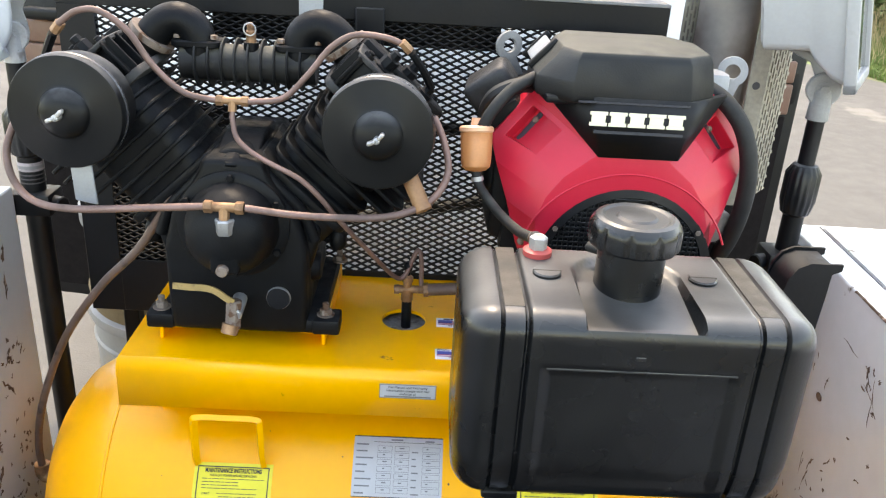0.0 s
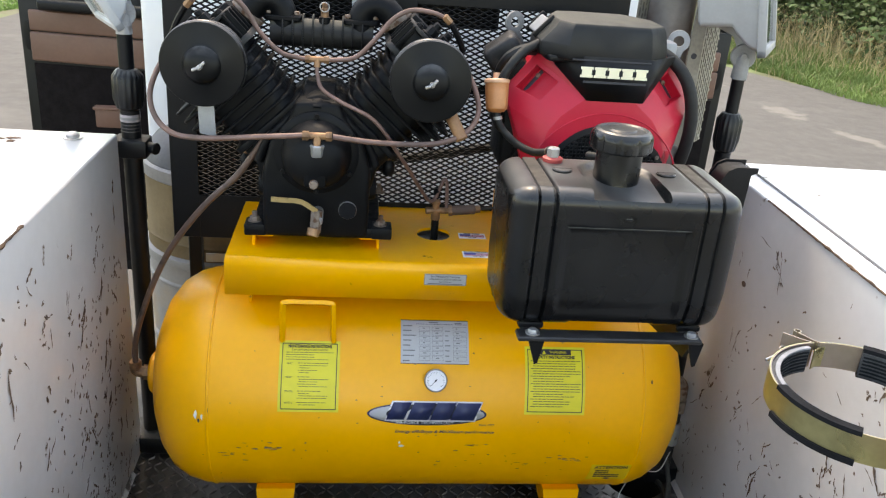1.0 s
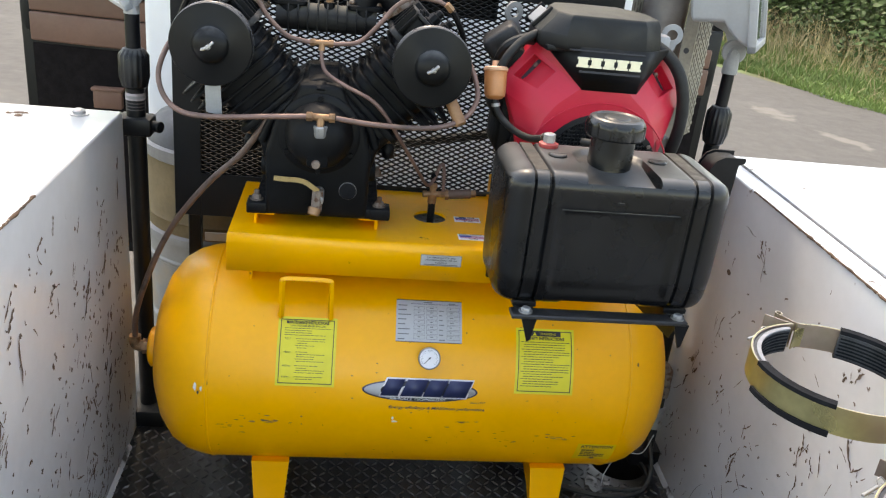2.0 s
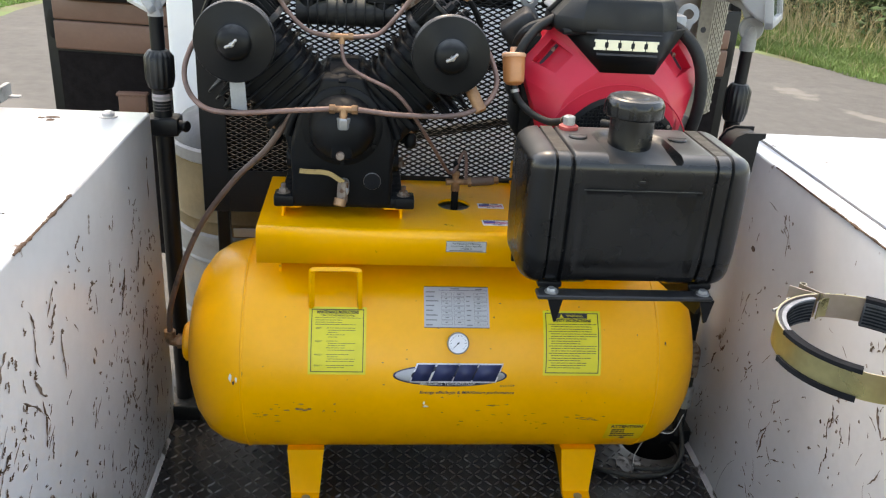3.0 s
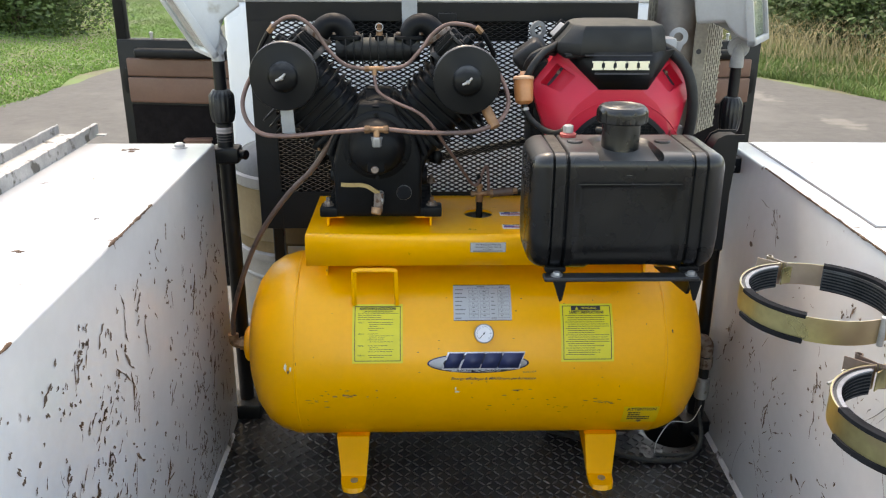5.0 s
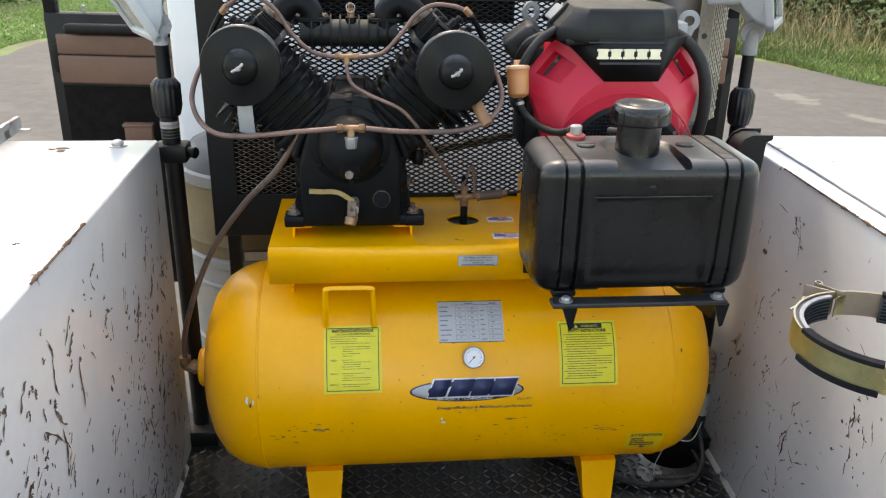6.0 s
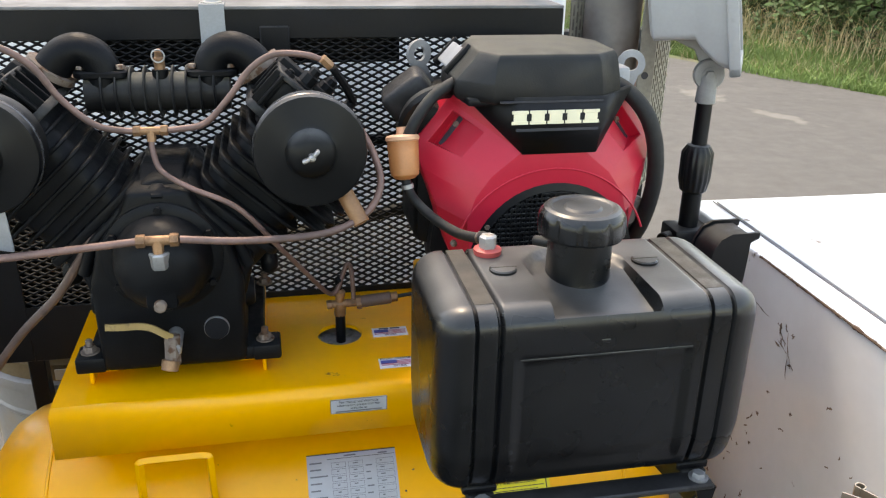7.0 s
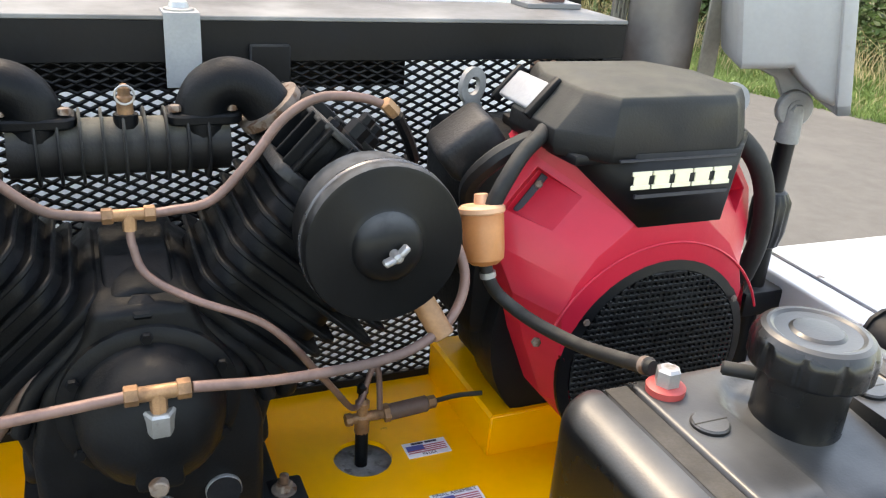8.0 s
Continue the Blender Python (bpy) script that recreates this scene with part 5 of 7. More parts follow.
# feet that stand the guard on the deck's back edge and on the bed
for x in (GX0 + 0.02, GX1 - 0.02):
    part("guard_leg", box(x - 0.015, x + 0.015, GY1 - 0.035, GY1 - 0.005, 0.0, GZ0, 0.002, 1), BLACK, guard)

angle = thing("angle_post", (0.33, 0.30, GZ1), "red-oxide steel angle standing on the guard's top", "steel angle")
part("foot", box(0.29, 0.375, 0.275, 0.325, GZ1 + 0.001, GZ1 + 0.008, 0.001, 1), INKGREY, angle)
part("upright", prism([(0.325, 0.292), (0.357, 0.292), (0.357, 0.296), (0.329, 0.296), (0.329, 0.32), (0.325, 0.32)], GZ1 + 0.008, 1.75, "xy"), REDOXIDE, angle)
# ---- the engine ----
EX = 0.281
eng = thing("gasoline_engine", (EX, 0.06, DECK + 0.046), "red and black gasoline engine with dusty air-cleaner cover", "engine")
part("block", box(EX - 0.112, EX + 0.145, 0.0, 0.172, DECK + 0.058, 0.98, 0.02, 3), CAST, eng)
part("cylinder_block", box(EX - 0.175, EX + 0.18, 0.03, 0.165, 0.86, 1.03, 0.02, 3), CAST, eng)
part("flange", lathe([(0.155, 0), (0.155, 0.06), (0.145, 0.062)], axis((EX + 0.01, 0.055, 0.80), (0, -1, 0)), 40), BLACK, eng, "black fan housing ring")


GXC, GZC = 0.301, 0.799   # centre of the fan grille
MID = 0.292               # the engine's middle line


def fan_cover():
    """The red shroud: sloping shoulders with pressed pockets, and a round opening below for the grille."""
    outer = [(0.172, -0.020, 1.043), (0.158, -0.004, 1.027), (0.110, -0.002, 0.964), (0.118, -0.020, 0.932), (0.136, -0.040, 0.880), (0.153, -0.050, 0.820), (0.184, -0.050, 0.746), (0.225, -0.050, 0.700)]
    front = [(0.262, -0.0875, 0.990), (0.247, -0.0875, 0.968), (0.205, -0.0875, 0.934), (0.184, -0.0875, 0.905), (0.172, -0.0870, 0.870), (0.177, -0.0865, 0.820), (0.204, -0.0865, 0.752), (0.238, -0.0865, 0.708)]
    turns = [95, 106, 127, 139, 152, 171, 206, 235]

    def both(pts):
        return list(pts) + [(2 * MID - x, y, z) for x, y, z in pts[::-1]]

    t = bmesh.new()
    o = [t.verts.new(p) for p in both(outer)]
    f = [t.verts.new(p) for p in both(front)]
    b = [t.verts.new((p[0], 0.050, p[2])) for p in both(outer)]
    angles = turns + [180 - a for a in turns[::-1]]
    ring = [t.verts.new((GXC + 0.122 * math.cos(radians(a)), -0.0885, GZC + 0.122 * math.sin(radians(a)))) for a in angles]
    inner = [t.verts.new((GXC + 0.112 * math.cos(radians(a)), -0.080, GZC + 0.112 * math.sin(radians(a)))) for a in angles]
    n = len(o)
    pockets = (1, n - 3)
    for p, q in ((b, o), (o, f), (f, ring), (ring, inner)):
        for k in range(n):
            if p is o and k in pockets:
                continue
            t.faces.new((p[k], p[(k + 1) % n], q[(k + 1) % n], q[k]))
    for k in pockets:
        # a pocket whose floor ramps up to the shoulder on its inner side
        upper, lower = (k, k + 1) if k == 1 else (k + 1, k)
        corner = lambda a, c: (o[lower].co.lerp(o[upper].co, a)).lerp(f[lower].co.lerp(f[upper].co, a), c)
        deep = Vector((0.0110 if k == 1 else -0.0110, 0.0146, -0.0080))
        p0, p1, p2, p3 = [t.verts.new(corner(a, c)) for a, c in ((0.14, 0.13), (0.88, 0.13), (0.88, 0.56), (0.14, 0.56))]
        d0, d1 = t.verts.new(p0.co + deep), t.verts.new(p1.co + deep)
        for q in ((o[lower], o[upper], p1, p0), (o[upper], f[upper], p2, p1), (f[upper], f[lower], p3, p2), (f[lower], o[lower], p0, p3), (p0, p1, d1, d0), (d0, d1, p2, p3), (p1, p2, d1), (p0, d0, p3)):
            t.faces.new(q)
    bmesh.ops.recalc_face_normals(t, faces=t.faces[:])
    soft = [e for e in t.edges if len(e.link_faces) == 2 and e.calc_face_angle(0) > radians(20)]
    bmesh.ops.bevel(t, geom=soft, offset=0.0016, segments=2, profile=0.5, affect="EDGES", clamp_overlap=True)
    return part("fan_cover", t, RED, eng, "glossy red fan shroud", sharp=14)


shroud = fan_cover()
# pressed arc round the grille
arc = [(GXC - 0.003 + 0.148 * math.cos(radians(a)), -0.0885, GZC + 0.144 * math.sin(radians(a))) for a in range(20, 163, 7)]
part("arc_rib", hose(arc, 0.0016, 6, 3), RED, shroud)
gb = lathe([(0.125, 0), (0.125, 0.006), (0.112, 0.009), (0.110, 0.004), (0, 0.004)], axis((GXC, -0.082, GZC), (0, -1, 0)), 48)
gr = part("grille_ring", gb, BLACK, eng, "round black fan grille")


def grille():
    bm = bmesh.new()
    cx, cz, R, p = GXC, GZC, 0.110, 0.0072
    k = int(R / p)
    for i in range(-k, k + 1):
        h = math.sqrt(max(0, R * R - (i * p) ** 2))
        box(cx + i * p - 0.0013, cx + i * p + 0.0013, -0.0915, -0.0875, cz - h, cz + h, 0, 1, bm)
        box(cx - h, cx + h, -0.0920, -0.0880, cz + i * p - 0.0013, cz + i * p + 0.0013, 0, 1, bm)
    return part("grille_mesh", bm, PLASTIC, gr)


grille()
for a in (34, 148):
    part("grille_screw", hexbolt((GXC + 0.118 * math.cos(radians(a)), -0.090, GZC + 0.118 * math.sin(radians(a))), (0, -1, 0), 0.0042, 0.003, False), BOLT, gr)
# black name panel
pm = bmesh.new()
pa, pb, pc, pd, pl, pr = [pm.verts.new(p) for p in ((0.247, -0.0915, 0.966), (0.354, -0.0915, 0.966), (0.236, -0.0915, 1.045), (0.364, -0.0915, 1.045), (0.166, -0.034, 1.045), (0.424, -0.034, 1.045))]
for q in ((pa, pb, pd, pc), (pa, pc, pl), (pb, pr, pd)):
    pm.faces.new(q)
bmesh.ops.recalc_face_normals(pm, faces=pm.faces[:])
if sum((f.normal.y for f in pm.faces)) > 0:
    bmesh.ops.reverse_faces(pm, faces=pm.faces[:])
panel = part("name_panel", pm, BLACK, eng, "black panel with slots", sharp=20)
thicken(panel, 0.008)
part("vent_slot", box(0.236, 0.354, -0.0922, -0.0890, 0.9985, 1.0025), INK, panel)
part("vent_slot", box(0.212, 0.358, -0.0922, -0.0890, 1.0380, 1.0405), INK, panel)
for k in range(5):
    w = 0.0232
    x0 = 0.2290 + 0.0254 * k
    m = Matrix.Translation((x0, -0.0932, 1.0085))
    nm = bmesh.new()
    # plain cream blocks in place of the maker's lettering
    box(0, w, 0, 0.002, 0, 0.0045, 0.0003, 1, nm, m)
    box(0.0025, w - 0.0025, 0.0002, 0.0018, 0.0045, 0.0145, 0.0003, 1, nm, m)
    box(0, w, 0, 0.002, 0.0145, 0.019, 0.0003, 1, nm, m)
    part("name_block", nm, CREAM, panel, "cream block of the maker's mark")
# dark openings and bolts in the shoulder pockets
for s in (-1, 1):
    along, across, away = Vector((-s * 0.606, -0.02, 0.795)).normalized(), Vector((-s * 0.60, -0.72, -0.38)), Vector((s * 0.55, -0.73, 0.40))
    across = (across - along * across.dot(along)).normalized()
    away = along.cross(across) if along.cross(across).y < 0 else -along.cross(across)
    at_ = Vector((MID + s * (MID - 0.1612), -0.0034, 0.9822))
    m = Matrix((along, across, away)).transposed().to_4x4()
    m.translation = at_
    part("shoulder_slot", box(-0.025, 0.025, 0.0010, 0.0095, -0.004, 0.0030, 0.0008, 1, None, m), INK, shroud, "dark cooling slot")
    part("shoulder_bolt", hexbolt(m @ Vector((0.013, 0.007, 0.003)), away, 0.0048, 0.004, False), BOLT, shroud)


def air_cleaner():
    """The eight-cornered cover on top, with a dished dusty lid."""
    t = bmesh.new()
    plan = [(-0.076, -0.081), (0.072, -0.081), (0.110, -0.048), (0.114, 0.045), (0.080, 0.108), (-0.075, 0.108), (-0.118, 0.05), (-0.117, -0.042)]
    cx, cy = EX + 0.002, -0.004
    levels = [(1.036, 1.03, 1.03), (1.046, 1.045, 1.06), (1.062, 1.03, 1.05), (1.089, 0.985, 0.84), (1.0965, 0.955, 0.80), (1.1005, 0.93, 0.77), (1.1055, 0.62, 0.55), (1.1075, 0.30, 0.28)]
    rings = []
    for z, s, d in levels:
        rings.append([t.verts.new((cx + x * (d if x < -0.1 else s), cy + y * s, z)) for x, y in plan])
    n = len(plan)
    for a, b in zip(rings, rings[1:]):
        for k in range(n):
            t.faces.new((a[k], a[(k + 1) % n], b[(k + 1) % n], b[k]))
    t.faces.new(rings[0][::-1]), t.faces.new(rings[-1])
    bmesh.ops.recalc_face_normals(t, faces=t.faces[:])
    es = [e for e in t.edges if e.calc_face_angle(0) > radians(18)]
    bmesh.ops.bevel(t, geom=es, offset=0.0016, segments=2, profile=0.5, affect="EDGES")
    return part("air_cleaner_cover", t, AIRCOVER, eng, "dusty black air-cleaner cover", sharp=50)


air_cleaner()
part("cover_seam", prism([(EX - 0.108, -0.072), (EX + 0.10, -0.072), (EX + 0.108, -0.03), (EX + 0.105, 0.10), (EX - 0.105, 0.10), (EX - 0.112, -0.03)], 1.030, 1.041, "xy", 0.003, 2), BLACK, eng)
CLIP = Matrix.Translation((0.1735, 0.046, 1.0785)) @ Matrix.Rotation(radians(-47), 4, "Y")
part("cover_latch", box(-0.017, 0.019, -0.034, 0.036, -0.003, 0.0045, 0.003, 3, None, CLIP), GALV, eng, "bright metal side clip")
part("latch_band", box(-0.024, 0.025, 0.0365, 0.043, -0.006, 0.0065, 0.002, 2, None, CLIP), BLACK, eng)
part("latch_band", box(-0.024, 0.028, -0.044, -0.0345, -0.006, 0.0065, 0.002, 2, None, CLIP), BLACK, eng)


def lifting_eye(p, way, tilt, mat):
    m = Matrix.Translation(p) @ Matrix.Rotation(radians(tilt), 4, "Z")
    bm = bmesh.new()
    t = bmesh.new()
    n = 24
    rings = [[t.verts.new((r * math.cos(2 * math.pi * k / n), y, r * math.sin(2 * math.pi * k / n))) for k in range(n)] for r, y in ((0.0105, -0.003), (0.021, -0.003), (0.021, 0.003), (0.0105, 0.003))]
    for a, b in zip(rings, rings[1:] + rings[:1]):
        for k in range(n):
            t.faces.new((a[k], a[(k + 1) % n], b[(k + 1) % n], b[k]))
    bmesh.ops.recalc_face_normals(t, faces=t.faces[:])
    add(bm, t, m)
    prism([(-0.012, -0.016), (0.012, -0.016), (0.018 - way * 0.02, -0.062), (-0.018 - way * 0.02, -0.062)], -0.0028, 0.0028, "xz", 0, 1, bm, m)
    return part("lifting_eye", bm, mat, eng, "zinc-plated lifting eye")


lifting_eye((0.134, 0.098, 1.074), -1, 25, LAMPDARK)
lifting_eye((0.448, 0.030, 1.066), 1, -20, GALV)
part("eye_bracket", box(0.402, 0.440, 0.005, 0.05, 1.012, 1.066, 0.008, 2), GALV, eng, "zinc-plated bracket")
im = Matrix.Translation((0.110, 0.045, 1.022)) @ Matrix.Rotation(radians(-38), 4, "Y") @ Matrix.Rotation(radians(-8), 4, "Z")
part("ignition_coil", box(-0.036, 0.036, -0.03, 0.04, -0.022, 0.026, 0.012, 3, None, im), CASTWORN, eng, "dusty black box on the shoulder")
part("coil_base", box(-0.028, 0.03, -0.045, 0.03, -0.05, -0.02, 0.01, 2, None, im), CAST, eng)
# hoses round the engine
part("hose", hose([(0.18, 0.0, 1.055), (0.155, -0.03, 1.052), (0.128, -0.045, 1.038), (0.105, -0.055, 1.012), (0.092, -0.056, 0.985)], 0.0085, 10), RUBBER, eng, "black rubber hose")
part("wire_loom", hose([(0.17, 0.01, 1.035), (0.14, -0.02, 1.040), (0.11, -0.02, 1.025), (0.10, 0.01, 0.99), (0.11, 0.03, 0.95)], 0.011, 9), RUBBER, eng)
part("hose", hose([(0.385, 0.01, 1.055), (0.425, -0.015, 1.035), (0.455, -0.03, 1.000), (0.472, -0.035, 0.95), (0.478, -0.03, 0.89), (0.474, -0.01, 0.82), (0.46, 0.02, 0.76)], 0.0125, 12), RUBBER, eng, "thick black rubber hose")
part("starter", rod((0.43, 0.0, 0.80), (0.43, 0.12, 0.80), 0.035, None, 20, None, 0.005), CAST, eng)
part("oil_filter", rod((0.455, -0.02, 0.845), (0.42, 0.04, 0.86), 0.026, None, 18, None, 0.004), RUSTPIPE, eng)
part("shroud_screw", hexbolt((0.160, -0.062, 0.829), (-0.3, -1, 0), 0.006, 0.004, False), BOLT, eng)
part("lower_guard", box(EX - 0.165, EX - 0.10, 0.02, 0.16, 0.79, 0.93, 0.02, 2), CAST, eng)

# amber in-line fuel filter and its hose down to the tank
ff = thing("fuel_filter", (0.086, -0.055, 0.935), "amber in-line fuel filter on black hose", "fuel filter")
FM = Matrix.Translation((0.087, -0.055, 0.960)) @ Matrix.Rotation(radians(-2), 4, "Y") @ Matrix.Rotation(radians(-15), 4, "X")
part("bowl", lathe([(0.007, -0.033), (0.014, -0.031), (0.0195, -0.026), (0.0206, -0.019), (0.0220, 0.018), (0.0220, 0.024)], FM, 32), AMBER, ff)
part("rim", lathe([(0.0220, 0.0205), (0.0236, 0.022), (0.0236, 0.0265), (0.0210, 0.029), (0.008, 0.030), (0.007, 0.040)], FM, 32), AMBERTOP, ff, "pale plastic rim")
part("fuel_hose", hose([(0.088, -0.063, 0.932), (0.093, -0.068, 0.912), (0.106, -0.074, 0.894), (0.124, -0.110, 0.883), (0.140, -0.170, 0.887), (0.148, -0.225, 0.902), (0.150, -0.268, 0.917)], 0.0068, 12), RUBBER, ff)
part("hose_clip", lathe([(0.0085, -0.003), (0.0085, 0.003)], axis((0.150, -0.258, 0.914), (0.05, -0.9, 0.35)), 14), BOLT, ff, "rusty spring clip")
part("hose_clip", lathe([(0.0085, -0.003), (0.0085, 0.003)], axis((0.091, -0.066, 0.919), (0.2, -0.2, -1)), 14), STEEL, ff)

# ---- the fuel tank on its bracket ----
FX0, FX1, FY0, FY1, FZ0, FZ1 = 0.061, 0.425, -0.442, -0.250, 0.676, 0.906
CXc, CYc = 0.243, -0.338   # filler neck
ft = thing("fuel_tank", ((FX0 + FX1) / 2, (FY0 + FY1) / 2, FZ0), "black moulded plastic fuel tank with screw cap", "fuel tank")


def tank_body():
    """A blow-moulded can: rounded end lobes, two strap grooves at each end, a dished filler and a pressed front panel."""
    W, w, h = FX1 - FX0, FY1 - FY0, FZ1 - FZ0
    cx, cy, cz = (FX0 + FX1) / 2, (FY0 + FY1) / 2, (FZ0 + FZ1) / 2
    half = [0, 0.0008, 0.003, 0.007, 0.012, 0.018, 0.025, 0.031, 0.0355, 0.038, 0.0395, 0.041, 0.043, 0.047, 0.053, 0.059, 0.0625, 0.0648, 0.0665, 0.0682, 0.070, 0.073, 0.079, 0.084, 0.088]
    half += [0.094 + 0.0055 * k for k in range(5)] + [0.1195, 0.1220, 0.1245, 0.1270] + [0.132 + 0.0055 * k for k in range(9)]
    xs = half + [W / 2] + [W - x for x in half[::-1]]
    t = bmesh.new()
    rings = []
    for x in xs:
        e, r = min(x, W - x), 0.036
        ins = (r - math.sqrt(max(0, r * r - (r - e) ** 2))) * 0.9 if e < r else 0.0
        ins += 0.0040 * math.exp(-((e - 0.0402) / 0.0014) ** 2) + 0.0060 * math.exp(-((e - 0.0662) / 0.0021) ** 2)
        if 0.0402 < e < 0.0662:
            ins += 0.0016
        ww, hh = w - 2 * ins, h - 1.5 * ins
        full = []
        pts = round_rect(ww, hh, max(0.012, 0.024 - ins * 0.3), 6)
        for a, b in zip(pts, pts[1:] + pts[:1]):
            d = math.hypot(b[0] - a[0], b[1] - a[1])
            m = 30 if d > 0.09 else 1
            full += [(a[0] + (b[0] - a[0]) * j / m, a[1] + (b[1] - a[1]) * j / m) for j in range(m)]
        ring = []
        for u, v in full:
            xx, y, z = FX0 + x, cy + u, cz + v
            mx = abs(xx - cx)
            if v > hh / 2 - 0.012:
                # dish round the filler neck that runs out over the front edge
                strip = min(1, max(0, (0.060 - mx) / 0.005)) * min(1, max(0, (CYc + 0.03 - y) / 0.03))
                disc = min(1, max(0, (0.060 - math.hypot(xx - CXc, y - CYc)) / 0.006))
                z -= (0.007 + 0.010 * min(1, max(0, (CYc - y) / 0.08))) * max(strip, disc)
            if u < -ww / 2 + 0.003:
                z0, z1 = 0.704, 0.849
                y += 0.0032 * min(1, max(0, (0.098 - mx) / 0.004)) * min(1, max(0, (z - z0) / 0.010)) * min(1, max(0, (z1 - z) / 0.003))
            if v < -hh / 2 + 0.05:
                y += 0.012 * (1 if u < 0 else -1) * min(1, (-hh / 2 + 0.05 - v) / 0.05)
            if v < -hh / 2 + 0.01 and mx < 0.070:
                z += 0.014 * min(1, (0.070 - mx) / 0.02)
            ring.append(t.verts.new((xx, y, z)))
        rings.append(ring)
    n = len(rings[0])
    for a, b in zip(rings, rings[1:]):
        for k in range(n):
            t.faces.new((a[k], a[(k + 1) % n], b[(k + 1) % n], b[k]))
    t.faces.new(rings[0]), t.faces.new(rings[-1][::-1])
    bmesh.ops.recalc_face_normals(t, faces=t.faces[:])
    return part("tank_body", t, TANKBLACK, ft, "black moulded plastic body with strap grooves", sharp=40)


body = tank_body()
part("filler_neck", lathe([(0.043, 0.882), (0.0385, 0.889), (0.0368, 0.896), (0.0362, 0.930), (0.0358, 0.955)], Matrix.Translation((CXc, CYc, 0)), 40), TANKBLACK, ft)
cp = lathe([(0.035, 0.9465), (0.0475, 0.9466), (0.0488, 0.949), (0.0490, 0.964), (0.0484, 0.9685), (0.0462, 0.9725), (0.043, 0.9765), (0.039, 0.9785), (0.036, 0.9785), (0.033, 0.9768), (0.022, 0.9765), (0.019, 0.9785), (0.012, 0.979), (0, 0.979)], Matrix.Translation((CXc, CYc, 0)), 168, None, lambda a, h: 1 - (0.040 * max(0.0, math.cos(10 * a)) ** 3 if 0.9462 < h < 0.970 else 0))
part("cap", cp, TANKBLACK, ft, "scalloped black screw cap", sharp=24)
part("breather_nipple", rod((0.206, -0.285, 0.919), (0.228, -0.306, 0.921), 0.0062, None, 12, None, 0.002), RUBBER, ft, "grey rubber breather stub")
for x in (0.155, 0.325):
    st_ = part("moulded_stud", lathe([(0.0155, 0), (0.0155, 0.0035), (0.0140, 0.005), (0, 0.005)], Matrix.Translation((x, -0.337, FZ1 - 0.001)), 24), TANKBLACK, ft)
    part("parting_line", box(x - 0.0155, x + 0.0155, -0.3376, -0.3364, FZ1 + 0.0035, FZ1 + 0.0045, 0.0003, 1), TANKDUST, st_)
for x0, x1 in ((0.1035, 0.1245), (0.3615, 0.3825)):
    part("dust_band", box(x0, x1, -0.415, -0.268, FZ1 - 0.0036, FZ1 - 0.0008, 0.0003, 1), TANKDUST, ft, "tan dirt caked between the strap grooves")
part("moulding_line", box(0.148, 0.340, FY0 - 0.0012, FY0 + 0.002, 0.8495, 0.8515, 0.0005, 1), DUSTY, ft)
part("moulding_mark", box(0.235, 0.245, FY0 - 0.0015, FY0 + 0.001, 0.864, 0.868, 0.0005, 1), DUSTY, ft)
go = part("grommet", lathe([(0.016, 0), (0.0165, 0.004), (0.0165, 0.007), (0.012, 0.009)], Matrix.Translation((0.150, -0.286, FZ1 - 0.001)), 22), REDRUB, ft, "red rubber grommet")
part("nipple", lathe([(0.0105, 0.007), (0.0105, 0.022), (0.008, 0.024)], Matrix.Translation((0.150, -0.286, FZ1 - 0.001)), 6), STEEL, go, "zinc hose nipple")
br = thing("tank_bracket", (0.24, -0.43, 0.66), "black steel fuel-tank bracket bolted to the deck", "bracket")
part("front_bar", box(0.092, 0.391, -0.450, -0.420, 0.660, 0.668, 0.002, 1), BARGREY, br, "dusty grey-black front bar")
for x in (0.117, 0.377):
    part("arm", box(x - 0.016, x + 0.016, -0.425, -0.125, 0.661, 0.669, 0.002, 1), BLACK, br)
    drop = 0.022 if x < 0.2 else 0.060
    part("gusset", prism([(-0.446, 0.660), (-0.40, 0.660), (-0.20, 0.660 - drop), (-0.20, 0.652 - drop), (-0.425, 0.660 - drop * 0.6)], x - 0.003, x + 0.003, "yz"), BLACK, br)
    part("foot", box(x - 0.016, x + 0.016, -0.146, -0.138, 0.59, 0.668, 0.002, 1), BLACK, br)
    part("clamp_bolt", hexbolt((x, -0.435, 0.668), (0, 0, 1), 0.008, 0.006), STEEL, br, "zinc bolt and washer")
    part("shelf", box(x - 0.02, x + 0.02, -0.42, -0.26, 0.668, 0.678, 0.002, 1), BLACK, br)
    tab = prism([(-0.012, 0.0), (0.014, 0.0), (0.007, -0.040), (0.002, -0.043)], -0.447, -0.443, "xz", 0, 1, None, Matrix.Translation((x + 0.004, 0, 0.661)))
    part("tab", tab, BLACK, br)
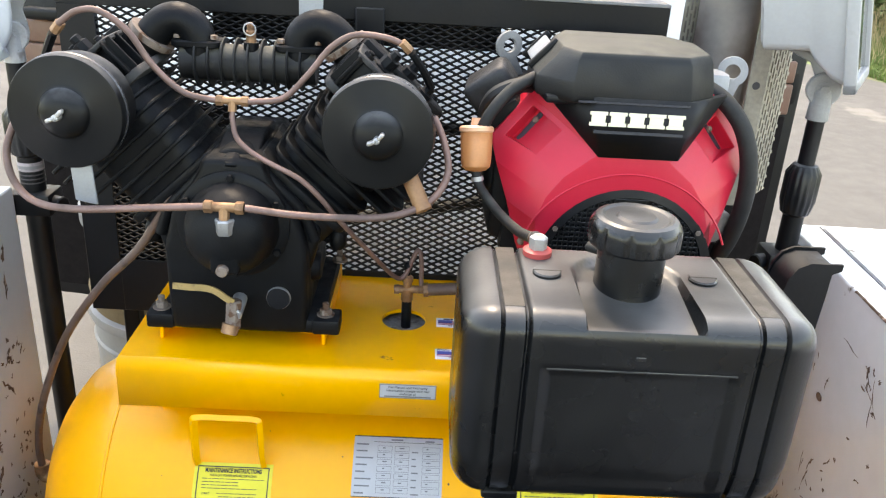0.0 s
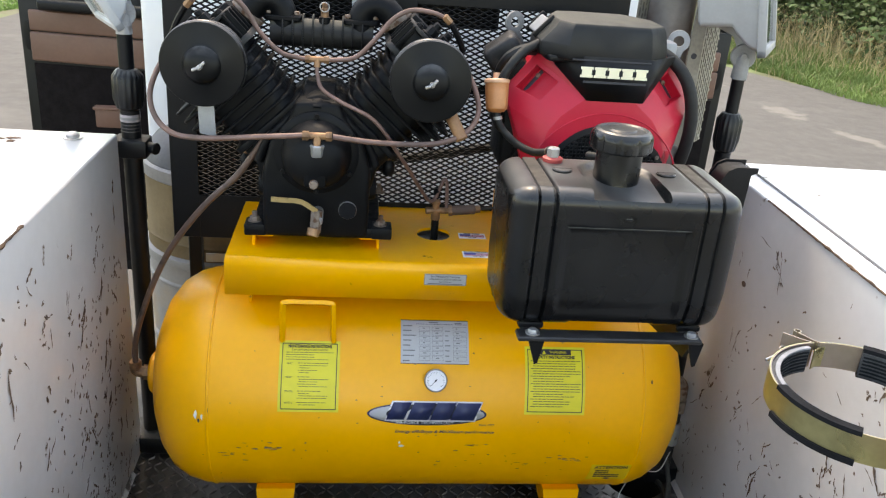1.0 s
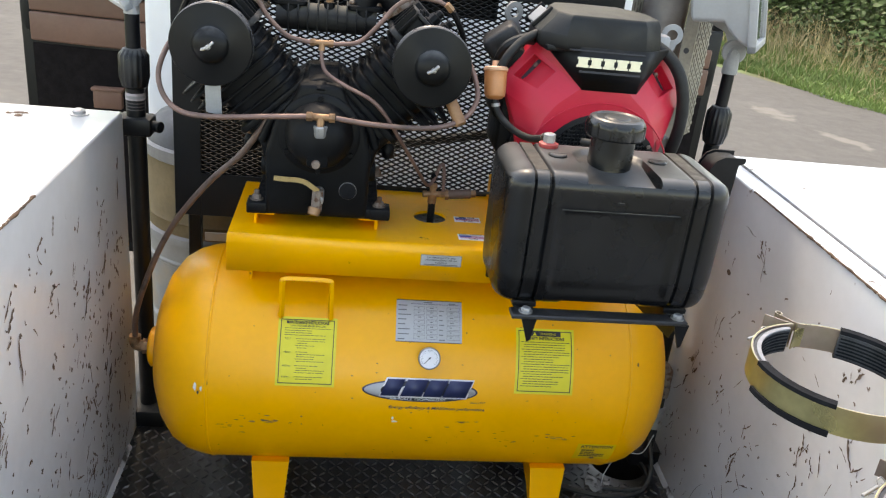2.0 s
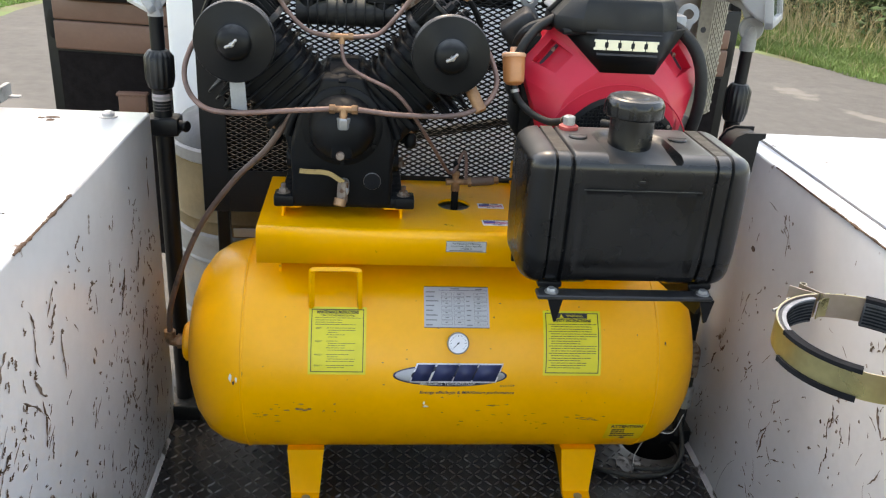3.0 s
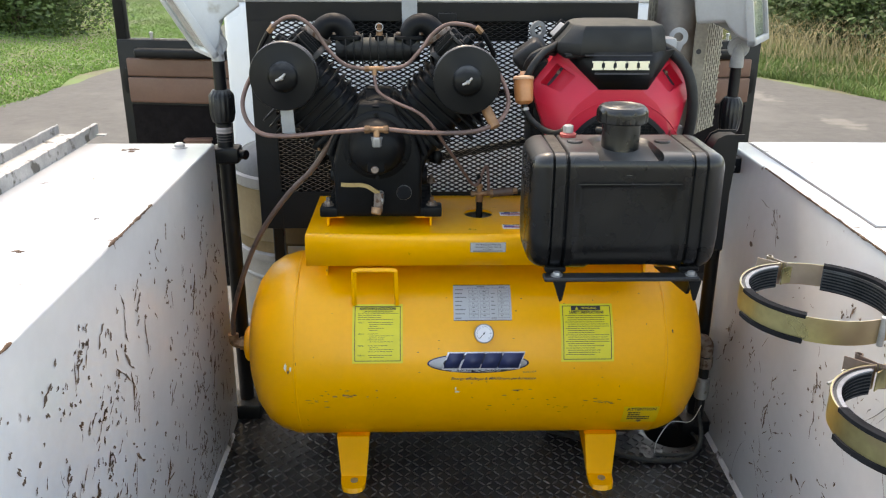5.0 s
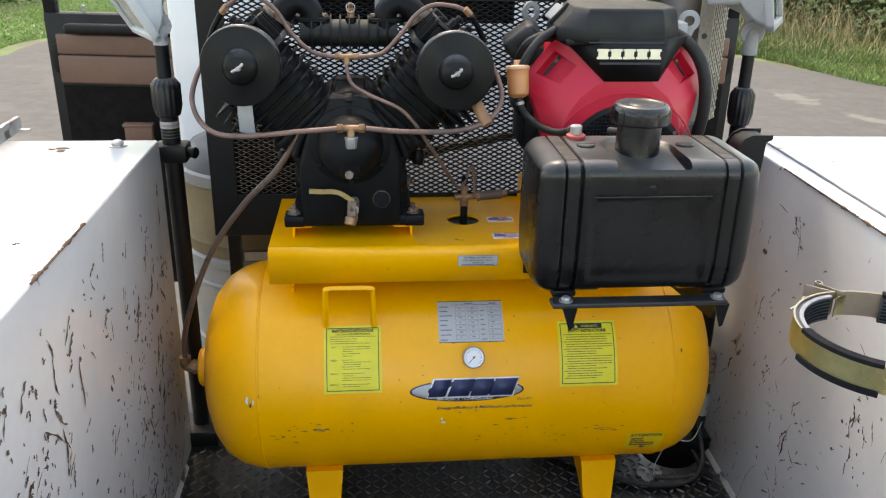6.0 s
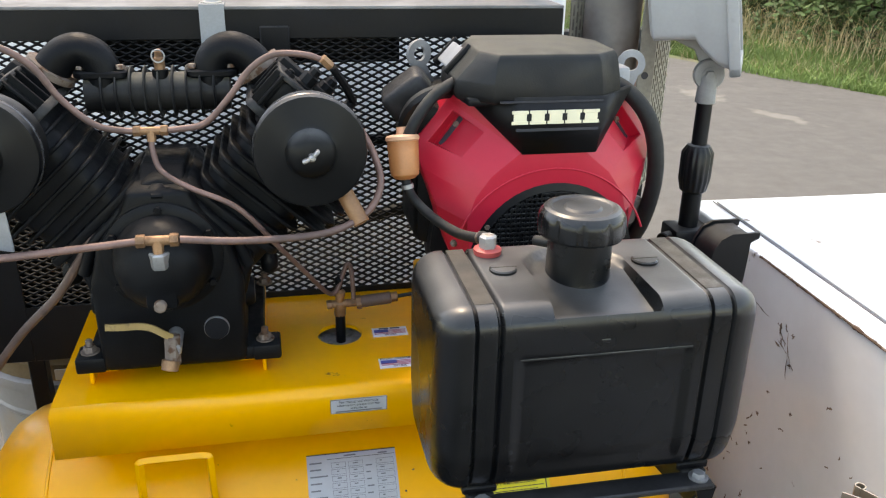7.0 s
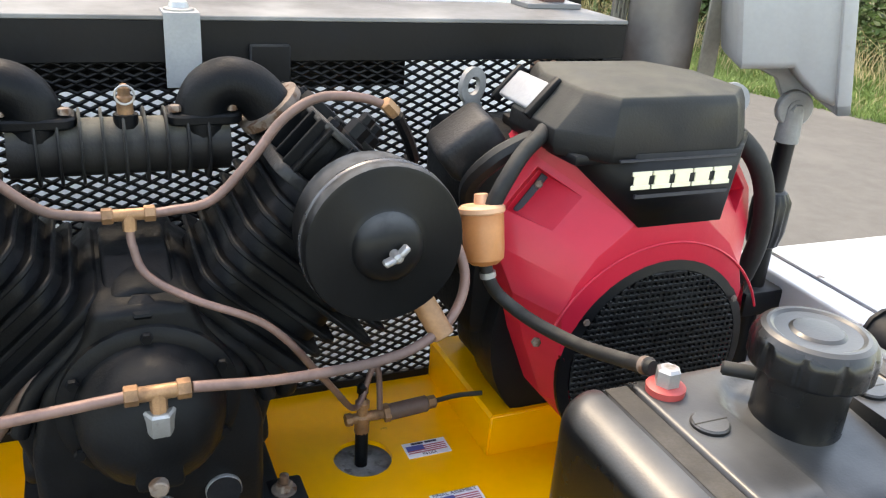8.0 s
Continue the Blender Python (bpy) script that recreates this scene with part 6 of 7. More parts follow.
# ---- floodlights on poles ----
def work_light(px, py, way, label, mat, joint, pivot, turn, tip, size, shift, g, paper):
    ob = thing("work_light", (px, py, 0.0), label, "work light", "floodlights on poles")
    part("lower_pole", rod((px, py, 0.006), (px, py, 0.86), 0.0215 * g, None, 20), BLACK, ob)
    part("foot", box(px - 0.045, px + 0.045, py - 0.05, py + 0.045, 0.0, 0.045, 0.006, 2), BLACK, ob)
    part("upper_pole", rod((px, py, 0.85), (px, py, 1.01), 0.0165 * g, None, 18), BLACK, ob)
    col = lathe([(0.022, 0.835), (0.029, 0.84), (0.033, 0.86), (0.033, 0.905), (0.024, 0.918), (0.018, 0.920)], Matrix.Translation((px, py, 0)) @ Matrix.Diagonal((g, g, 1, 1)), 64, None, lambda a, h: 1 + (0.05 * math.cos(16 * a) if 0.85 < h < 0.91 else 0))
    part("locking_collar", col, PLASTIC, ob, "ribbed black locking collar")
    if paper:
        part("paper_band", lathe([(0.0222, 0.811), (0.0222, 0.826)], Matrix.Translation((px, py, 0)) @ Matrix.Diagonal((g, g, 1, 1)), 20), PAPERBAND, ob, "white paper label round the pole")
        bars = bmesh.new()
        for k in range(3):
            lathe([(0.0222, 0.7895 + 0.007 * k), (0.0222, 0.7915 + 0.007 * k)], Matrix.Translation((px, py, 0)) @ Matrix.Diagonal((g, g, 1, 1)), 20, bars)
        part("printed_band", bars, BANDGREY, ob)
        part("print", lathe([(0.0226, 0.8155), (0.0226, 0.8205)], Matrix.Translation((px, py, 0)) @ Matrix.Diagonal((g, g, 1, 1)), 20), INKGREY, ob)
    part("clamp", box(px - 0.036, px + 0.036, py - 0.030, py + 0.030, 0.735, 0.775, 0.006, 2), BLACK, ob)
    part("clamp_arm", box(min(px, px + way * 0.06), max(px, px + way * 0.06), py - 0.012, py + 0.012, 0.74, 0.768, 0.003, 1), BLACK, ob)
    part("clamp_screw", rod((px - way * 0.03, py - 0.005, 0.757), (px - way * 0.055, py - 0.02, 0.757), 0.011, 0.013, 12, None, 0.002), BLACK, ob)
    part("knuckle", rod((px, py, 0.990), (px, py, pivot), 0.0165, 0.0145, 14), joint, ob, "grey cast knuckle")
    part("pivot_eye", lathe([(0.023, -0.007), (0.025, -0.005), (0.025, 0.005), (0.023, 0.007)], axis((px, py, pivot), (-way * 0.3, -1, 0)), 24), joint, ob)
    part("pivot_bolt", hexbolt((px - way * 0.002, py - 0.007, pivot), (-way * 0.3, -1, 0), 0.0085, 0.005), joint, ob)
    # head: local x points where the lamp shines, z up
    m = Matrix.Translation((px, py, pivot)) @ Matrix.Rotation(radians(turn), 4, "Z") @ Matrix.Rotation(radians(tip), 4, "Y") @ Matrix.Translation(shift) @ Matrix.Scale(size, 4)
    hd = bmesh.new()
    t = bmesh.new()
    secs = [(-0.092, 0.078, 0.072, 0.165), (-0.086, 0.086, 0.062, 0.178), (-0.012, 0.092, 0.058, 0.205), (-0.002, 0.094, 0.040, 0.212), (0.022, 0.098, 0.012, 0.228), (0.046, 0.100, -0.002, 0.238)]
    rings = []
    for x, hw, z0, z1 in secs:
        pts = round_rect(2 * hw, z1 - z0, 0.012, 3)
        rings.append([t.verts.new((x, u, (z0 + z1) / 2 + v)) for u, v in pts])
    n = len(rings[0])
    for a, b in zip(rings, rings[1:]):
        for k in range(n):
            t.faces.new((a[k], a[(k + 1) % n], b[(k + 1) % n], b[k]))
    t.faces.new(rings[0]), t.faces.new(rings[-1][::-1])
    bmesh.ops.recalc_face_normals(t, faces=t.faces[:])
    add(hd, t, m)
    head = part("housing", hd, mat, ob, "cast lamp housing")
    fr = bmesh.new()
    for y0, y1, z0, z1 in ((-0.110, 0.110, -0.012, 0.006), (-0.110, 0.110, 0.232, 0.250), (-0.110, -0.094, -0.012, 0.250), (0.094, 0.110, -0.012, 0.250)):
        box(0.044, 0.064, y0, y1, z0, z1, 0.003, 2, fr, m)
    part("lens_frame", fr, mat, head)
    part("lens", box(0.054, 0.057, -0.100, 0.100, 0.0, 0.238, 0, 1, None, m), GLASS, head, "clear lamp glass")
    part("reflector", box(0.0465, 0.048, -0.096, 0.096, 0.004, 0.234, 0, 1, None, m), LABELGREY, head)
    bk = prism([(-0.06, 0.075), (0.03, 0.075), (0.03, 0.0), (0.016, -0.014), (-0.004, -0.014), (-0.012, 0.004), (-0.020, 0.03), (-0.06, 0.055)], -0.014, 0.014, "xz", 0.002, 1, None, m)
    part("yoke", bk, mat, head)
    return ob


work_light(-0.641, 0.190, -1, "white floodlight head on a black telescopic pole", LAMPWHITE, LAMPPALE, 1.030, 208, 30, 0.86, (-0.02, -0.045, -0.005), 0.92, True)
work_light(0.611, 0.088, 1, "grey floodlight head on a black telescopic pole", LAMPGREY, LAMPDARK, 1.036, -31, -10, 0.86, (-0.004, 0.020, 0.014), 0.78, False)
hk = thing("hook_bracket", (0.47, -0.25, 0.665), "black steel cradle bracket beside the fuel tank", "bracket")
for y in (-0.275, -0.225):
    ck = [(0.445, 0.79), (0.445, 0.862), (0.449, 0.884), (0.458, 0.899), (0.472, 0.906), (0.510, 0.906), (0.510, 0.898), (0.499, 0.893), (0.498, 0.862), (0.494, 0.79)]
    part("cheek", prism(ck, y, y + 0.004, "xz"), BLACK, hk)
part("web", box(0.442, 0.447, -0.274, -0.222, 0.70, 0.868, 0.001, 1), BLACK, hk)
part("saddle", prism([(0.447, 0.80), (0.447, 0.862), (0.451, 0.882), (0.460, 0.896), (0.474, 0.902), (0.500, 0.902), (0.500, 0.896), (0.476, 0.895), (0.464, 0.889), (0.457, 0.878), (0.453, 0.80)], -0.2712, -0.2252, "xz"), BLACK, hk, "rolled black saddle between the cheeks")
part("lower_plate", box(0.444, 0.494, -0.2745, -0.2715, 0.66, 0.80, 0.001, 1), BLACK, hk)
part("arm", box(0.375, 0.494, -0.272, -0.228, 0.656, 0.662, 0.001, 1), BLACK, hk)
for z in (0.880, 0.835):
    part("pin", rod((0.485, -0.25, z), (0.506, -0.256, z - 0.004), 0.005, None, 10, None, 0.001), BLACK, hk)

# ---- ribbed drum behind the guard ----
DX, DY, DR = -0.500, 0.552, 0.205
gc = thing("drum", (DX, DY, 0.0), "dirty tan ribbed drum with dark grey lid behind the guard", "drum")
DM = Matrix.Translation((DX, DY, 0))
part("lower_body", lathe([(DR - 0.006, 0.0), (DR, 0.006), (DR, 0.150), (DR + 0.006, 0.157), (DR + 0.006, 0.166), (DR, 0.173), (DR, 0.328), (DR + 0.004, 0.333), (DR + 0.004, 0.339), (DR, 0.344), (DR, 0.386)], DM, 64), CYLGREY, gc, "scuffed grey lower body")
part("hoop", lathe([(DR - 0.002, 0.385), (DR + 0.009, 0.391), (DR + 0.011, 0.402), (DR + 0.009, 0.413), (DR - 0.002, 0.419)], DM, 64), CYLGREY, gc, "rolled grey hoop")
part("upper_body", lathe([(DR, 0.418), (DR, 0.448), (DR + 0.004, 0.454), (DR, 0.460), (DR, 0.612), (0, 0.615)], DM, 64), CYLTAN, gc)
part("clamp_ring", lathe([(DR, 0.604), (DR + 0.006, 0.608), (DR + 0.006, 0.636), (DR, 0.641)], DM, 64), INKGREY, gc, "dark clamp ring round the lid")
part("lid", lathe([(DR - 0.002, 0.638), (DR - 0.008, 0.664), (DR - 0.030, 0.690), (DR - 0.08, 0.708), (0, 0.716)], DM, 64), DOMEGREY, gc, "dark grey domed lid")
part("paper_label", box(-0.525, -0.44, 0.338, 0.342, 0.425, 0.447, 0.0005, 1), LABELGREY, gc, "faded red and white label")


# ---- clamp bands on the right wall ----
def leaf(line, z0, z1, th):
    """An upright sheet of thickness th that follows a line in plan."""
    t = bmesh.new()
    rows = []
    for k, (x, y) in enumerate(line):
        p, q = line[max(0, k - 1)], line[min(len(line) - 1, k + 1)]
        d = Vector((q[0] - p[0], q[1] - p[1])).normalized() * th / 2
        rows.append([t.verts.new((x + u * d.y, y - u * d.x, z)) for u, z in ((-1, z0), (1, z0), (1, z1), (-1, z1))])
    for a, b in zip(rows, rows[1:]):
        for j in range(4):
            t.faces.new((a[j], b[j], b[(j + 1) % 4], a[(j + 1) % 4]))
    t.faces.new(rows[0]), t.faces.new(rows[-1][::-1])
    bmesh.ops.recalc_face_normals(t, faces=t.faces[:])
    return t


def clamp_band(cx, cy, cz, r, label):
    ob = thing("clamp_band", (cx + r, cy, cz), label, "clamp", "hinged clamp bands")
    h = 0.038
    def strip(a0, a1, r0, r1, z0, z1):
        t = bmesh.new()
        k = max(2, int(abs(a1 - a0) / 6))
        rows = []
        for i in range(k + 1):
            a = radians(a0 + (a1 - a0) * i / k)
            rows.append([t.verts.new((cx + q * math.cos(a), cy + q * math.sin(a), cz + z)) for q, z in ((r0, z0), (r1, z0), (r1, z1), (r0, z1))])
        for a, b in zip(rows, rows[1:]):
            for j in range(4):
                t.faces.new((a[j], b[j], b[(j + 1) % 4], a[(j + 1) % 4]))
        t.faces.new(rows[0]), t.faces.new(rows[-1][::-1])
        bmesh.ops.recalc_face_normals(t, faces=t.faces[:])
        return t
    part("band", strip(95, 290, r, r + 0.0016, -h / 2, h / 2), ZINCGOLD, ob, "gold zinc-plated steel band")
    part("band", strip(-66, 93, r, r + 0.0016, -h / 2, h / 2), ZINCGOLD, ob, "gold zinc-plated steel band")
    part("band_inside", strip(96, 289, r - 0.0012, r - 0.0002, -h / 2 + 0.0003, h / 2 - 0.0003), ZINCROSE, ob, "rose-tinted plating on the inside of the band")
    part("band_inside", strip(-65, 92, r - 0.0012, r - 0.0002, -h / 2 + 0.0003, h / 2 - 0.0003), ZINCROSE, ob, "rose-tinted plating on the inside of the band")
    for a0, a1, b0 in ((102, 237, 180), (-40, 62, -40)):
        ln = part("lining", strip(a0, a1, r - 0.011, r - 0.0015, -h / 2 - 0.001, h / 2 - 0.003), LINING, ob, "grey ribbed rubber lining")
        for k in range(6):
            zz = -h / 2 + 0.004 + 0.0052 * k
            part("rib", strip(a0 + 1, a1 - 1, r - 0.0122, r - 0.0108, zz - 0.0012, zz + 0.0012), FOAM, ln)
        if b0 > a0:
            part("lining_lip", strip(a0, b0 + 2, r - 0.0118, r - 0.0062, h / 2 - 0.0032, h / 2 - 0.0010), LININGGREY, ln, "pale worn top edge of the lining")
        part("edge_trim", strip(b0, a1, r - 0.0085, r + 0.0040, h / 2 - 0.003, h / 2 + 0.0030), FOAM, ob, "black rubber edge trim")
        part("edge_trim", strip(b0, a1, r - 0.006, r + 0.0052, -h / 2 - 0.0045, -h / 2 + 0.003), FOAM, ob, "black rubber edge trim")
    a = radians(-68)
    part("hinge_pin", rod((cx + (r + 0.004) * math.cos(a), cy + (r + 0.004) * math.sin(a), cz - h / 2 - 0.004), (cx + (r + 0.004) * math.cos(a), cy + (r + 0.004) * math.sin(a), cz + h / 2 + 0.004), 0.0048, None, 14, None, 0.001), STEEL, ob, "bright hinge pin")
    a = radians(94)
    e = Vector((cx + r * math.cos(a), cy + r * math.sin(a), cz))
    part("latch", leaf([(e.x - 0.004, e.y), (e.x - 0.016, e.y + 0.010), (e.x - 0.034, e.y + 0.027)], cz - 0.004, cz + h / 2, 0.0016), ZINCROSE, ob, "flared latch flange")
    curl = [(e.x - 0.011 + 0.0048 * math.cos(radians(q)), e.y + 0.031 + 0.0048 * math.sin(radians(q))) for q in range(-130, 171, 30)]
    part("latch", leaf([(e.x + 0.006, e.y - 0.001), (e.x, e.y + 0.003), (e.x - 0.007, e.y + 0.016)] + curl[::-1], cz + 0.006, cz + h / 2 + 0.001, 0.0014), ZINCROSE, ob, "bright latch flange rolled into an eye")
    part("inner_tab", leaf([(e.x - 0.006, e.y - 0.012), (e.x + 0.004, e.y - 0.004), (e.x + 0.014, e.y - 0.002)], cz - 0.016, cz + 0.013, 0.0016), ZINCGOLD, ob, "greenish inner tab")
    part("latch_pin", rod((e.x - 0.074, e.y - 0.014, cz - 0.002), (e.x - 0.046, e.y + 0.001, cz), 0.0022, None, 10, None, 0.0006), STEEL, ob, "bright latch pin")
    part("wire_loop", hose([(e.x - 0.046, e.y + 0.001, cz), (e.x - 0.047, e.y + 0.005, cz + 0.006), (e.x - 0.041, e.y + 0.007, cz + 0.008), (e.x - 0.036, e.y + 0.003, cz + 0.003)], 0.0009, 6, 5), STEEL, ob, "thin wire loop")
    part("wall_bracket", box(cx + r + 0.002, right_wall(cy) + 0.001, cy + 0.012, cy + 0.016, cz - 0.030, cz + 0.018, 0.001, 1), GALV, ob, "grey angle bracket to the wall")
    return ob


clamp_band(0.475, -0.735, 0.745, 0.115, "gold zinc clamp band with black foam lining on the wall")
clamp_band(0.495, -1.02, 0.705, 0.115, "gold zinc clamp band, lower, with black foam lining")

# ---- right end of the tank: pipework, can and cable on the bed ----
pw = thing("drain_pipework", (0.60, 0.06, 0.0), "dirty iron elbow and pipe at the tank's end", "pipe")
el = hose([(0.565, 0.05, 0.285), (0.598, 0.05, 0.285), (0.612, 0.05, 0.27), (0.613, 0.05, 0.24)], 0.017, 14, 5)
part("elbow", el, BOLT, pw)
part("riser", rod((0.613, 0.05, 0.245), (0.610, 0.045, 0.03), 0.0125, None, 14), RUBBER, pw)
part("union", rod((0.612, 0.048, 0.175), (0.611, 0.046, 0.115), 0.0185, None, 12, None, 0.002), STEEL, pw, "grey union nut")
part("nut", rod((0.613, 0.05, 0.235), (0.613, 0.05, 0.205), 0.020, None, 6, None, 0.002), BOLT, pw)
cb = thing("cable", (0.5, 0.0, 0.0), "black cable coiled on the bed", "cable")
part("wire", hose([(0.605, 0.05, 0.09), (0.600, -0.02, 0.03), (0.56, -0.07, 0.008), (0.48, -0.09, 0.007), (0.38, -0.06, 0.007), (0.28, 0.02, 0.007), (0.2, 0.06, 0.007)], 0.0062, 8), RUBBER, cb)
part("wire", hose([(0.575, 0.10, 0.008), (0.60, 0.02, 0.007), (0.585, -0.045, 0.007), (0.53, -0.075, 0.016), (0.47, -0.06, 0.007)], 0.0055, 8), RUBBER, cb)
part("white_wire", hose([(0.61, 0.03, 0.10), (0.57, -0.01, 0.075), (0.52, -0.005, 0.07), (0.48, -0.03, 0.03), (0.47, -0.05, 0.006)], 0.0013, 6), LABELGREY, cb, "thin white wire")
# ---- labels, gauge and marks on the tank ----
def on_tank(x, s, d):
    """A point on the shell: x along the tank, s the arc length above its front line, d proud of the paint."""
    a = s / TR
    return (x, TY - (TR + d) * math.cos(a), TZ + (TR + d) * math.sin(a))


def arc_of(degrees):
    return radians(degrees) * TR


def decal(name, rects, mat, parent, d0, d1, place=on_tank, label="", step=0.008):
    """Thin raised patches, each (x0, x1, s0, s1), laid on a surface."""
    bm = bmesh.new()
    for x0, x1, s0, s1 in rects:
        n = max(1, int(abs(s1 - s0) / step))
        rows = [[bm.verts.new(place(x, s0 + (s1 - s0) * k / n, d)) for x, d in ((x0, d0), (x0, d1), (x1, d1), (x1, d0))] for k in range(n + 1)]
        for a, b in zip(rows, rows[1:]):
            for j in range(4):
                bm.faces.new((a[j], b[j], b[(j + 1) % 4], a[(j + 1) % 4]))
        bm.faces.new(rows[0]), bm.faces.new(rows[-1][::-1])
    bmesh.ops.recalc_face_normals(bm, faces=bm.faces[:])
    return part(name, bm, mat, parent, label, sharp=60)


def outline(x0, x1, s0, s1, w):
    return [(x0, x1, s0, s0 + w), (x0, x1, s1 - w, s1), (x0, x0 + w, s0 + w, s1 - w), (x1 - w, x1, s0 + w, s1 - w)]


def lettering(name, text, size, x, s, mat, parent, place=on_tank, d=0.0013, shear=0.0, width=None, bold=0.0):
    """Words in the built-in font, laid on a surface with their middle at (x, s)."""
    cu = bpy.data.curves.new("text", "FONT")
    cu.body, cu.size, cu.align_x, cu.align_y, cu.shear, cu.offset = text, size, "CENTER", "CENTER", shear, bold
    cu.resolution_u = 2
    ob = bpy.data.objects.new("text", cu)
    me = bpy.data.meshes.new_from_object(ob)
    bpy.data.objects.remove(ob)
    bm = bmesh.new()
    bm.from_mesh(me)
    bpy.data.meshes.remove(me)
    xs = [v.co.x for v in bm.verts]
    k = width / (max(xs) - min(xs)) if width else 1.0
    for v in bm.verts:
        v.co = place(x + v.co.x * k, s + v.co.y, d)
    ob = part(name, bm, mat, parent)
    return thicken(ob, 0.0003, 0.0)


def text_lines(x0, x1, s_top, count, pitch, h, seed, indent=0.0):
    """Bars that stand for lines of print too small to read."""
    rnd = random.Random(seed)
    out = []
    for k in range(count):
        s = s_top - k * pitch
        x = x0 + (indent if k % 3 else 0)
        end = x1 - rnd.choice((0, 0, 0.01, 0.02, 0.035)) * 1.0
        while x < end - 0.002:
            w = min(rnd.uniform(0.003, 0.011), end - x)
            out.append((x, x + w, s - h, s))
            x += w + 0.0013
    return out


def instruction_label(x0, x1, a0, a1, title, warning, seed, sections=()):
    s0, s1 = arc_of(a0), arc_of(a1)
    lb_ = decal("instruction_label", [(x0, x1, s0, s1)], LABELYEL, tank, 0.0002, 0.0008, label="yellow-green printed instruction label")
    decal("printed_frame", outline(x0 + 0.005, x1 - 0.005, s0 + 0.005, s1 - 0.005, 0.0016), INK, lb_, 0.0007, 0.0012)
    cx = (x0 + x1) / 2
    top = s1 - 0.0115
    if warning:
        decal("warning_bar", [(x0 + 0.026, x1 - 0.028, s1 - 0.0165, s1 - 0.0065)], INK, lb_, 0.0007, 0.0012)
        lettering("warning_word", "WARNING", 0.0072, cx + 0.006, s1 - 0.0117, LABELYEL, lb_, d=0.0017)
        tri_ = bmesh.new()
        tri_.faces.new([tri_.verts.new(on_tank(cx - 0.022 + u, s1 - 0.0117 + v, 0.0016)) for u, v in ((-0.004, -0.0035), (0.004, -0.0035), (0, 0.004))])
        part("warning_sign", tri_, LABELYEL, lb_)
        top = s1 - 0.0215
    lettering("title_word", title, 0.0088, cx, top, INK, lb_, width=(x1 - x0) * (0.66 if warning else 0.72), bold=0.0003)
    if sections:
        # a caution line, a full paragraph, then short indented lists behind their headings
        H = s1 - s0
        lettering("caution_line", "TURN OFF POWER BEFORE SERVICING", 0.0052, cx, s1 - 0.135 * H, INK, lb_, width=(x1 - x0) * 0.60)
        bars = text_lines(x0 + 0.013, x1 - 0.012, s1 - 0.165 * H, 4, 0.033 * H, 0.0010, seed)
        for word, at, rows in sections:
            lettering("heading", word, 0.0050, x0 + 0.020, s1 - (at + 0.008) * H, INK, lb_, width=0.0022 * len(word))
            bars += text_lines(x0 + 0.036, x1 - 0.022, s1 - at * H, rows, 0.033 * H, 0.0010, seed + rows + int(at * 100), 0.003)
    else:
        rows = int((top - s0 - 0.014) / 0.0052)
        bars = text_lines(x0 + 0.011, x1 - 0.010, top - 0.007, rows, 0.0050, 0.0013, seed, 0.005)
    decal("print", bars, INK, lb_, 0.0007, 0.0011)["kind"] = "stuff"
    return lb_


instruction_label(-0.302, -0.186, 13.0, 47.0, "MAINTENANCE INSTRUCTIONS", False, 3, (("DAILY", 0.315, 5), ("WEEKLY", 0.505, 5), ("MONTHLY", 0.70, 4), ("EVERY 3", 0.86, 2)))
instruction_label(0.180, 0.302, 13.2, 46.6, "SAFETY INSTRUCTIONS", True, 4)

# silver data sheet
sx0, sx1, ss0, ss1 = -0.068, 0.067, arc_of(36.9), arc_of(59.4)
sheet = decal("data_label", [(sx0, sx1, ss0, ss1)], LABELGREY, tank, 0.0002, 0.0008, label="silver data sheet with ruled boxes of print")
for rect in ((sx0, sx1, ss1 - 0.0014, ss1), (sx0, sx1, ss0, ss0 + 0.0012), (sx0 + 0.03, sx1 - 0.002, ss1 - 0.0095, ss1 - 0.0089)):
    decal("ruled_line", [rect], INK, sheet, 0.0007, 0.0011)
lines = []
for k in range(7):
    s = ss1 - 0.0150 - 0.0103 * k
    for xa, xb in ((sx0 + 0.036, sx0 + 0.058), (sx0 + 0.062, sx0 + 0.084), (sx0 + 0.104, sx0 + 0.131)):
        lines += outline(xa, xb, s - 0.0082, s, 0.0005)
decal("ruled_box", lines, INKGREY, sheet, 0.0007, 0.0011)["kind"] = "stuff"
words = []
rnd = random.Random(9)
for k in range(8):
    s = ss1 - 0.0125 - 0.0103 * k
    words += [(sx0 + 0.004, sx0 + 0.004 + rnd.uniform(0.010, 0.028), s - 0.0022, s)]
    if k:
        words += [(c, c + rnd.uniform(0.003, 0.008), s + 0.0035, s + 0.0053) for c in (sx0 + 0.044, sx0 + 0.069, sx0 + 0.110)]
        words += [(sx0 + 0.088, sx0 + 0.088 + rnd.uniform(0.006, 0.013), s - 0.002, s)]
words += [(sx0 + 0.056, sx0 + 0.074, ss1 - 0.0065, ss1 - 0.0042), (sx0 + 0.108, sx0 + 0.122, ss1 - 0.0075, ss1 - 0.0052)]
decal("print", words, INKGREY, sheet, 0.0007, 0.0011)["kind"] = "stuff"

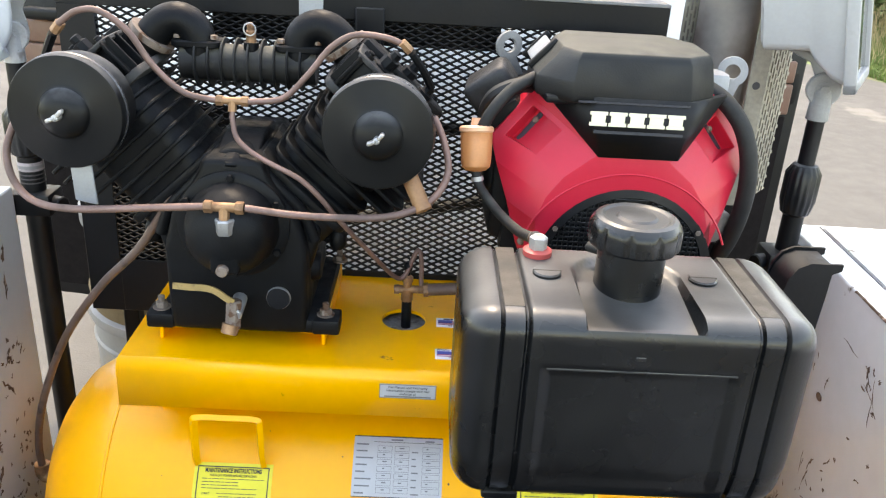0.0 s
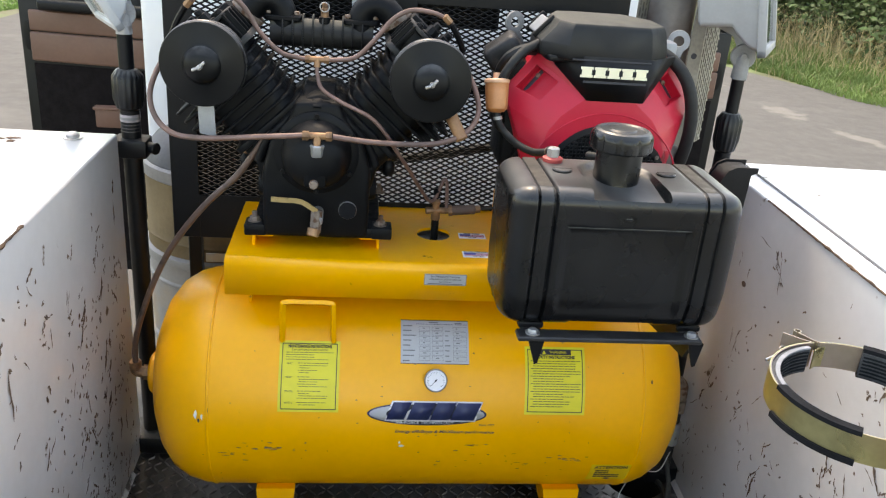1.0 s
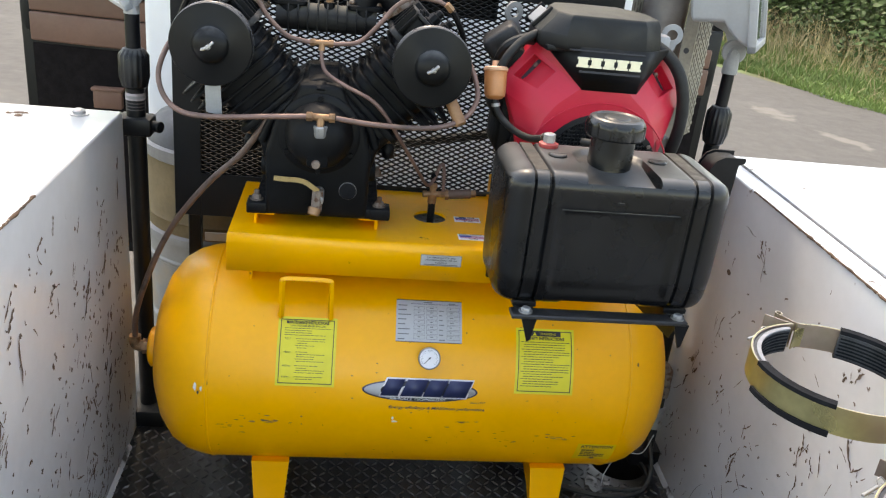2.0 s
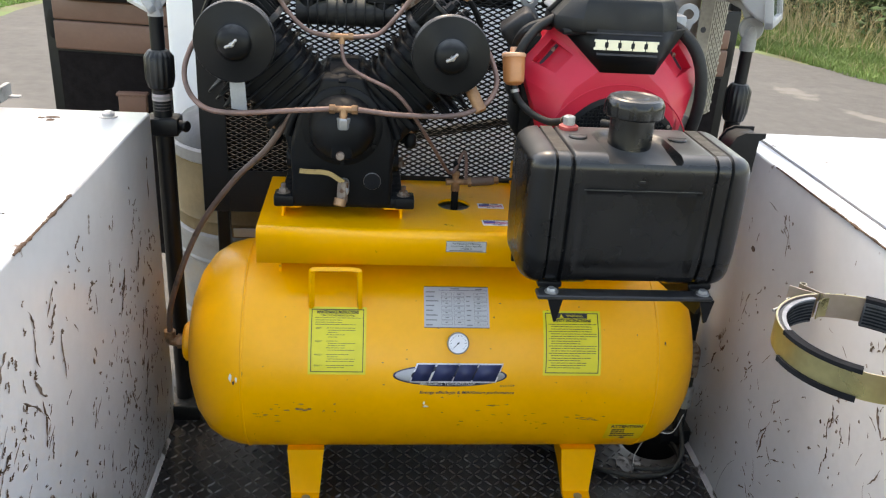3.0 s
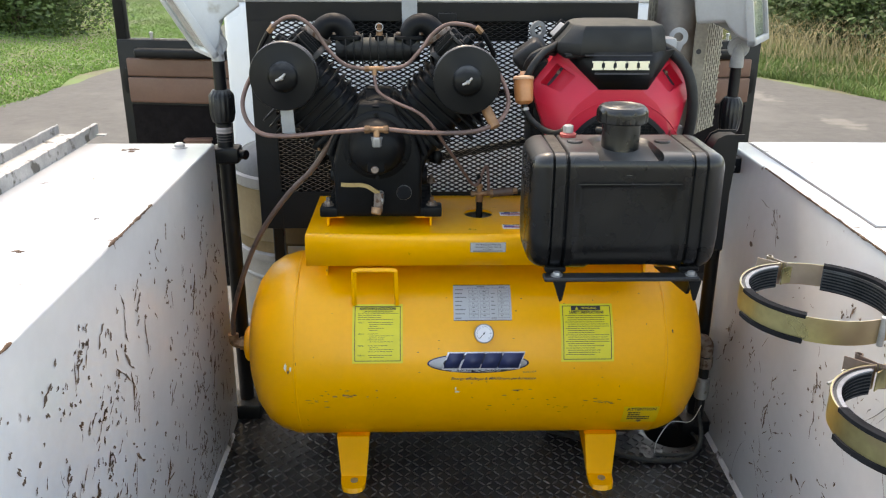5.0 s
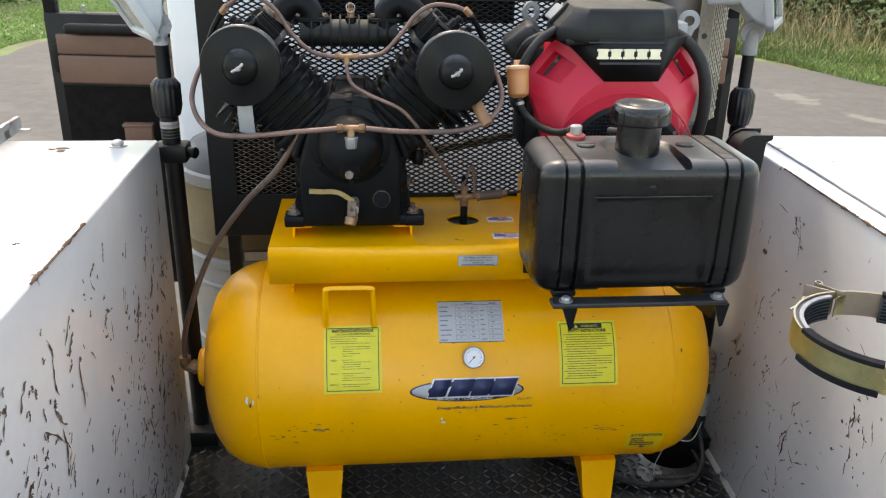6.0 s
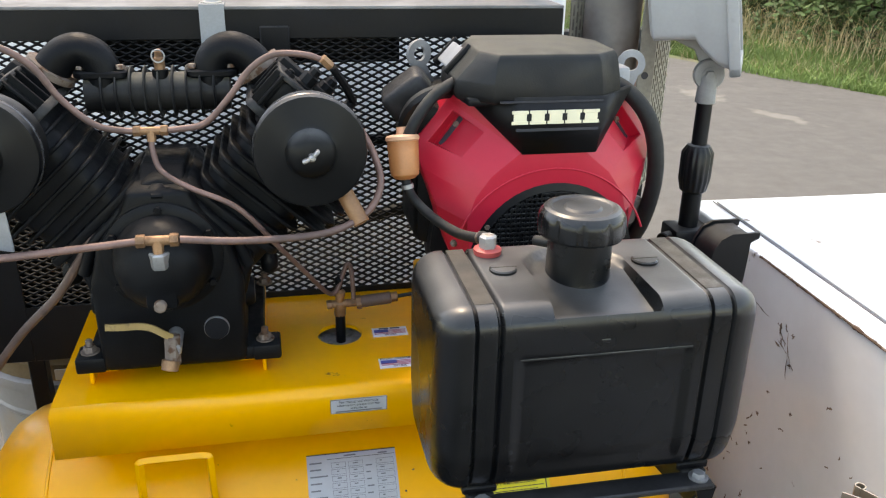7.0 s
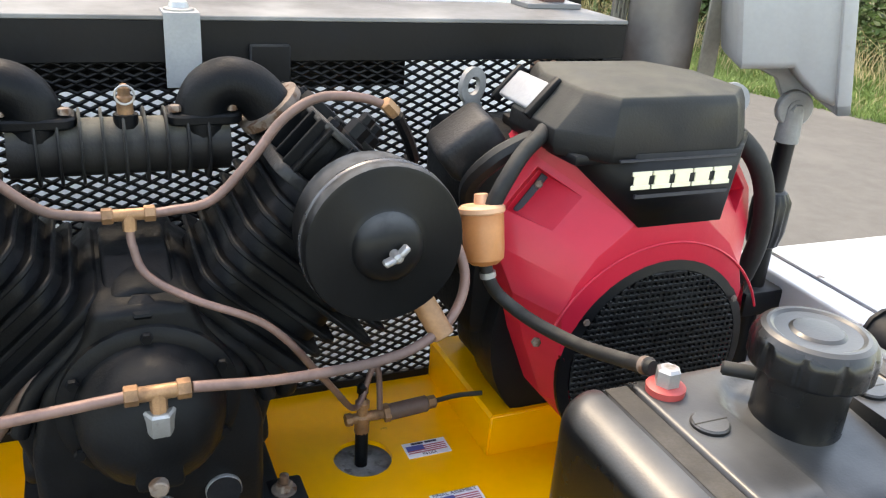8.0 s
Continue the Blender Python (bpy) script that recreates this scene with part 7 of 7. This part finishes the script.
# pressure gauge
gm = axis(on_tank(0.0, arc_of(29.5), 0.0), (0, -math.cos(radians(26)), math.sin(radians(26))))
ga = part("pressure_gauge", lathe([(0.008, -0.004), (0.008, 0.008), (0.0205, 0.009), (0.0222, 0.011), (0.0222, 0.021), (0.0205, 0.0225), (0.0200, 0.0195), (0, 0.0195)], gm, 40), STEEL, tank, "round white-faced pressure gauge")
part("dial", lathe([(0.0199, 0.0194), (0.0199, 0.0199)], gm, 40), LABELWHITE, ga, "white dial")
tk = bmesh.new()
for k in range(25):
    a = radians(-45 + 270 * k / 24)
    r0 = 0.0150 if k % 4 else 0.0130
    box(r0, 0.0172, -0.0003, 0.0003, 0.0199, 0.0202, 0, 1, tk, gm @ Matrix.Rotation(a, 4, "Z"))
part("tick", tk, INK, ga)["kind"] = "stuff"
nd = box(-0.004, 0.0135, -0.0006, 0.0006, 0.0203, 0.0207, 0, 1, None, gm @ Matrix.Rotation(radians(228), 4, "Z"))
lathe([(0.002, 0.0202), (0.002, 0.0215)], gm, 12, nd)
part("needle", nd, INK, ga)

# maker's oval: plain slanted blocks on a silver ellipse
def ellipse(cx, cs, a, b, n=48):
    return [(cx + a * math.cos(2 * math.pi * k / n), cs + b * math.sin(2 * math.pi * k / n)) for k in range(n)]


def laid(polys, d):
    bm = bmesh.new()
    for poly in polys:
        bm.faces.new([bm.verts.new(on_tank(x, s, d)) for x, s in poly])
    return bm


ls = arc_of(12.7)
lg = part("maker_oval", laid([ellipse(-0.0125, ls, 0.1175, 0.0235)], 0.0006), NAVY, tank, "dark blue and silver oval maker's badge")
thicken(lg, 0.0006)
thicken(part("silver_field", laid([ellipse(-0.0125, ls, 0.1135, 0.0205)], 0.0010), LABELGREY, lg), 0.0003)
thicken(part("dark_field", laid([ellipse(-0.005, ls, 0.088, 0.0215)], 0.0014), INK, lg), 0.0003)
blocks, rims = [], []
for k, (xa, w) in enumerate(((-0.083, 0.038), (-0.043, 0.046), (0.003, 0.040), (0.043, 0.050))):
    for store, g in ((rims, 0.0030), (blocks, 0.0)):
        lo, hi = ls - 0.0115 - g, ls + 0.0235 + g
        store.append([(xa - 0.010 - g, lo), (xa - 0.010 + w - 0.003 + g, lo), (xa + 0.004 + w - 0.003 + g, hi), (xa + 0.004 - g, hi)])
thicken(part("block_rim", laid(rims, 0.0017), LABELWHITE, lg), 0.0003)
thicken(part("maker_block", laid(blocks, 0.0021), NAVY, lg), 0.0003)
lettering("motto", "AIR FORCE TECHNOLOGY", 0.0078, -0.017, ls - 0.0175, LABELWHITE, lg, d=0.0024, width=0.115)
lettering("since", "Since 1977", 0.0062, 0.106, arc_of(7.4), NAVY, lg, d=0.001, shear=0.2, width=0.031)
lettering("slogan", "Energy efficiency & MAXimum performance", 0.0085, 0.0235, arc_of(3.5), NAVY, tank, d=0.0008, shear=0.25, width=0.197, bold=0.0001)

# attention sticker low on the right
at = decal("attention_label", [(0.338, 0.424, arc_of(-33.5), arc_of(-17.5))], LABELGOLD, tank, 0.0002, 0.0007, label="small yellow-green warning sticker")
lettering("attention_word", "ATTENTION", 0.0135, 0.381, arc_of(-19.8), INK, at, width=0.070, bold=0.0003)
decal("print", text_lines(0.350, 0.414, arc_of(-22.5), 4, 0.0085, 0.0045, 6), INK, at, 0.0007, 0.0011)["kind"] = "stuff"
ar = laid([[(0.376, arc_of(-30.5)), (0.386, arc_of(-30.5)), (0.386, arc_of(-32.0)), (0.390, arc_of(-32.0)), (0.381, arc_of(-33.2)), (0.372, arc_of(-32.0)), (0.376, arc_of(-32.0))]], 0.0012)
part("arrow", ar, SCUFF, at)

# knocks in the yellow paint
rnd = random.Random(17)
def knocks(name, spots, mat, label):
    polys = []
    for x, deg, w, h in spots:
        n = 9
        polys.append([(x + w * math.cos(2 * math.pi * k / n) * rnd.uniform(0.5, 1.1), arc_of(deg) + h * math.sin(2 * math.pi * k / n) * rnd.uniform(0.5, 1.1)) for k in range(n)])
    ob = part(name, laid(polys, 0.0005), mat, tank, label)
    ob["kind"] = "stuff"
knocks("paint_chip", [(-0.456, 11.1, 0.004, 0.010), (-0.444, 10.0, 0.003, 0.006), (-0.06, -5.0, 0.007, 0.003), (-0.064, -3.0, 0.003, 0.005)], CHIPWHITE, "bare primer where the paint is chipped")
knocks("paint_chip", [(-0.434, 12.7, 0.0025, 0.013), (-0.45, 8.0, 0.002, 0.007), (0.44, 30.0, 0.002, 0.006)], INK, "dark chip")
sp = [(-0.326 + rnd.uniform(-0.02, 0.03), -7.3 + rnd.uniform(-1, 1), rnd.uniform(0.002, 0.009), rnd.uniform(0.0008, 0.0022)) for k in range(12)]
sp += [(0.285 + rnd.uniform(-0.02, 0.03), -13.6 + rnd.uniform(-1, 1), rnd.uniform(0.002, 0.010), rnd.uniform(0.0008, 0.002)) for k in range(9)]
sp += [(0.086 + rnd.uniform(-0.02, 0.03), -4.4 + rnd.uniform(-0.6, 0.6), rnd.uniform(0.003, 0.010), rnd.uniform(0.0006, 0.0012)) for k in range(7)]
sp += [(rnd.uniform(-0.42, 0.41), rnd.uniform(-40, 60), rnd.uniform(0.0008, 0.003), rnd.uniform(0.0008, 0.002)) for k in range(60)]
sp += [(rnd.gauss(-0.36, 0.05), rnd.gauss(-9, 3), rnd.uniform(0.002, 0.010), rnd.uniform(0.0006, 0.0016)) for k in range(16)]
sp += [(rnd.gauss(0.18, 0.12), rnd.gauss(-14, 4), rnd.uniform(0.002, 0.008), rnd.uniform(0.0005, 0.0014)) for k in range(18)]
knocks("scuff", sp, SCUFF, "brown scuffs in the yellow paint")

# stickers on the deck
def on_lip(x, z, d):
    return (x, -0.1350 - 0.0012 - d, z)


def on_deck(x, y, d):
    return (x, y, DECK + d)


ws = decal("website_label", [(-0.031, 0.050, 0.605, 0.628)], LABELGREY, deck_ob, -0.0005, 0.0008, on_lip, "silver sticker on the deck's front lip")
decal("printed_frame", outline(-0.031, 0.050, 0.605, 0.628, 0.0008), INKGREY, ws, 0.0005, 0.0011, on_lip)
lettering("print", "For Manual and Warranty", 0.0058, 0.0095, 0.6232, INK, ws, on_lip, 0.0012, width=0.056)
lettering("print", "information please visit our", 0.0058, 0.0095, 0.6178, INK, ws, on_lip, 0.0012, width=0.062)
lettering("print", "website at", 0.0058, 0.0095, 0.6124, INK, ws, on_lip, 0.0012, width=0.024)
decal("printed_bar", [(-0.024, 0.043, 0.6068, 0.6088)], INKGREY, ws, 0.0006, 0.0011, on_lip)


def flag_sticker(x, y, w, h, words):
    ob = decal("flag_sticker", [(x - w / 2, x + w / 2, y - h / 2, y + h / 2)], LABELWHITE, deck_ob, 0.0, 0.0006, on_deck, "white sticker with a printed flag")
    bars = [(x - w * 0.45, x + w * 0.45, y - h * 0.24 + k * h * 0.125, y - h * 0.24 + k * h * 0.125 + h * 0.06) for k in range(4)]
    decal("red_stripe", bars, FLAGRED, ob, 0.0005, 0.0009, on_deck)
    decal("blue_field", [(x - w * 0.45, x - w * 0.05, y - h * 0.05, y + h * 0.25)], FLAGBLUE, ob, 0.0005, 0.0011, on_deck)
    if words[0]:
        lettering("print", words[0], h * 0.24, x, y + h * 0.38, INK, ob, on_deck, 0.0012, width=w * 0.9)
    else:
        decal("printed_bar", [(x - w * 0.3, x - w * 0.02, y + h * 0.32, y + h * 0.44), (x + w * 0.02, x + w * 0.3, y + h * 0.32, y + h * 0.44)], INK, ob, 0.0005, 0.0009, on_deck)
    lettering("print", words[1], h * 0.24, x, y - h * 0.38, INK, ob, on_deck, 0.0012, width=w * 0.32)


flag_sticker(0.077, 0.022, 0.056, 0.029, ("", "IN USA"))
flag_sticker(0.077, -0.076, 0.060, 0.029, ("FINAL ASSEMBLY", "IN USA"))
